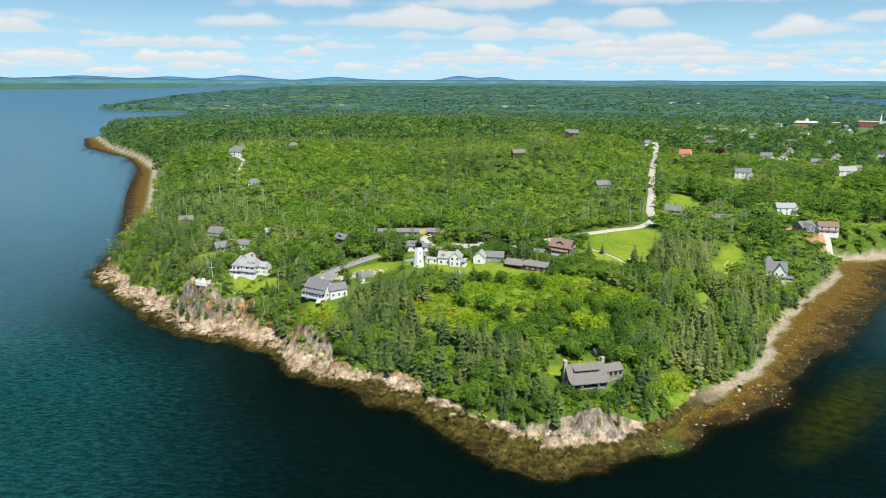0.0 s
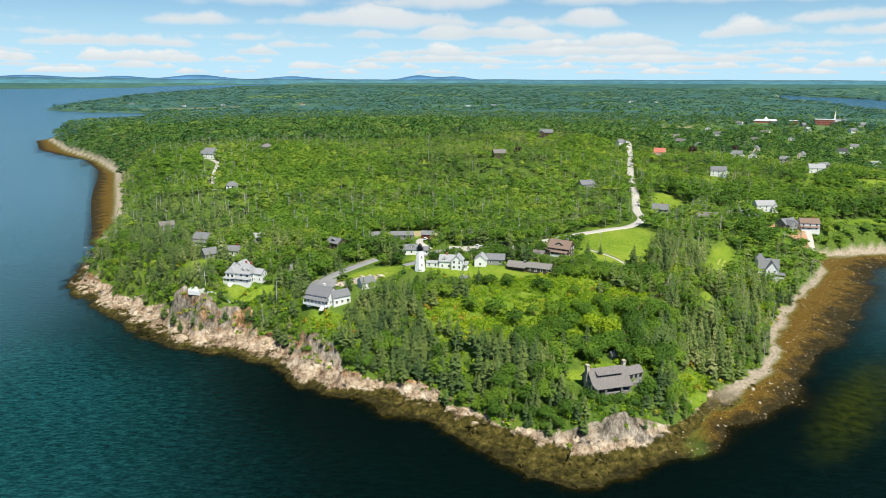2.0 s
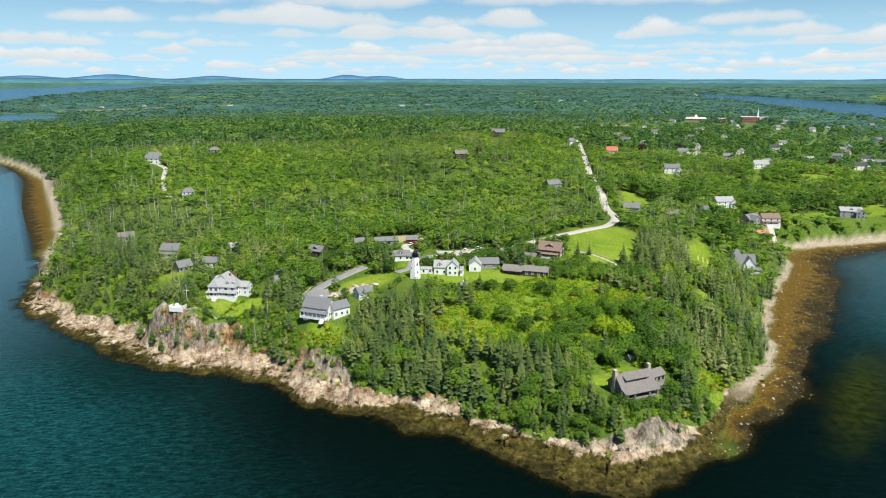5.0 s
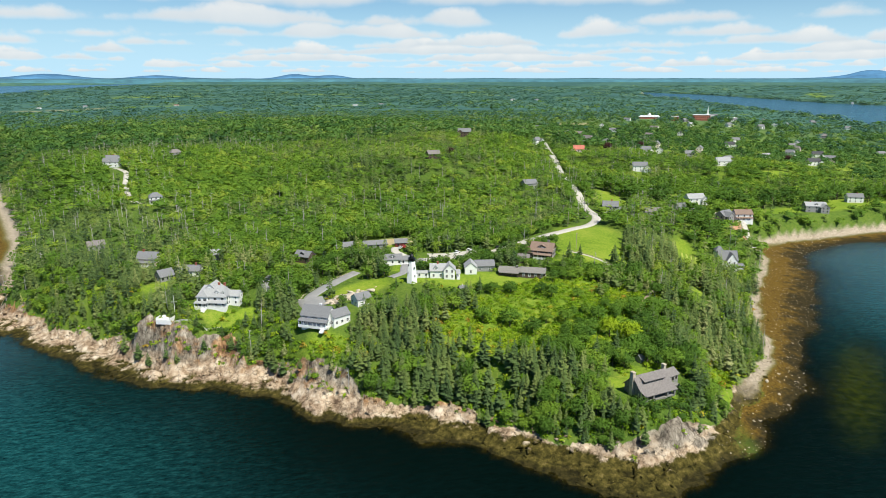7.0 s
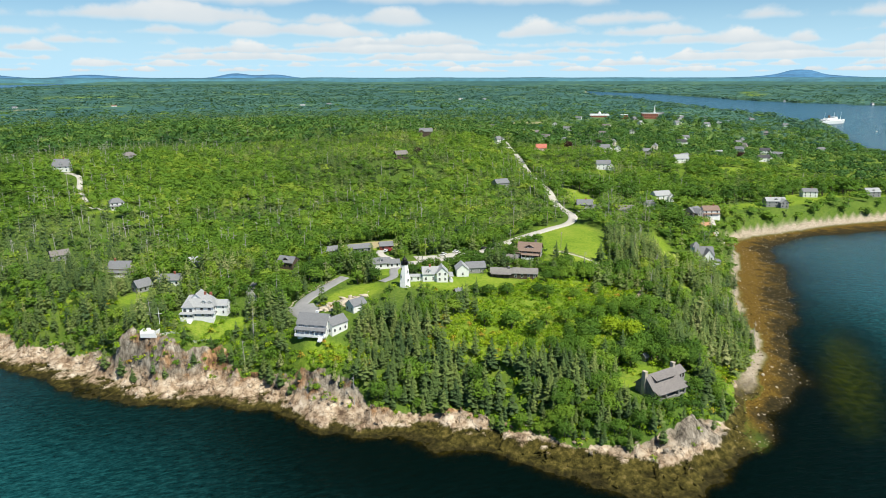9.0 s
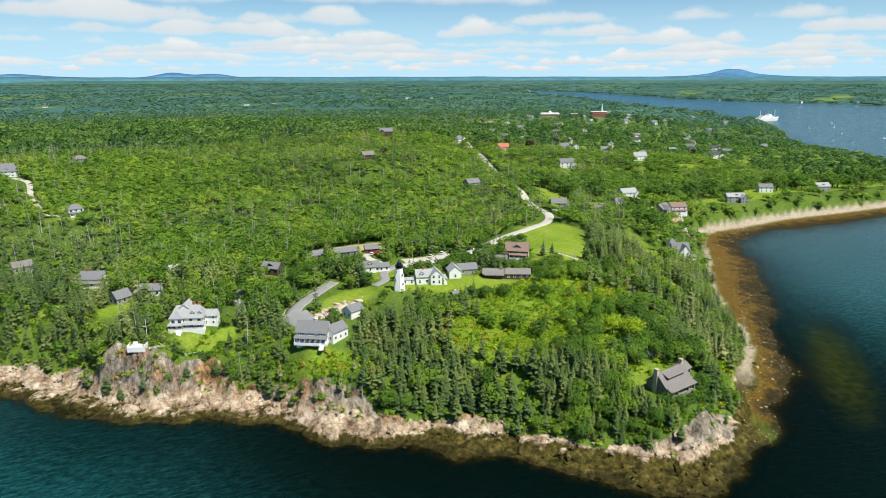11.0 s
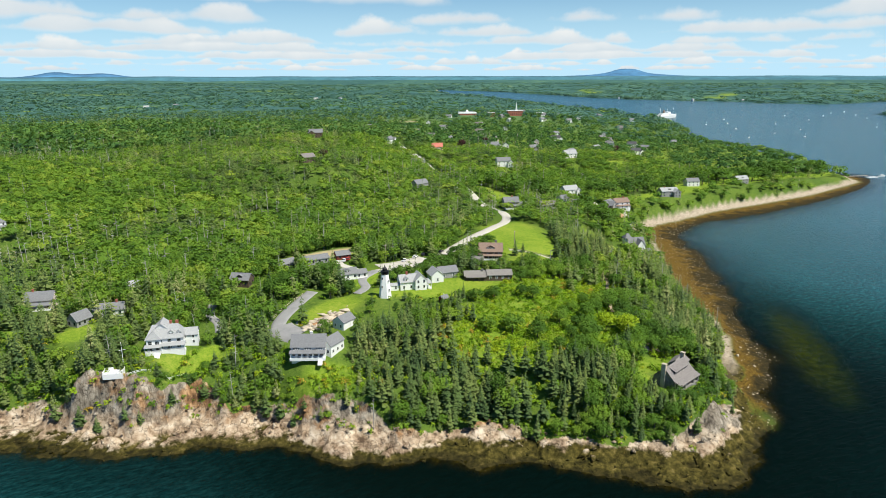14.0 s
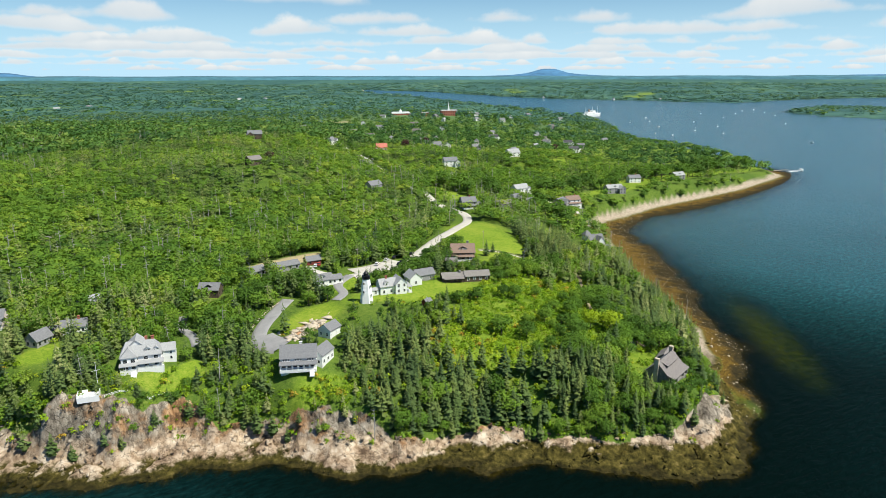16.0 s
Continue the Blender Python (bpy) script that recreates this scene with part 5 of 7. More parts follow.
# village houses on the slope towards the harbour
VILLAGE = [(440, 796), (694, 1038), (450, 734), (553, 792), (653, 862), (681, 841), (394, 824), (418, 829), (309, 691), (262, 874), (412, 1110), (422, 1082), (563, 1273), (667, 1358), (391, 927), (725, 1216), (635, 1198),
           (863, 1186), (290, 562), (665, 800), (1223, 1336), (387, 977), (408, 1233), (474, 926), (506, 868), (600, 760), (612, 944), (560, 1090), (640, 1120), (800, 1200), (930, 1230), (760, 1290), (880, 1290),
           (830, 1050), (740, 950), (980, 1330), (1040, 1280), (900, 1400), (1010, 1450), (540, 1180), (781, 1004), (1099, 1560), (1180, 1480), (1330, 1560), (1400, 1640), (1240, 1640), (1090, 1380), (960, 1130), (890, 930)]
rng = random.Random(11)
for x, y in VILLAGE:
    L, W = rng.uniform(11, 17), rng.uniform(7, 9)
    wall = rng.choice((WHITE, WHITE, WHITE, WHITE, WHITE, PINK_WALL, GREY_WALL))
    roof = rng.choice((GREY_ROOF, PALE_ROOF, GREY_ROOF, GREY_ROOF, WARM_ROOF, DARK_ROOF))
    word = {WHITE.name: "white", GREY_WALL.name: "grey shingled", PINK_WALL.name: "pale pink"}[wall.name]
    rword = {GREY_ROOF.name: "grey", PALE_ROOF.name: "pale grey", WARM_ROOF.name: "brown", DARK_ROOF.name: "dark"}[roof.name]
    far_house(x, y, rng.uniform(-60, 60), L, W, rng.uniform(5.2, 6.2), rng.uniform(2.8, 4.0), wall, roof, f"{word} village house, {rword} roof, among trees", wing=(7, 6, 4.5, 2.6, L * 0.45, -3, 90) if rng.random() < 0.5 else None)


def college(x, y, turn, L, W, storeys, mat, label, cupola=False):
    """A large flat-roofed or low-hipped village building."""
    t = thing("building", x, y, turn, label, "building")
    # the offset circles clear trees along the camera's line of sight
    plot(x, y, L / 2 + 4), plot(x - 22, y - 30, L / 2), plot(x - 44, y - 62, L / 2), plot(x - 64, y - 92, L / 3)
    h = 3.4 * storeys
    part("wall", boxes((-L / 2, -W / 2, -4, L / 2, W / 2, h)), mat, t)
    part("roof", boxes((-L / 2 - 0.4, -W / 2 - 0.4, h, L / 2 + 0.4, W / 2 + 0.4, h + 0.9)), TRIM, t)
    n = int(L / 4.2)
    for k in range(storeys):
        for i in range(n):
            window(t, (i + 0.5) / n * L - L / 2, -W / 2, 1.0 + 3.4 * k, 0, 1.6, 1.8, False)
        for i in range(int(W / 4.5)):
            window(t, -L / 2, (i + 0.5) / int(W / 4.5) * W - W / 2, 1.0 + 3.4 * k, -90, 1.6, 1.8, False)
    if cupola:
        part("cupola", lathe([(3.2, h + 0.8), (3.2, h + 4.5), (3.8, h + 4.7), (2.4, h + 6.6), (1.0, h + 8.0), (0.2, h + 9.6)], 8), TRIM, t)
        part("white_storey", boxes((-L / 2 + 3, -W / 2 + 2, h + 0.5, L / 2 - 3, W / 2 - 2, h + 3.4)), WHITE, t)
    return t


college(745, 1400, -25, 46, 18, 2, BRICK, "long red brick village hall with a white upper storey and cupola", True)
college(820, 1318, -25, 34, 16, 4, BRICK, "four-storey red brick building with a flat white roof")
college(770, 1340, -25, 14, 12, 3, BRICK, "small red brick building with a flat roof")
college(905, 1330, -25, 20, 12, 2, GREY_WALL, "grey flat-roofed building in the village")


def church():
    t = thing("church", 935, 1440, -25, "white church with a tall pointed steeple", "church")
    plot(935, 1440, 14)
    block(t, 22, 12, 7, 5, WHITE, GREY_ROOF, storeys=2, wins=(4, 2), fine=False)
    part("steeple", lathe([(3.2, -2), (3.2, 13), (2.4, 13.2), (2.4, 18), (1.9, 18.3), (0.1, 30)], 4, math.pi / 4), WHITE, t, shift=(-11, 0, 0))
    return t


church()


def ship():
    t = thing("ship", 1625, 1560, 8, "large white moored training ship with a buff funnel", "ship", z=0.0)
    hull = [(-62, 0, 9), (-60, 9, 9), (30, 9.5, 9), (48, 6, 10), (62, 0, 11.5), (48, -6, 10), (30, -9.5, 9), (-60, -9, 9)]
    bm = bmesh.new()
    up, lo = [bm.verts.new(p) for p in hull], [bm.verts.new((x * 0.95, y * 0.85, -2)) for x, y, z in hull]
    bm.faces.new(up), bm.faces.new(lo[::-1])
    for i in range(8):
        bm.faces.new((up[i], lo[i], lo[(i + 1) % 8], up[(i + 1) % 8]))
    bmesh.ops.recalc_face_normals(bm, faces=bm.faces)
    part("hull", bm, WHITE, t)
    part("deckhouse", boxes((-40, -8, 9, 26, 8, 13), (-30, -7, 13, 18, 7, 16.5), (2, -6.5, 16.5, 16, 6.5, 20)), WHITE, t)
    part("funnel", lathe([(3, 16), (2.6, 25), (2.4, 25)], 10), TAN_ROOF, t, shift=(-14, 0, 0))
    for x in (8, -34, 40):
        part("mast", lathe([(0.5, 9), (0.25, 33)], 6), TRIM, t, shift=(x, 0, 0))
    for i in range(14):
        window(t, -36 + 4.4 * i, -8, 10.3, 0, 1.4, 1.1, False)
    return t


ship()


def boat_kind():
    t = thing("sailboat", 1204, 982, 20, "white moored sailboat with a bare mast", "sailboat", "moored boats", z=0.0)
    hull = [(-5, 0, 1.0), (-4.6, 1.3, 1.0), (0, 1.7, 0.95), (5.5, 0, 1.3), (0, -1.7, 0.95), (-4.6, -1.3, 1.0)]
    bm = bmesh.new()
    up, lo = [bm.verts.new(p) for p in hull], [bm.verts.new((x * 0.85, y * 0.55, -0.5)) for x, y, z in hull]
    bm.faces.new(up), bm.faces.new(lo[::-1])
    for i in range(6):
        bm.faces.new((up[i], lo[i], lo[(i + 1) % 6], up[(i + 1) % 6]))
    bmesh.ops.recalc_face_normals(bm, faces=bm.faces)
    part("hull", bm, TRIM, t)
    part("cabin", boxes((-2, -0.9, 0.95, 2, 0.9, 1.7)), TRIM, t)
    part("mast", lathe([(0.09, 0.9), (0.05, 9)], 6), TRIM, t, shift=(0.6, 0, 0))
    part("boom", boxes((-3.8, -0.12, 1.9, 0.6, 0.12, 2.2)), TRIM, t)
    return t


first_boat = boat_kind()
for x, y, a in [(1214, 1034, 40), (1359, 1020, 10), (1522, 1053, 30), (2450, 1438, 0), (2284, 1310, 20), (1266, 705, 60), (1763, 988, 15), (2140, 1201, 35), (2138, 1339, 10), (1474, 1294, 50),
                (1558, 1286, 25), (1650, 1200, 30), (1400, 1150, 0), (2330, 1420, 20), (1900, 1250, 45), (1330, 930, 10), (1700, 1400, 0), (2050, 1420, 30)]:
    X, Y, Z, k = placed(x, y, 0.0)
    b = copy_thing(first_boat, pose(float(X), float(Y), float(Z), 0, 0, a))
    b.scale = (float(k),) * 3


def pier():
    t = thing("pier", 760, 556, -20, "long wooden pier with a floating landing stage", "pier", z=0.0)
    part("deck", boxes((0, -1.4, 2.6, 46, 1.4, 3.0)), POLE_WOOD, t)
    for i in range(8):
        for s in (-1.1, 1.1):
            part("pile", lathe([(0.18, -4), (0.18, 3.4)], 6), POLE_WOOD, t, shift=(2 + 6 * i, s, 0))
    part("float", boxes((47, -3, 0.0, 62, 3, 0.7)), TRIM, t)
    return t


pier()


def wharf():
    t = thing("wharf", 867, 739, -38, "timber wharf with a long pink-roofed shed at the river", "wharf", z=0.0)
    part("deck", boxes((-20, -8, 2.2, 22, 8, 2.8)), POLE_WOOD, t)
    for i in range(8):
        for y in (-7.5, 7.5):
            part("pile", lathe([(0.22, -5), (0.2, 3.6)], 6), POLE_WOOD, t, shift=(-19 + 5.7 * i, y, 0))
    block(t, 24, 8, 3.2, 2.2, PINK_WALL, TAN_ROOF, at=(-4, 0, 2.8), wins=(6, 2), fine=False, deep=0.0)
    part("mooring_mast", lathe([(0.2, 2.6), (0.1, 15)], 6), TRIM, t, shift=(16, 4, 0))
    return t


wharf()


def launch():
    t = thing("motorboat", 826, 533, -15, "white motor launch lying at the pier's landing stage", "motorboat", z=0.0)
    hull = [(-6, 0, 1.3), (-5.8, 1.8, 1.3), (2, 1.9, 1.4), (7, 0, 1.9), (2, -1.9, 1.4), (-5.8, -1.8, 1.3)]
    bm = bmesh.new()
    up, lo = [bm.verts.new(p) for p in hull], [bm.verts.new((x * 0.9, y * 0.6, -0.5)) for x, y, z in hull]
    bm.faces.new(up), bm.faces.new(lo[::-1])
    for i in range(6):
        bm.faces.new((up[i], lo[i], lo[(i + 1) % 6], up[(i + 1) % 6]))
    bmesh.ops.recalc_face_normals(bm, faces=bm.faces)
    part("hull", bm, TRIM, t)
    cabin = part("cabin", boxes((-1.5, -1.2, 1.3, 2.8, 1.2, 3.2)), TRIM, t)
    part("windscreen", boxes((2.78, -1.05, 2.2, 2.86, 1.05, 3.0), (-1.2, -1.26, 2.3, 2.4, -1.19, 2.9)), GLASS, cabin)
    part("mast", lathe([(0.06, 3.2), (0.04, 5.5)], 6), TRIM, t)
    return t


launch()

# ---- trees ----


def rounded(V, F, W, mid, up, blend):
    """Gives each leaf of a plant a normal between its own and its crown's, so that the crown is shaded as one body."""
    P = V[F]
    V = P.reshape(-1, 3)
    F = np.arange(len(V)).reshape(-1, 3)
    g = np.cross(P[:, 1] - P[:, 0], P[:, 2] - P[:, 0])
    g /= np.linalg.norm(g, axis=1)[:, None] + 1e-12
    c = P.mean(1) - np.array([0, 0, mid])
    c /= np.linalg.norm(c, axis=1)[:, None] + 1e-9
    c[:, 2] += up
    c /= np.linalg.norm(c, axis=1)[:, None] + 1e-9
    flip = ((g * c).sum(1) < 0) & ~W
    F[flip] = F[flip][:, [0, 2, 1]]
    g[flip] *= -1
    n = np.where(W[:, None], g, blend * c + (1 - blend) * g)
    n /= np.linalg.norm(n, axis=1)[:, None] + 1e-9
    return V, F, W, np.repeat(n, 3, axis=0)


def conifer_shape(whorls, spokes, seed, trunk=True):
    """A spruce one metre tall: drooping boughs with side sprays in whorls on a tapering trunk."""
    r = np.random.RandomState(seed)
    V, F, W = [], [], []

    def tri(*p, wood=False):
        n = len(V)
        V.extend(p)
        F.append((n, n + 1, n + 2))
        W.append(wood)

    if trunk:
        for i in range(4):
            a, b = 2 * math.pi * i / 4, 2 * math.pi * (i + 1) / 4
            tri((0.016 * math.cos(a), 0.016 * math.sin(a), -0.06), (0.016 * math.cos(b), 0.016 * math.sin(b), -0.06), (0, 0, 0.85), wood=True)
    bare = r.uniform(0.04, 0.13)
    lean = r.uniform(0, 6.28)
    for k in range(whorls):
        f = k / (whorls - 1)
        z = bare + (0.95 - bare) * f
        reach = 0.185 * (1 - f) ** 0.85 * (1 - 0.35 * max(0, 0.22 - f) / 0.22) * r.uniform(0.85, 1.12) + 0.014
        n = max(3, int(spokes * (1 - 0.5 * f)))
        for i in range(n):
            a = 2 * math.pi * (i + r.uniform(-0.4, 0.4)) / n + k * 1.1
            L = reach * r.uniform(0.62, 1.2) * (1 + 0.14 * math.cos(a - lean))
            drop = L * r.uniform(0.05, 0.6) * (1 - 0.6 * f)
            half = L * r.uniform(0.20, 0.34) + 0.006
            ca, sa = math.cos(a), math.sin(a)
            z0 = z + r.uniform(-0.6, 0.6) * 0.9 / whorls
            p0, tip = (0.1 * L * ca, 0.1 * L * sa, z0 + 0.02), (L * ca, L * sa, z0 - drop + r.uniform(-0.01, 0.015))
            m, q = 0.66 * L, r.uniform(-0.012, 0.012)
            hang = z0 - drop * 0.7 - r.uniform(0.012, 0.035)
            tri(p0, (m * ca + half * sa, m * sa - half * ca, hang + q), tip), tri(p0, tip, (m * ca - half * sa, m * sa + half * ca, hang - q))
    for i in range(3):
        a, b = 2.1 * i, 2.1 * (i + 1)
        tri((0.012 * math.cos(a), 0.012 * math.sin(a), 0.89), (0.012 * math.cos(b), 0.012 * math.sin(b), 0.89), (0, 0, 1.03))
    return rounded(np.array(V, float), np.array(F, int), np.array(W, bool), 0.28, 0.45, 0.55)


def broadleaf_shape(clumps, leaves, size, seed, trunk=True, bush=False, soft=0.55):
    """A broad tree one metre tall: trunk, limbs, and clumps of leaf sprays with gaps between them."""
    r = np.random.RandomState(seed)
    V, F, W = [], [], []

    def tri(*p, wood=False):
        n = len(V)
        V.extend([tuple(q) for q in p])
        F.append((n, n + 1, n + 2))
        W.append(wood)

    cen = []
    for k in range(clumps):
        u, a = r.uniform(-0.75, 1.0), r.uniform(0, 2 * math.pi)
        s = math.sqrt(1 - u * u) if abs(u) < 1 else 0
        d = r.uniform(0.55, 1.0)
        base, tall, wide = (0.42, 0.40, 0.46) if bush else (0.60, 0.30, 0.30)
        cen.append(np.array([wide * d * s * math.cos(a), wide * d * s * math.sin(a), base + tall * d * u]))
    if trunk:
        for i in range(4):
            a, b = math.pi / 2 * i, math.pi / 2 * (i + 1)
            tri((0.028 * math.cos(a), 0.028 * math.sin(a), -0.06), (0.028 * math.cos(b), 0.028 * math.sin(b), -0.06), (0, 0, 0.66), wood=True)
        for c in cen[:5]:
            z = c[2] * 0.5
            tri((0.012, 0, z), (-0.012, 0.01, z), c, wood=True), tri((0, 0.012, z), (0, -0.012, z), c, wood=True)
    for c in cen:
        rad = (0.30 if bush else 0.155) * r.uniform(0.75, 1.25)
        for i in range(leaves):
            n = r.normal(size=3)
            n[2] = abs(n[2]) * 1.1 - 0.35
            n /= np.linalg.norm(n)
            p = c + n * rad * r.uniform(0.7, 1.08) * np.array([1, 1, 0.8])
            n = n + 0.45 * r.normal(size=3)
            n /= np.linalg.norm(n)
            t = np.cross(n, r.normal(size=3))
            t /= np.linalg.norm(t)
            b = np.cross(n, t)
            s = size * r.uniform(0.7, 1.3)
            tri(p + s * t, p - 0.5 * s * t + 0.8 * s * b, p - 0.5 * s * t - 0.8 * s * b)
    return rounded(np.array(V, float), np.array(F, int), np.array(W, bool), 0.3 if bush else 0.45, 0.35, soft)


def canopy_shape(lumps, seed, bush=False):
    """A distant crown one metre tall: a heap of uneven lumps."""
    r = np.random.RandomState(seed)
    V, F = [], []
    for k in range(lumps):
        a, f = 2.4 * k + r.uniform(-0.4, 0.4), (k + 0.5) / lumps
        d = 0.30 * math.sqrt(1 - f) if k else 0.0
        c = np.array([d * math.cos(a), d * math.sin(a), 0.42 + 0.36 * f * r.uniform(0.7, 1.1)])
        rad = r.uniform(0.15, 0.23)
        base = len(V)
        for p in ((1, 0, 0), (0, 1, 0), (-1, 0, 0), (0, -1, 0), (0, 0, 1), (0, 0, -1.2)):
            V.append(c + np.array(p) * rad * r.uniform(0.75, 1.3) + 0.05 * r.normal(size=3))
        for i in range(4):
            F.append((base + i, base + (i + 1) % 4, base + 4)), F.append((base + (i + 1) % 4, base + i, base + 5))
    return rounded(np.array(V, float), np.array(F, int), np.zeros(len(F), bool), 0.35, 0.3, 0.7)


def sow(name, shapes, spots, material, label, category, seed=3):
    """Many plants of a kind joined in one mesh: spots are x, y, ground, height, spread."""
    if len(spots) == 0:
        return
    r = np.random.RandomState(seed)
    S = np.asarray(spots, float)
    pick = r.randint(0, len(shapes), len(S))
    turn = r.uniform(0, 2 * math.pi, len(S))
    tint = np.clip(r.normal(0.5, 0.2, len(S)) + 0.5 * (grainy(S[:, 0], S[:, 1], 60, 2, 29) - 0.5), 0, 1)
    VV, FF, TT, NN, at = [], [], [], [], 0
    for k, (V, F, W, N) in enumerate(shapes):
        I = np.nonzero(pick == k)[0]
        if not len(I):
            continue
        c, s = np.cos(turn[I])[:, None], np.sin(turn[I])[:, None]
        wide, tall = (S[I, 3] * S[I, 4])[:, None], S[I, 3][:, None]
        X = (V[None, :, 0] * c - V[None, :, 1] * s) * wide + S[I, 0][:, None]
        Y = (V[None, :, 0] * s + V[None, :, 1] * c) * wide + S[I, 1][:, None]
        Z = V[None, :, 2] * tall + S[I, 2][:, None]
        P = np.stack([X, Y, Z], 2).reshape(-1, 3)
        VV.append(P)
        NN.append(np.stack([N[None, :, 0] * c - N[None, :, 1] * s, N[None, :, 0] * s + N[None, :, 1] * c, np.broadcast_to(N[None, :, 2], c.shape[:1] + N.shape[:1])], 2).reshape(-1, 3))
        FF.append((F[None] + (np.arange(len(I)) * len(V))[:, None, None]).reshape(-1, 3) + at)
        TT.append(np.repeat(tint[I], len(V)))
        at += len(P)
    V, F = np.concatenate(VV), np.concatenate(FF)
    X, Y, Z, _ = placed(V[:, 0], V[:, 1], V[:, 2])
    ob = new(name, mesh_from(name, np.stack([X, Y, Z], 1), F, material, {"tint": np.concatenate(TT)}, normals=np.concatenate(NN)))
    return tagged(ob, label, category, kind="stuff")


def grid_spots(cell, r0, r1, seed, a0=-37, a1=84, clear=1.0):
    """Jittered places between two distances, inside the land and clear of lawns, roads, houses and their sight lines to
    the camera.
    """
    r = np.random.RandomState(seed)
    xs, ys = np.arange(MID[0] - r1, MID[0] + r1, cell), np.arange(MID[1] - 50, MID[1] + r1, cell)
    X, Y = np.meshgrid(xs, ys)
    X, Y = (X + r.uniform(-0.5, 0.5, X.shape) * cell).ravel(), (Y + r.uniform(-0.5, 0.5, Y.shape) * cell).ravel()
    R, A = np.hypot(X - MID[0], Y - MID[1]), np.degrees(np.arctan2(X - MID[0], Y - MID[1]))
    k = (R >= r0) & (R < r1) & (A > a0) & (A < a1)
    X, Y = X[k], Y[k]
    h, rock, dB, dT, dF = terrain(X, Y)
    ok = ((dB > 1.2) | (dF > 10)) & (blobs(LAWNS + LAWNS_FAR, X, Y) < 0.35) & (blobs(DRY, X, Y) < 0.3) & (blobs(CLAY, X, Y) < 0.3)
    ok &= ~((X > 335) & (X < 790) & (Y < 640) & (dB < 34) & (r.uniform(0, 1, X.shape) < 0.62))
    for x, y, d in PLOTS:
        ok &= (X - x) ** 2 + (Y - y) ** 2 > (d * clear) ** 2
    return X[ok], Y[ok], h[ok], rock[ok], dB[ok], dF[ok]


# stands of spruce, and stands with hardly any: x, y, half length, half width, turn
SPRUCES = [(-155, 392, 50, 40, -35), (-88, 352, 20, 26, 20), (-30, 304, 44, 24, -36), (8, 266, 34, 14, -18), (-20, 335, 18, 14, 0), (150, 316, 90, 24, 42), (152, 404, 58, 26, 45), (-190, 500, 60, 90, 20),
           (116, 492, 62, 15, 47), (62, 232, 26, 7, 12)]
MIXED = [(55, 690, 95, 75, 0), (-60, 560, 60, 30, 10), (500, 1400, 420, 110, -35), (-120, 1680, 300, 130, -8), (30, 880, 120, 40, 0)]
LEAFY = [(64, 300, 30, 34, 20), (40, 340, 40, 20, -10), (-150, 680, 120, 120, 0), (140, 720, 40, 30, 0), (-60, 470, 120, 40, 0), (60, 560, 60, 40, 20)]


def spruce_share(X, Y, dB):
    """How far the woods are spruce: along the cliffs and the east bank, in patches inland."""
    patch = smooth(grainy(X, Y, 48, 3, 91), 0.44, 0.60)
    edge = (1 - smooth(dB, 20, 60)) * (X < 60)
    share = np.clip(0.08 + 0.58 * patch + 0.35 * edge, 0, 0.75)
    share = share * (1 - 0.8 * blobs(LEAFY, X, Y, 0.5))
    share = np.maximum(share, 0.72 * blobs(MIXED, X, Y, 0.5))
    share = np.maximum(share, 0.93 * blobs(SPRUCES, X, Y, 0.35))
    return share * (1 - 0.6 * smooth(X, 270, 500) * (1 - smooth(Y, 1150, 1350)))


tree_rng = np.random.RandomState(5)
SPRUCE_NEAR = [conifer_shape(15, 10, s) for s in range(4)]
SPRUCE_WOOD = [conifer_shape(11, 8, 20 + s) for s in range(5)]
SPRUCE_MID = [conifer_shape(7, 6, 40 + s, False) for s in range(5)]
SPRUCE_FAR = [conifer_shape(4, 5, 60 + s, False) for s in range(4)]
BROAD_NEAR = [broadleaf_shape(30, 26, 0.042, s) for s in range(4)]
BROAD_WOOD = [broadleaf_shape(18, 10, 0.064, 20 + s) for s in range(5)]
BROAD_MID = [broadleaf_shape(13, 6, 0.062, 40 + s, False, soft=0.65) for s in range(5)]
for k_, (V_, F_, W_, N_) in enumerate(list(BROAD_MID)):
    cv_, cf_, cw_, cn_ = canopy_shape(1, 140 + k_)
    BROAD_MID[k_] = (np.concatenate([V_, cv_]), np.concatenate([F_, cf_ + len(V_)]), np.concatenate([W_, cw_]), np.concatenate([N_, cn_]))
BROAD_FAR = [broadleaf_shape(8, 4, 0.110, 160 + s, False, soft=0.75) for s in range(5)]
BROAD_TOWN = [broadleaf_shape(11, 6, 0.090, 260 + s, False, soft=0.75) for s in range(5)]
BUSHES_NEAR = [broadleaf_shape(12, 22, 0.08, 90 + s, True, True) for s in range(2)]
BUSHES = [broadleaf_shape(7, 8, 0.13, 80 + s, False, True) for s in range(5)]


def tree_kind(name, shape, tall, leaf_mat, label, tint):
    """One tree as a thing: trunk mesh with its crown under it."""
    V, F, W, N = shape
    meshes = []
    for wood, mat in ((True, BARK), (False, leaf_mat)):
        f = F[W == wood]
        used = np.unique(f)
        meshes.append(mesh_from("trunk" if wood else "crown", V[used] * tall, np.searchsorted(used, f), mat, {"tint": np.full(len(used), tint)}, normals=N[used]))
    return meshes


def plant_tree(name, meshes, x, y, z, turn, s, label, category, group):
    ob = new(name, meshes[0])
    ob.matrix_basis = pose(x, y, z, 0, 0, turn)
    ob.scale = s
    crown = new("crown", meshes[1])
    crown.parent = ob
    return tagged(ob, label, category, group)


# near woods
X, Y, H, K, B, FF_ = grid_spots(3.3, 120, 430, 1)
u = tree_rng.rand(len(X))
share = spruce_share(X, Y, B)
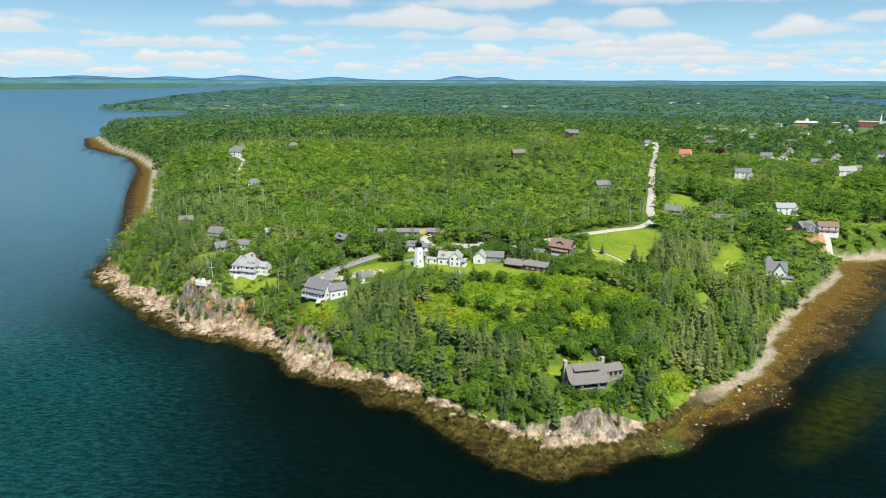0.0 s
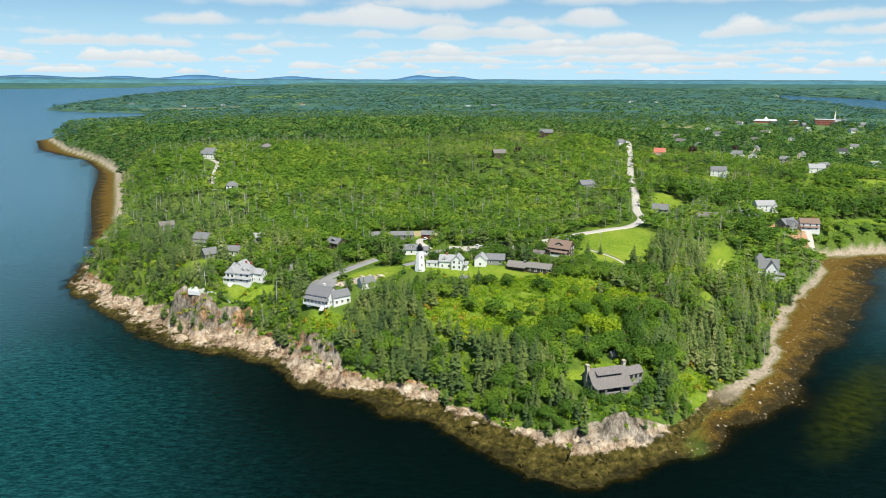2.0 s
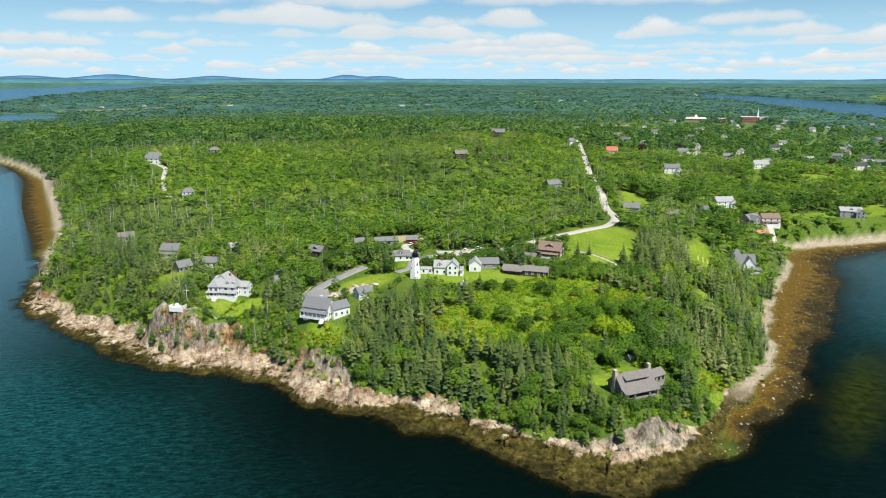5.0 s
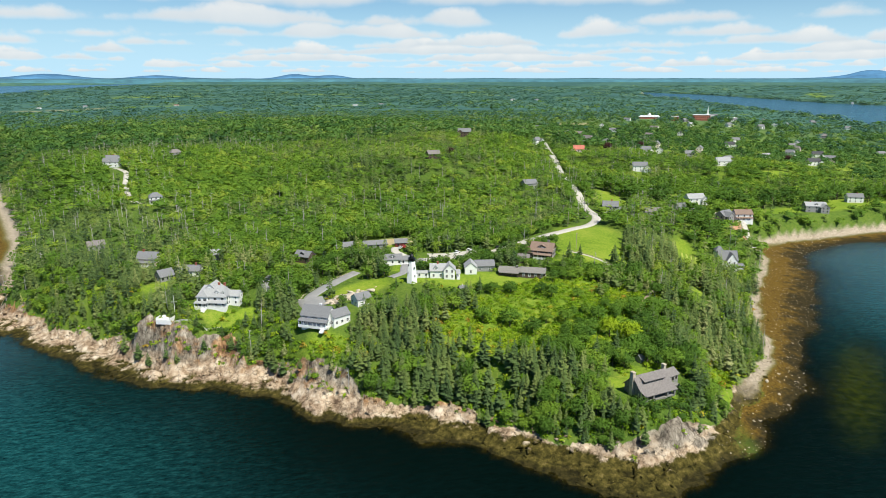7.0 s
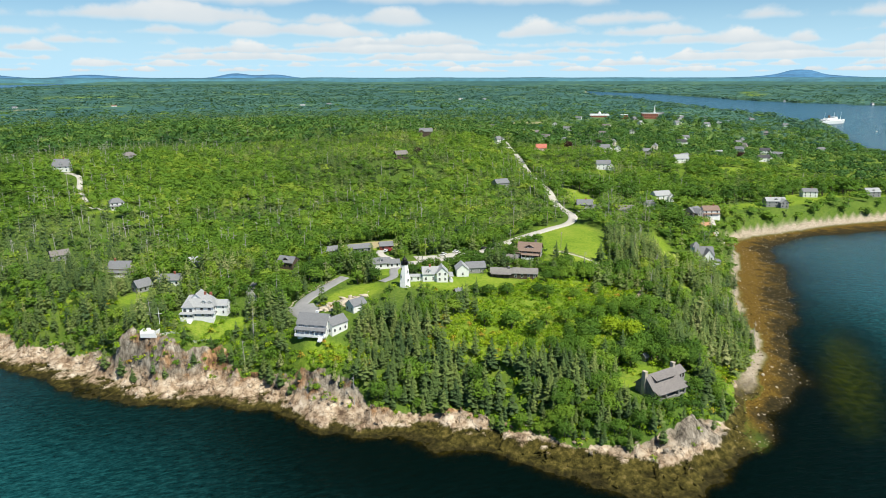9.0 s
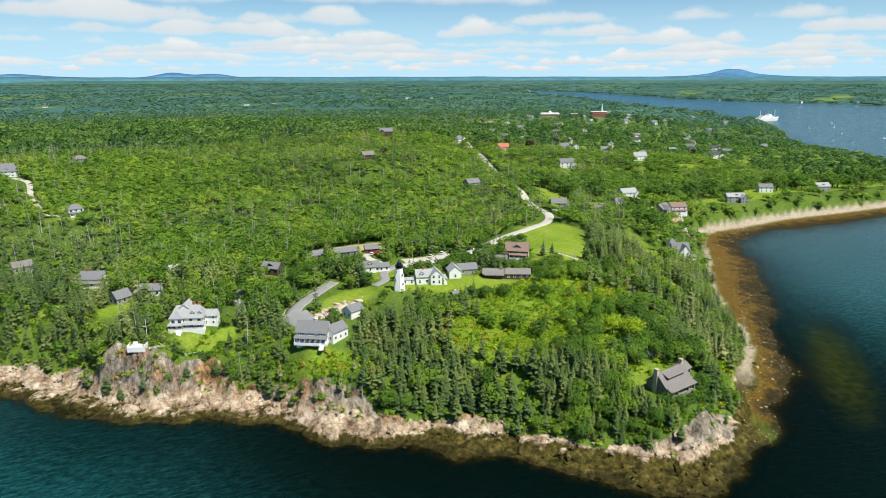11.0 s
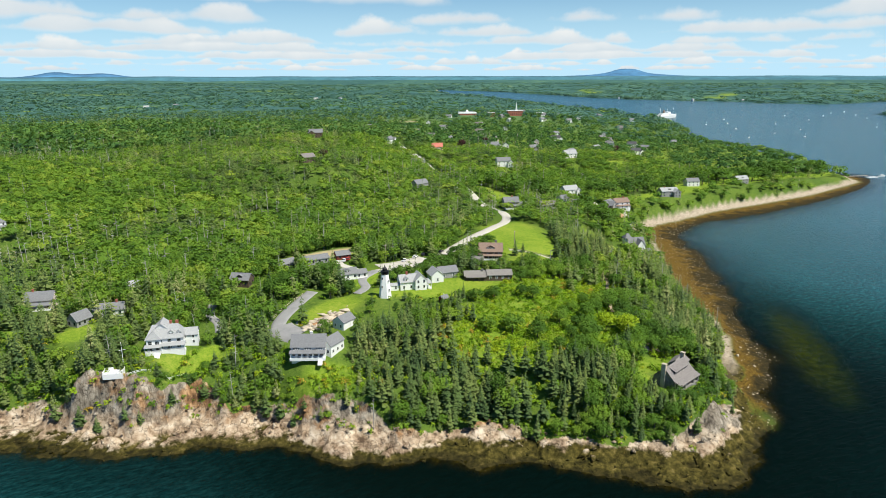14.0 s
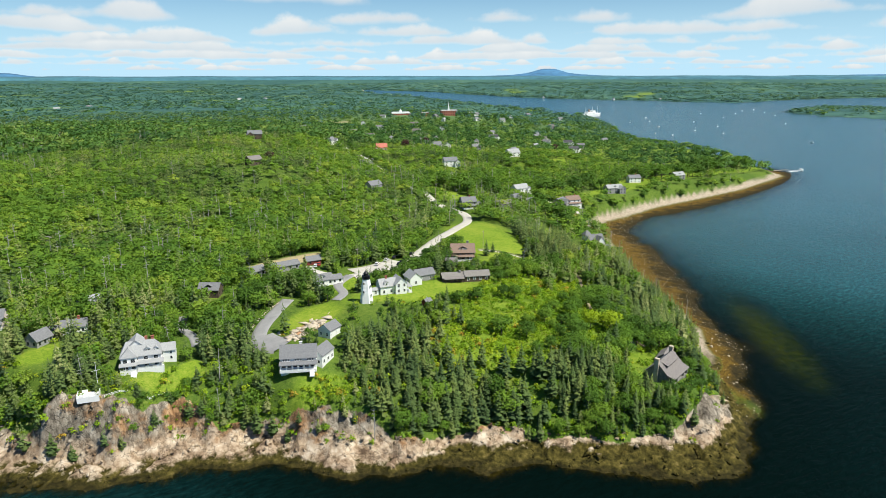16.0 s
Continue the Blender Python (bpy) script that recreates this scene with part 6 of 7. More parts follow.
meadow = blobs(MEADOW, X, Y)
cover = smooth(grainy(X, Y, 22, 2, 33), 0.18, 0.42)
keep = (tree_rng.rand(len(X)) < 0.35 + 0.65 * cover) & (tree_rng.rand(len(X)) > 0.8 * K) & (tree_rng.rand(len(X)) > 0.93 * meadow)
X, Y, H, B, share, u, K = X[keep], Y[keep], H[keep], B[keep], share[keep], u[keep], K[keep]
fir = u < share
grow = np.clip(0.72 + 0.45 * grainy(X, Y, 30, 2, 71), 0.6, 1.25) * (0.72 + 0.28 * smooth(B, 0, 14))
tall = np.where(fir, tree_rng.uniform(7.0, 15.0, len(X)), tree_rng.uniform(6.0, 10.5, len(X))) * grow
spread = np.where(fir, tree_rng.uniform(1.0, 1.6, len(X)), tree_rng.uniform(0.95, 1.5, len(X)))
low = blobs([(-18, 345, 30, 12, -10), (15, 350, 40, 12, -12), (-60, 315, 24, 14, -25), (-108, 350, 34, 12, -12), (60, 236, 18, 11, 10), (90, 395, 40, 14, 40)], X, Y, 0.3)
tall = tall * (1 - 0.5 * low)
S = np.stack([X, Y, H - 0.2, tall, spread], 1)
near = np.hypot(X - 15, Y - 262) + 0.25 * np.abs(X - 15)
for kind, mask, shapes, wood_shapes, mat, cat, label, size in (
        ("spruce_tree", fir, SPRUCE_NEAR, SPRUCE_WOOD, NEEDLES, "spruce", "dark green spruce tree with drooping boughs on the headland", 12.0),
        ("broadleaf_tree", ~fir, BROAD_NEAR, BROAD_WOOD, LEAVES, "tree", "leafy green broadleaf tree on the headland", 8.0)):
    I = np.nonzero(mask)[0]
    I = I[np.argsort(near[I])]
    kinds = [tree_kind(kind, s, size, mat, label, t) for s in shapes for t in (0.2, 0.42, 0.64)]
    for n, i in enumerate(I[:290]):
        f = S[i, 3] / size
        plant_tree(kind, kinds[tree_rng.randint(len(kinds))], S[i, 0], S[i, 1], S[i, 2], tree_rng.uniform(0, 360), (f * S[i, 4], f * S[i, 4], f), label, cat, "trees of the headland")
    sow("spruce_wood" if cat == "spruce" else "broadleaf_wood", wood_shapes, S[I[290:]], mat, "dense wood of " + ("dark green spruces" if cat == "spruce" else "leafy green broadleaf trees") + " on the headland", "woods")

# shrubs in the meadow and along the bank
X, Y, H, K, B, FF_ = grid_spots(2.1, 120, 420, 9, clear=0.66)
m = blobs(MEADOW, X, Y)
edge = (B < 24) * 0.55 + 0.4 * (blobs(LAWNS, X, Y, 0.5) > 0.08)
keep = (tree_rng.rand(len(X)) > np.where(X < 10, 0.4, 0.9) * smooth(K, 0.3, 0.6)) & (tree_rng.rand(len(X)) < np.maximum(m * (0.6 + 0.4 * smooth(grainy(X, Y, 9, 2, 13), 0.3, 0.55)), edge))
S = np.stack([X, Y, H - 0.1, tree_rng.uniform(0.9, 2.8, len(X)), tree_rng.uniform(0.9, 1.6, len(X))], 1)[keep]
sow("shrubs", BUSHES, S, SHRUB, "bright green shrubs and brambles in the rough meadow", "shrubs")

# undergrowth between the trees
LOW = [broadleaf_shape(4, 6, 0.17, 110 + s, False, True) for s in range(4)]
X, Y, H, K, B, FF_ = grid_spots(3.3, 140, 400, 19)
keep = (K < 0.6) & (blobs(MEADOW, X, Y) < 0.5) & (tree_rng.rand(len(X)) > 0.85 * blobs(SPRUCES, X, Y, 0.35))
S = np.stack([X, Y, H - 0.1, tree_rng.uniform(1.2, 3.2, len(X)), tree_rng.uniform(0.9, 1.5, len(X))], 1)[keep]
sow("undergrowth", LOW, S, LEAVES, "leafy undergrowth between the trees", "shrubs")

# woods further inland
X, Y, H, K, B, FF_ = grid_spots(5.9, 430, 880, 2)
u = tree_rng.rand(len(X))
share = spruce_share(X, Y, B)
keep = tree_rng.rand(len(X)) < 0.5 + 0.5 * smooth(grainy(X, Y, 26, 2, 33), 0.2, 0.45)
X, Y, H, share, u = X[keep], Y[keep], H[keep], share[keep], u[keep]
fir = u < share
S = np.stack([X, Y, H - 0.5, np.where(fir, tree_rng.uniform(9, 16, len(X)), tree_rng.uniform(7.0, 10.5, len(X))), np.where(fir, tree_rng.uniform(0.95, 1.4, len(X)), tree_rng.uniform(1.4, 2.0, len(X)))], 1)
sow("spruce_wood", SPRUCE_MID, S[fir], NEEDLES, "spruces scattered through the inland woods", "woods")
sow("broadleaf_wood", BROAD_MID, S[~fir], LEAVES, "leafy green inland woods", "woods")

# far woods
X, Y, H, K, B, FF_ = grid_spots(9.0, 880, 1900, 3)
fir = tree_rng.rand(len(X)) < spruce_share(X, Y, B) * 0.8
town = smooth(X - 0.25 * Y, 60, 200) * smooth(Y, 560, 700)
keep = tree_rng.rand(len(X)) > 0.5 * town
X, Y, H, fir, town = X[keep], Y[keep], H[keep], fir[keep], town[keep]
S = np.stack([X, Y, H - 1.0, (1 - 0.12 * town) * np.where(fir, tree_rng.uniform(11, 18, len(X)), tree_rng.uniform(10, 15, len(X))), np.where(fir, tree_rng.uniform(1.2, 1.6, len(X)), tree_rng.uniform(1.2, 1.7, len(X)))], 1)
sow("spruce_wood", SPRUCE_FAR, S[fir], NEEDLES, "distant spruces in the woods", "woods")
# the farther off, the more crowns take the haze-tinted colour
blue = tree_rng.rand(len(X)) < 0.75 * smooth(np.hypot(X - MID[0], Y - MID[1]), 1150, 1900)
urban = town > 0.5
sow("broadleaf_wood", BROAD_FAR, S[~fir & ~blue & ~urban], HALF_HAZE_WOODS, "distant leafy woods inland", "woods")
sow("broadleaf_wood", BROAD_TOWN, S[~fir & ~blue & urban], HALF_HAZE_WOODS, "tall leafy shade trees round the village houses", "woods")
sow("far_wood", BROAD_FAR, S[~fir & blue], HAZE_WOODS, "distant woods tinted haze blue past the village", "woods")

# woods beyond, drawn as broad clumps
CLUMPS = [broadleaf_shape(5, 5, 0.17, 190 + s, False, True, 0.8) for s in range(5)]
S = []
for cell, r0, r1, wide in ((34, 1880, 3300, 2.1), (60, 3300, 5600, 3.6), (135, 5600, 10500, 7.5)):
    X, Y, H, K, B, FF_ = grid_spots(cell, r0, r1, 4)
    keep = tree_rng.rand(len(X)) < 0.25 + 0.75 * smooth(grainy(X, Y, 400, 3, 44), 0.24, 0.36)
    S.append(np.stack([X, Y, H - 4.0, tree_rng.uniform(11, 18, len(X)), wide * tree_rng.uniform(0.75, 1.25, len(X))], 1)[keep])
S = np.concatenate(S)
# some nearer clumps take the half-tinted colour, the rest the full haze tint
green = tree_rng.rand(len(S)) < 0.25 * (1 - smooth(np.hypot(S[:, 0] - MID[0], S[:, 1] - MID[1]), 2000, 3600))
sow("far_wood", CLUMPS, S[green], HALF_HAZE_WOODS, "far leafy woods beyond the village", "woods")
sow("far_wood", CLUMPS, S[~green], HAZE_WOODS, "far woods tinted haze blue beyond the village", "woods")

# ---- boulders, cars, poles and small things ----


def boulder_shape(seed, n=10):
    """An angular block about one metre across."""
    r = np.random.RandomState(seed)
    bm = bmesh.new()
    for p in r.normal(size=(n, 3)):
        p = p / np.linalg.norm(p) * np.array([0.62, 0.48, 0.40]) * r.uniform(0.8, 1.15)
        bm.verts.new(p)
    res = bmesh.ops.convex_hull(bm, input=bm.verts)
    bmesh.ops.delete(bm, geom=list({g for g in res["geom_interior"] if isinstance(g, bmesh.types.BMVert)}), context="VERTS")
    bmesh.ops.triangulate(bm, faces=bm.faces)
    bmesh.ops.recalc_face_normals(bm, faces=bm.faces)
    bm.verts.index_update()
    V, F = np.array([v.co[:] for v in bm.verts]), np.array([[v.index for v in f.verts] for f in bm.faces])
    bm.free()
    return V, F


STONES = [boulder_shape(s) for s in range(8)]
stone_rng = np.random.RandomState(21)


def stones(name, X, Y, Z, size, material, label, squash=(1.0, 1.0, 1.0)):
    """Many stones joined in one mesh."""
    VV, FF, at = [], [], 0
    for i in range(len(X)):
        V, F = STONES[stone_rng.randint(len(STONES))]
        e = np.array(Euler((stone_rng.uniform(-0.5, 0.5), stone_rng.uniform(-0.5, 0.5), stone_rng.uniform(0, 6.3))).to_matrix())
        VV.append((V * size[i] * np.array(squash) * stone_rng.uniform(0.75, 1.3, 3)) @ e.T + (X[i], Y[i], Z[i]))
        FF.append(F + at)
        at += len(V)
    return tagged(new(name, mesh_from(name, np.concatenate(VV), np.concatenate(FF), material)), label, "rocks", kind="stuff")


n = 26000
X, Y = stone_rng.uniform(-250, 260, n), stone_rng.uniform(195, 470, n)
H, K, B, T, _ = terrain(X, Y)
west = 1 - smooth(X - 0.25 * (Y - 220), 20, 80)
band = (T > -1.5) & (B < 5) & (Y < 460)
want = np.where(west > 0.5, 0.75, 0.35 * smooth(B, -16, -2) + 0.16)
k = band & (stone_rng.rand(n) < want)
X, Y, H, B, west = X[k], Y[k], H[k], B[k], west[k]
size = np.exp(stone_rng.normal(0.0, 0.5, len(X))) * (0.45 + 0.5 * west) * (0.7 + 0.5 * smooth(B, -12, 0))
order = np.argsort(-size + 0.01 * np.hypot(X - 20, Y - 230))
MESHES = [mesh_from("boulder", V, F, ROCK) for V, F in STONES]
for i in order[:260]:
    ob = new("boulder", MESHES[stone_rng.randint(len(MESHES))])
    ob.matrix_basis = pose(X[i], Y[i], H[i] + 0.10 * size[i], stone_rng.uniform(-25, 25), stone_rng.uniform(-25, 25), stone_rng.uniform(0, 360))
    ob.scale = tuple(size[i] * stone_rng.uniform(0.8, 1.35, 3))
    tagged(ob, "angular granite boulder on the rocky shore", "boulder", "shore boulders")
rest = order[260:]
stones("shore_rocks", X[rest], Y[rest], H[rest] + 0.08 * size[rest], size[rest], ROCK, "loose granite rocks and weedy stones along the shore")

n = 11000
X, Y = stone_rng.uniform(70, 380, n), stone_rng.uniform(215, 500, n)
H, K, B, T, _ = terrain(X, Y)
k = (T > -3) & (B < -1)
stones("flat_stones", X[k], Y[k], H[k] + 0.03, np.exp(stone_rng.normal(-0.85, 0.5, k.sum())), PALE_STONE, "pale stones strewn over the weedy tidal flat", (1, 1, 0.7))

# pale blasted ledge by the drive
n = 110
X = stone_rng.normal(-46, 5, n)
Y = 357 + 0.35 * (X + 46) + stone_rng.normal(0, 2.2, n)
H = terrain(X, Y)[0]
stones("ledge_rocks", X, Y, H + 0.2, np.exp(stone_rng.normal(0.75, 0.45, n)), PALE_STONE, "pale blasted granite ledge beside the drive", (1.2, 1.0, 0.7))
L = [(-43, 391), (-51, 386), (-61, 378), (-68, 369), (-72, 360), (-72, 352)]
X, Y = np.concatenate([np.linspace(a[0], b[0], 9)[:-1] for a, b in zip(L, L[1:])]), np.concatenate([np.linspace(a[1], b[1], 9)[:-1] for a, b in zip(L, L[1:])])
for x, y in zip(X, Y):
    ob = new("edge_stone", MESHES[stone_rng.randint(len(MESHES))].copy())
    ob.data.materials.clear()
    ob.data.materials.append(PALE_STONE)
    ob.matrix_basis = pose(x, y, ground_at(x, y) + 0.2, 0, 0, stone_rng.uniform(0, 360))
    ob.scale = (1.3, 1.0, 0.9)
    tagged(ob, "pale granite edging stone along the driveway", "stone", "drive edging stones")


def car_kind(paint, label):
    t = new("car")
    tagged(t, label, "car", "parked cars")
    body = [(-2.25, 0.35), (-2.25, 0.8), (-2.1, 0.95), (-1.2, 1.0), (1.25, 0.98), (2.1, 0.85), (2.25, 0.6), (2.2, 0.35)]
    part("body", prism(body, -0.88, 0.88), paint, t)
    part("cabin", prism([(-1.9, 0.95), (-1.5, 1.48), (0.35, 1.5), (1.15, 0.97)], -0.76, 0.76), GLASS, t)
    part("roof", prism([(-1.5, 1.46), (-1.4, 1.55), (0.25, 1.56), (0.4, 1.48)], -0.74, 0.74), paint, t)
    for x in (-1.4, 1.4):
        for y in (-0.8, 0.8):
            w = part("wheel", lathe([(0.33, -0.11), (0.36, -0.06), (0.36, 0.06), (0.33, 0.11)], 12), RUBBER, t)
            w.matrix_local = pose(x, y, 0.36, 90, 0, 0)
    return t


CARS = [(CAR_WHITE, "white car parked on the gravel", [(24, 408, 40), (33, 412, 35), (-8, 419, 60)]), (CAR_DARK, "dark car parked on the gravel", [(40, 414, 35), (34, 401, 35), (38, 404, 35), (43, 407, 35), (-86, 396, 80), (52, 414, 35)]),
        (CAR_RED, "red pickup parked in a yard", [(-5, 421, 70)])]
for paint, label, spots in CARS:
    first = None
    for x, y, a in spots:
        m = pose(x, y, ground_at(x, y) + 0.35, 0, 0, a)
        if first is None:
            first = car_kind(paint, label)
            first.matrix_basis = m
        else:
            copy_thing(first, m)


def pole_kind():
    t = new("utility_pole")
    tagged(t, "weathered wooden utility pole with a crossarm", "utility pole", "utility poles")
    part("shaft", lathe([(0.17, -1), (0.11, 10.5)], 8), POLE_WOOD, t)
    part("crossarm", boxes((-1.1, -0.06, 9.6, 1.1, 0.06, 9.75)), POLE_WOOD, t)
    for x in (-0.95, -0.35, 0.35, 0.95):
        part("insulator", lathe([(0.05, 9.75), (0.06, 9.85), (0.02, 9.95)], 6), TRIM, t, shift=(x, 0, 0))
    return t


first = None
for x, y, a in [(14, 412, 20), (52, 424, 60), (84, 441, 60), (120, 462, 55), (149, 490, 80), (99, 404, 30), (173, 545, 80), (190, 600, 80), (208, 660, 80), (-48, 391, 0)]:
    m = pose(x, y, ground_at(x, y), 0, 0, a)
    if first is None:
        first = pole_kind()
        first.matrix_basis = m
    else:
        copy_thing(first, m)


def lookout():
    t = thing("lookout", -132.5, 357.5, -20, "white railed lookout platform on the cliff top", "platform")
    part("deck", boxes((-3.6, -2.2, -1.6, 3.6, 2.2, 0.5)), TRIM, t)
    part("rail", boxes((-3.6, -2.2, 1.3, 3.6, -2.05, 1.45), (-3.6, -2.2, 0.5, -3.45, 2.2, 1.45), (3.45, -2.2, 0.5, 3.6, 2.2, 1.45)), TRIM, t)
    for i in range(8):
        part("post", boxes((-0.08, -0.08, 0.5, 0.08, 0.08, 1.45)), TRIM, t, shift=(-3.5 + i, -2.1, 0))
    part("bench", boxes((-2.2, 1.0, 0.5, -0.4, 1.7, 1.0), (-2.2, 1.6, 1.0, -0.4, 1.75, 1.7)), TRIM, t)
    return t


def flagpole():
    t = thing("flagpole", -128.5, 361, 0, "slim white flagpole on the cliff top", "flagpole")
    part("mast", lathe([(0.14, -0.5), (0.06, 9.5)], 8), TRIM, t)
    part("yard", boxes((-1.4, -0.05, 6.4, 1.4, 0.05, 6.5)), TRIM, t)
    part("finial", lathe([(0.02, 9.45), (0.12, 9.6), (0.02, 9.75)], 8), TRIM, t)
    return t


def fence(pts, label, mat, high=1.0, gap=2.2):
    t = new("fence")
    tagged(t, label, "fence")
    for (ax, ay), (bx, by) in zip(pts, pts[1:]):
        n = max(1, int(math.hypot(bx - ax, by - ay) / gap))
        for i in range(n):
            p, q = (ax + (bx - ax) * i / n, ay + (by - ay) * i / n), (ax + (bx - ax) * (i + 1) / n, ay + (by - ay) * (i + 1) / n)
            za, zb = ground_at(*p), ground_at(*q)
            part("post", boxes((-0.07, -0.07, -0.5, 0.07, 0.07, high)), mat, t, shift=(*p, za))
            v = Vector((q[0] - p[0], q[1] - p[1], zb - za))
            for z in (0.35, 0.8):
                r = part("slat", boxes((0, -0.03, -0.08, v.length, 0.03, 0.08)), mat, t)
                r.matrix_local = Matrix.Translation((*p, za + z * high)) @ v.to_track_quat("X", "Z").to_matrix().to_4x4()
    return t


lookout(), flagpole()
fence([(-128, 355), (-121, 351.5), (-114, 351), (-108, 353)], "white rail fence along the cliff garden", TRIM, 1.1)
fence([(92, 401), (104, 385), (112, 372), (126, 366)], "weathered post and rail fence across the field", POLE_WOOD, 1.2, 3.0)


MOWN = plain("pale_mown_grass", (0.24, 0.30, 0.045), (0.36, 0.40, 0.075), 0.95, scale=0.5, fine=3, relief=0.2)
for bx, by, n_ in ((174, 402, 5), (155, 366, 5)):
    for i in range(n_):
        x, y = bx + 2.9 * i * 0.8, by - 2.9 * i * 0.6
        ribbon("lawn_strip", [(x, y), (x + 5, y + 9), (x + 11, y + 19)], 1.3, MOWN, "pale strip of freshly mown lawn", 0.09, 2.0)


def dead_tree(seed):
    r = random.Random(seed)
    bm = lathe([(0.16, -0.5), (0.10, 6), (0.03, 10)], 5)
    for k in range(11):
        z, a, l = r.uniform(3, 9.3), r.uniform(0, 6.28), r.uniform(0.7, 1.9)
        d, s = Vector((math.cos(a), math.sin(a), r.uniform(-0.1, 0.5))), Vector((-math.sin(a), math.cos(a), 0)) * 0.05
        p = Vector((0, 0, z))
        vs = [bm.verts.new(q) for q in (p + s, p - s, p + d * l, p + Vector((0, 0, 0.1)))]
        bm.faces.new((vs[0], vs[1], vs[2])), bm.faces.new((vs[0], vs[2], vs[3])), bm.faces.new((vs[1], vs[3], vs[2]))
    return bm


snags = []
for s in range(4):
    me = bpy.data.meshes.new("dead_tree")
    b_ = dead_tree(s)
    b_.to_mesh(me)
    b_.free()
    me.materials.append(DEADWOOD)
    snags.append(me)
X, Y, H, K, B, _ = grid_spots(14, 150, 950, 77)
pick = stone_rng.rand(len(X)) < 0.9 * smooth(grainy(X, Y, 90, 2, 15), 0.45, 0.7)
for x, y, h in list(zip(X[pick], Y[pick], H[pick]))[::2][:140]:
    ob = new("dead_tree", snags[stone_rng.randint(4)])
    f = stone_rng.uniform(0.9, 1.5)
    ob.matrix_basis = pose(x, y, h, stone_rng.uniform(-4, 4), stone_rng.uniform(-4, 4), stone_rng.uniform(0, 360))
    ob.scale = (f, f, f)
    tagged(ob, "bare grey dead spruce standing in the woods", "dead tree", "dead trees")



def snag_shape(seed):
    """A bare dead spire one metre tall: thin trunk and short broken boughs."""
    r = np.random.RandomState(seed)
    V, F = [], []
    for a in (0.0, 2.1, 4.2):
        V += [(0.016 * math.cos(a), 0.016 * math.sin(a), -0.05), (0.016 * math.cos(a + 2.1), 0.016 * math.sin(a + 2.1), -0.05), (0, 0, 1.0)]
    for _ in range(9):
        a, z, l = r.uniform(0, 6.28), r.uniform(0.35, 0.95), r.uniform(0.05, 0.14)
        V += [(0, 0, z), (0, 0, z + 0.022), (l * math.cos(a), l * math.sin(a), z + r.uniform(-0.03, 0.06))]
    F = np.arange(len(V)).reshape(-1, 3)
    return rounded(np.array(V, float), F, np.ones(len(F), bool), 0.5, 0.0, 0.0)


X, Y, H, K, B, _ = grid_spots(10, 420, 1100, 78)
pick = stone_rng.rand(len(X)) < 0.03 + 0.34 * smooth(grainy(X, Y, 110, 2, 15), 0.5, 0.75)
sow("dead_wood", [snag_shape(s) for s in range(5)], np.stack([X, Y, H, stone_rng.uniform(10, 16, len(X)), stone_rng.uniform(1.0, 1.6, len(X))], 1)[pick], DEADWOOD, "grey dead spruces standing in the inland woods", "dead trees")

for x, y, h in [(330, 806, 13), (98, 700, 11), (420, 880, 12), (560, 760, 12)]:
    ms = tree_kind("broadleaf_tree", BROAD_NEAR[1], h, COPPER, "", 0.5)
    plant_tree("broadleaf_tree", ms, x, y, ground_at(x, y), 40, (1.2, 1.2, 1.0), "dark purple copper beech among green trees", "tree", "copper beeches")


def single(kind, shapes, x, y, h, wide, mat, label, cat, tint=0.5):
    ms = tree_kind(kind, shapes[int(x + y) % len(shapes)], h, mat, label, tint)
    return plant_tree(kind, ms, x, y, ground_at(x, y) - 0.2, (x * 37) % 360, (wide, wide, 1.0), label, cat, "")


for x, y, h, w in [(-146, 358, 9, 1.5), (-141, 352, 7, 1.6), (-115, 344, 6, 1.6), (-103, 343, 8, 1.5), (-99, 340, 7, 1.6), (-90, 336, 9, 1.5), (-87, 331, 8, 1.5), (-77, 316, 6, 1.6), (-58, 300, 5, 1.7), (-40, 288, 8, 1.5), (-36, 284, 9, 1.4), (-118, 350, 6, 1.5), (-107, 350, 5, 1.6), (-96, 352, 8, 1.6), (-92, 348, 7, 1.4), (-73, 314, 5, 1.6), (-50, 314, 6, 1.5), (-46, 319, 7, 1.5), (-80, 321, 9, 1.5), (-84, 326, 11, 1.5), (76, 242, 9, 1.9), (82, 247, 12, 1.5), (70, 238, 7, 1.9), (85, 252, 12, 1.5), (88, 258, 11, 1.5), (79, 238, 8, 1.7), (38, 236, 8, 1.5), (33, 240, 10, 1.4), (27, 244, 9, 1.4), (44, 234, 6, 1.5), (87, 388, 10, 1.4), (96, 392, 7, 1.4), (112, 380, 13, 1.5), (128, 372, 15, 1.4), (136, 384, 14, 1.4), (144, 396, 13, 1.4)]:
    single("spruce_tree", SPRUCE_NEAR, x, y, h, w, NEEDLES, "broad bluish spruce tree standing clear of the wood", "spruce", 0.35)
for x, y, h in [(52, 235, 4.5), (58, 236, 4.0), (64, 237, 5.0), (47, 238, 5.0), (72, 246, 5.5), (61, 232, 3.5)]:
    single("bush", BUSHES_NEAR, x, y, h, 1.3, LEAVES, "dark green rounded bush below the stone cottage", "bush", 0.15)
for x, y, h in [(68, 284, 12), (62, 290, 10)]:
    single("broadleaf_tree", BROAD_NEAR, x, y, h, 1.15, SHRUB, "bright lime-green broadleaf tree near the cottage", "tree", 0.75)
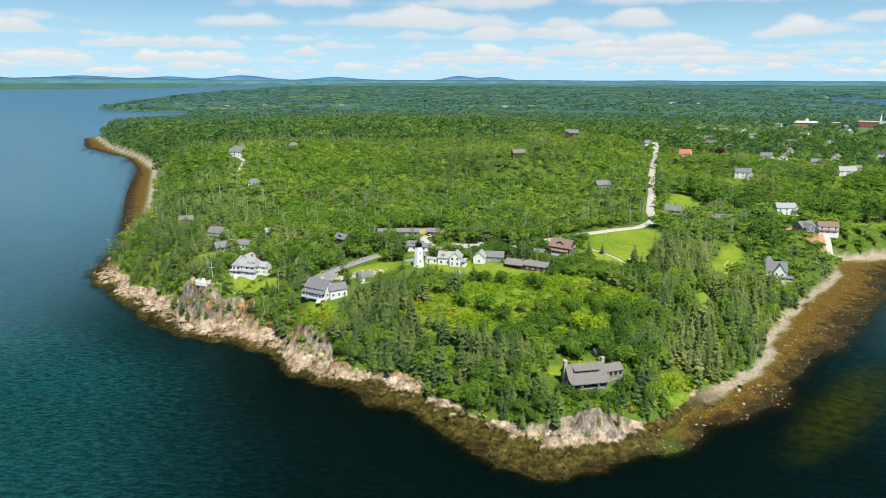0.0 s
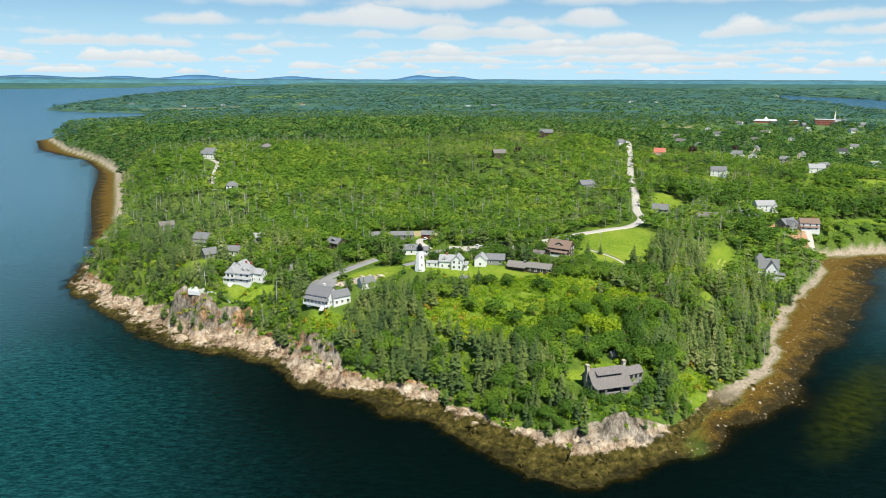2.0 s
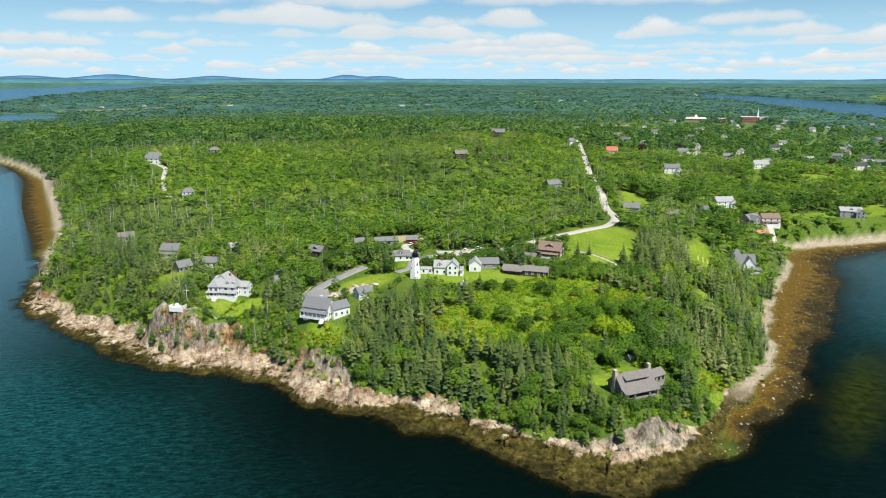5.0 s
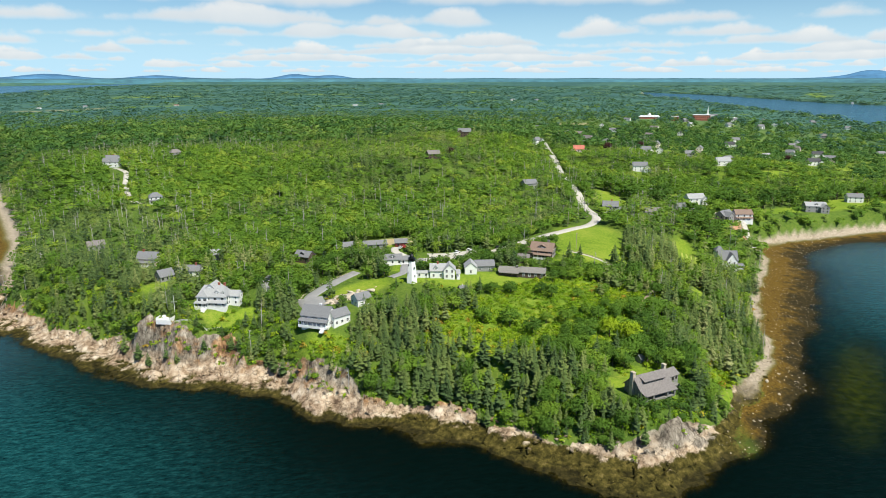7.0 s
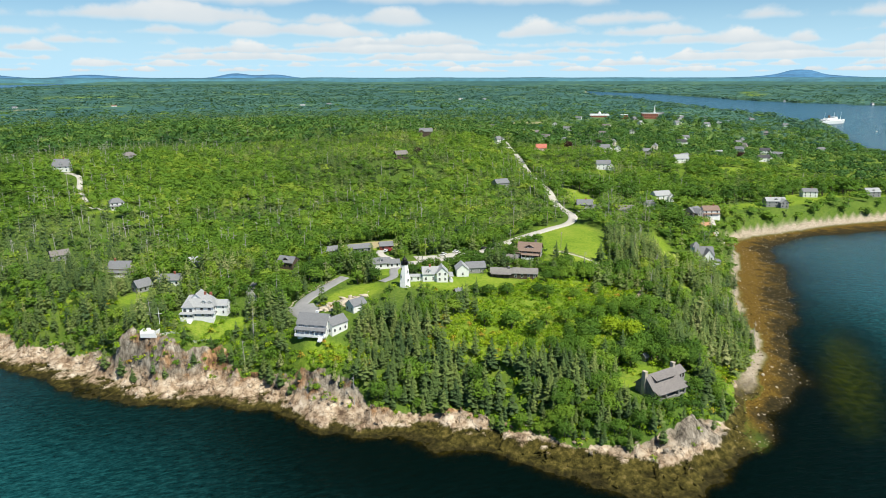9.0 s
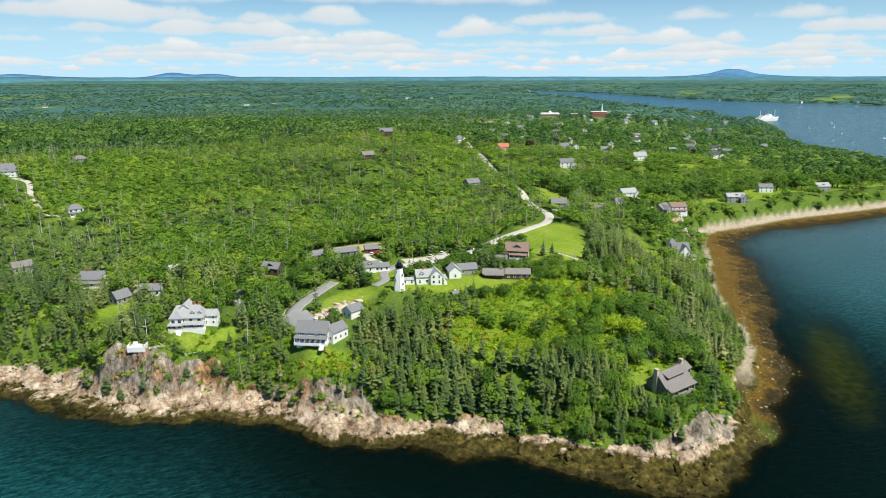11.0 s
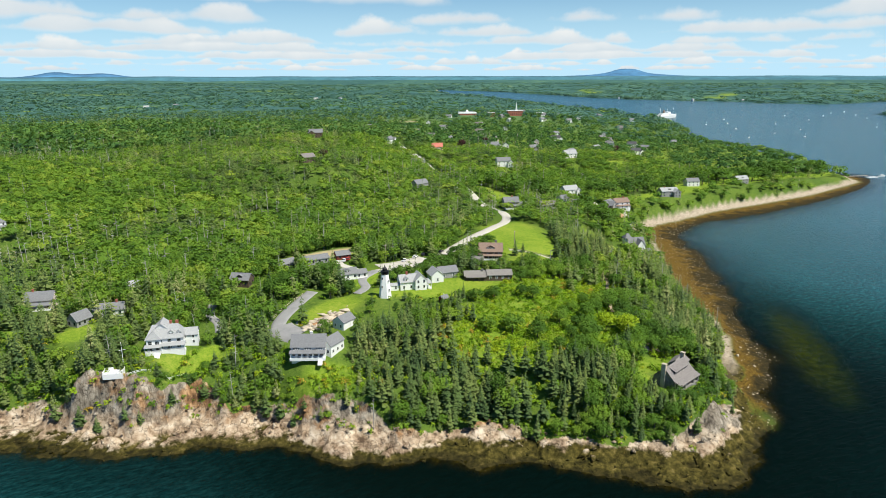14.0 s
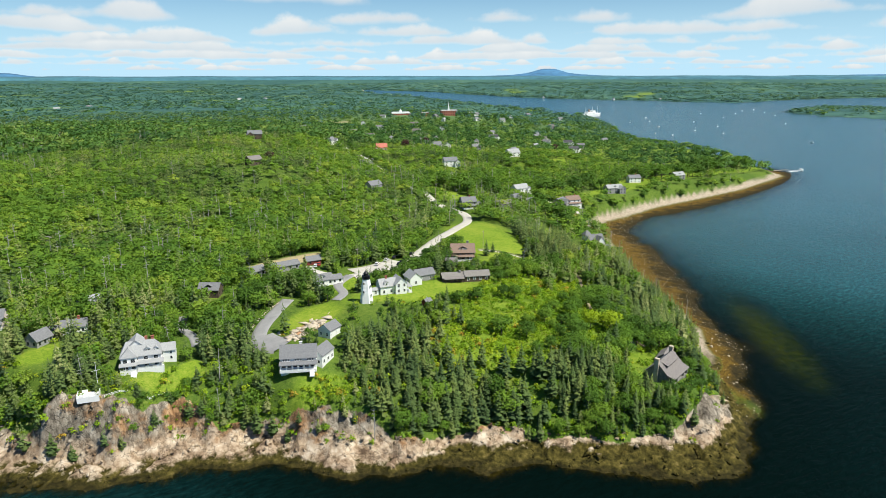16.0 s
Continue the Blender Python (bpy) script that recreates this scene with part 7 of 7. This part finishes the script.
for x, y, h in [(108, 352, 11), (114, 360, 12), (104, 362, 10), (-48, 398, 12), (-40, 402, 12), (-56, 396, 11), (-28, 398, 12), (-30, 388, 9), (60, 392, 9), (52, 388, 8)]:
    single("broadleaf_tree", BROAD_NEAR, x, y, h, 1.2, LEAVES, "large dark green broadleaf tree beside the clearing", "tree", 0.2)


def tall_hedge(x, y, turn, L, W, h):
    """A clipped hedge: sprays of leaves over a long rounded body."""
    t = thing("hedge", x, y, turn, "tall clipped green hedge beside the drive", "hedge")
    r = np.random.RandomState(4)
    core = boxes((-L / 2, -W / 2 + 0.3, -0.5, L / 2, W / 2 - 0.3, h - 0.4))
    part("core", core, LEAVES, t)
    V, F = [], []
    for i in range(1500):
        f = r.randint(4)
        u = r.uniform(-L / 2, L / 2)
        p, n = ((u, -W / 2, r.uniform(0, h)), (0, -1, 0.3)) if f == 0 else ((u, W / 2, r.uniform(0, h)), (0, 1, 0.3)) if f == 1 else ((u, r.uniform(-W / 2, W / 2), h), (0, 0, 1)) if f == 2 else ((math.copysign(L / 2, u), r.uniform(-W / 2, W / 2), r.uniform(0, h)), (math.copysign(1, u), 0, 0.3))
        n = np.array(n) + 0.4 * r.normal(size=3)
        n /= np.linalg.norm(n)
        a = np.cross(n, r.normal(size=3))
        a /= np.linalg.norm(a)
        b = np.cross(n, a)
        p = np.array(p) + 0.18 * r.normal(size=3)
        k = len(V)
        V += [p + 0.5 * a, p - 0.25 * a + 0.4 * b, p - 0.25 * a - 0.4 * b]
        F.append((k, k + 1, k + 2))
    ob = new("leaves", mesh_from("leaves", np.array(V), np.array(F), LEAVES, {"tint": np.full(len(V), 0.35)}))
    ob.parent = t


r_ = np.random.RandomState(8)
for x, y, a, b, n_ in ((330, 548, 70, 12, 16), (250, 560, 24, 40, 12), (480, 556, 110, 16, 34), (650, 572, 90, 18, 30), (225, 470, 12, 24, 8)):
    for _ in range(n_):
        px_, py_ = x + r_.uniform(-a, a), y + r_.uniform(-b, b)
        if all((px_ - q[0]) ** 2 + (py_ - q[1]) ** 2 > (q[2] + 3) ** 2 for q in PLOTS):
            single("broadleaf_tree", BROAD_WOOD, px_, py_, r_.uniform(11, 18), r_.uniform(1.1, 1.5), LEAVES, "large dark green shade tree on a shore lawn", "tree", r_.uniform(0.05, 0.3))
tall_hedge(268, 519, 12, 26, 4.5, 5.0)
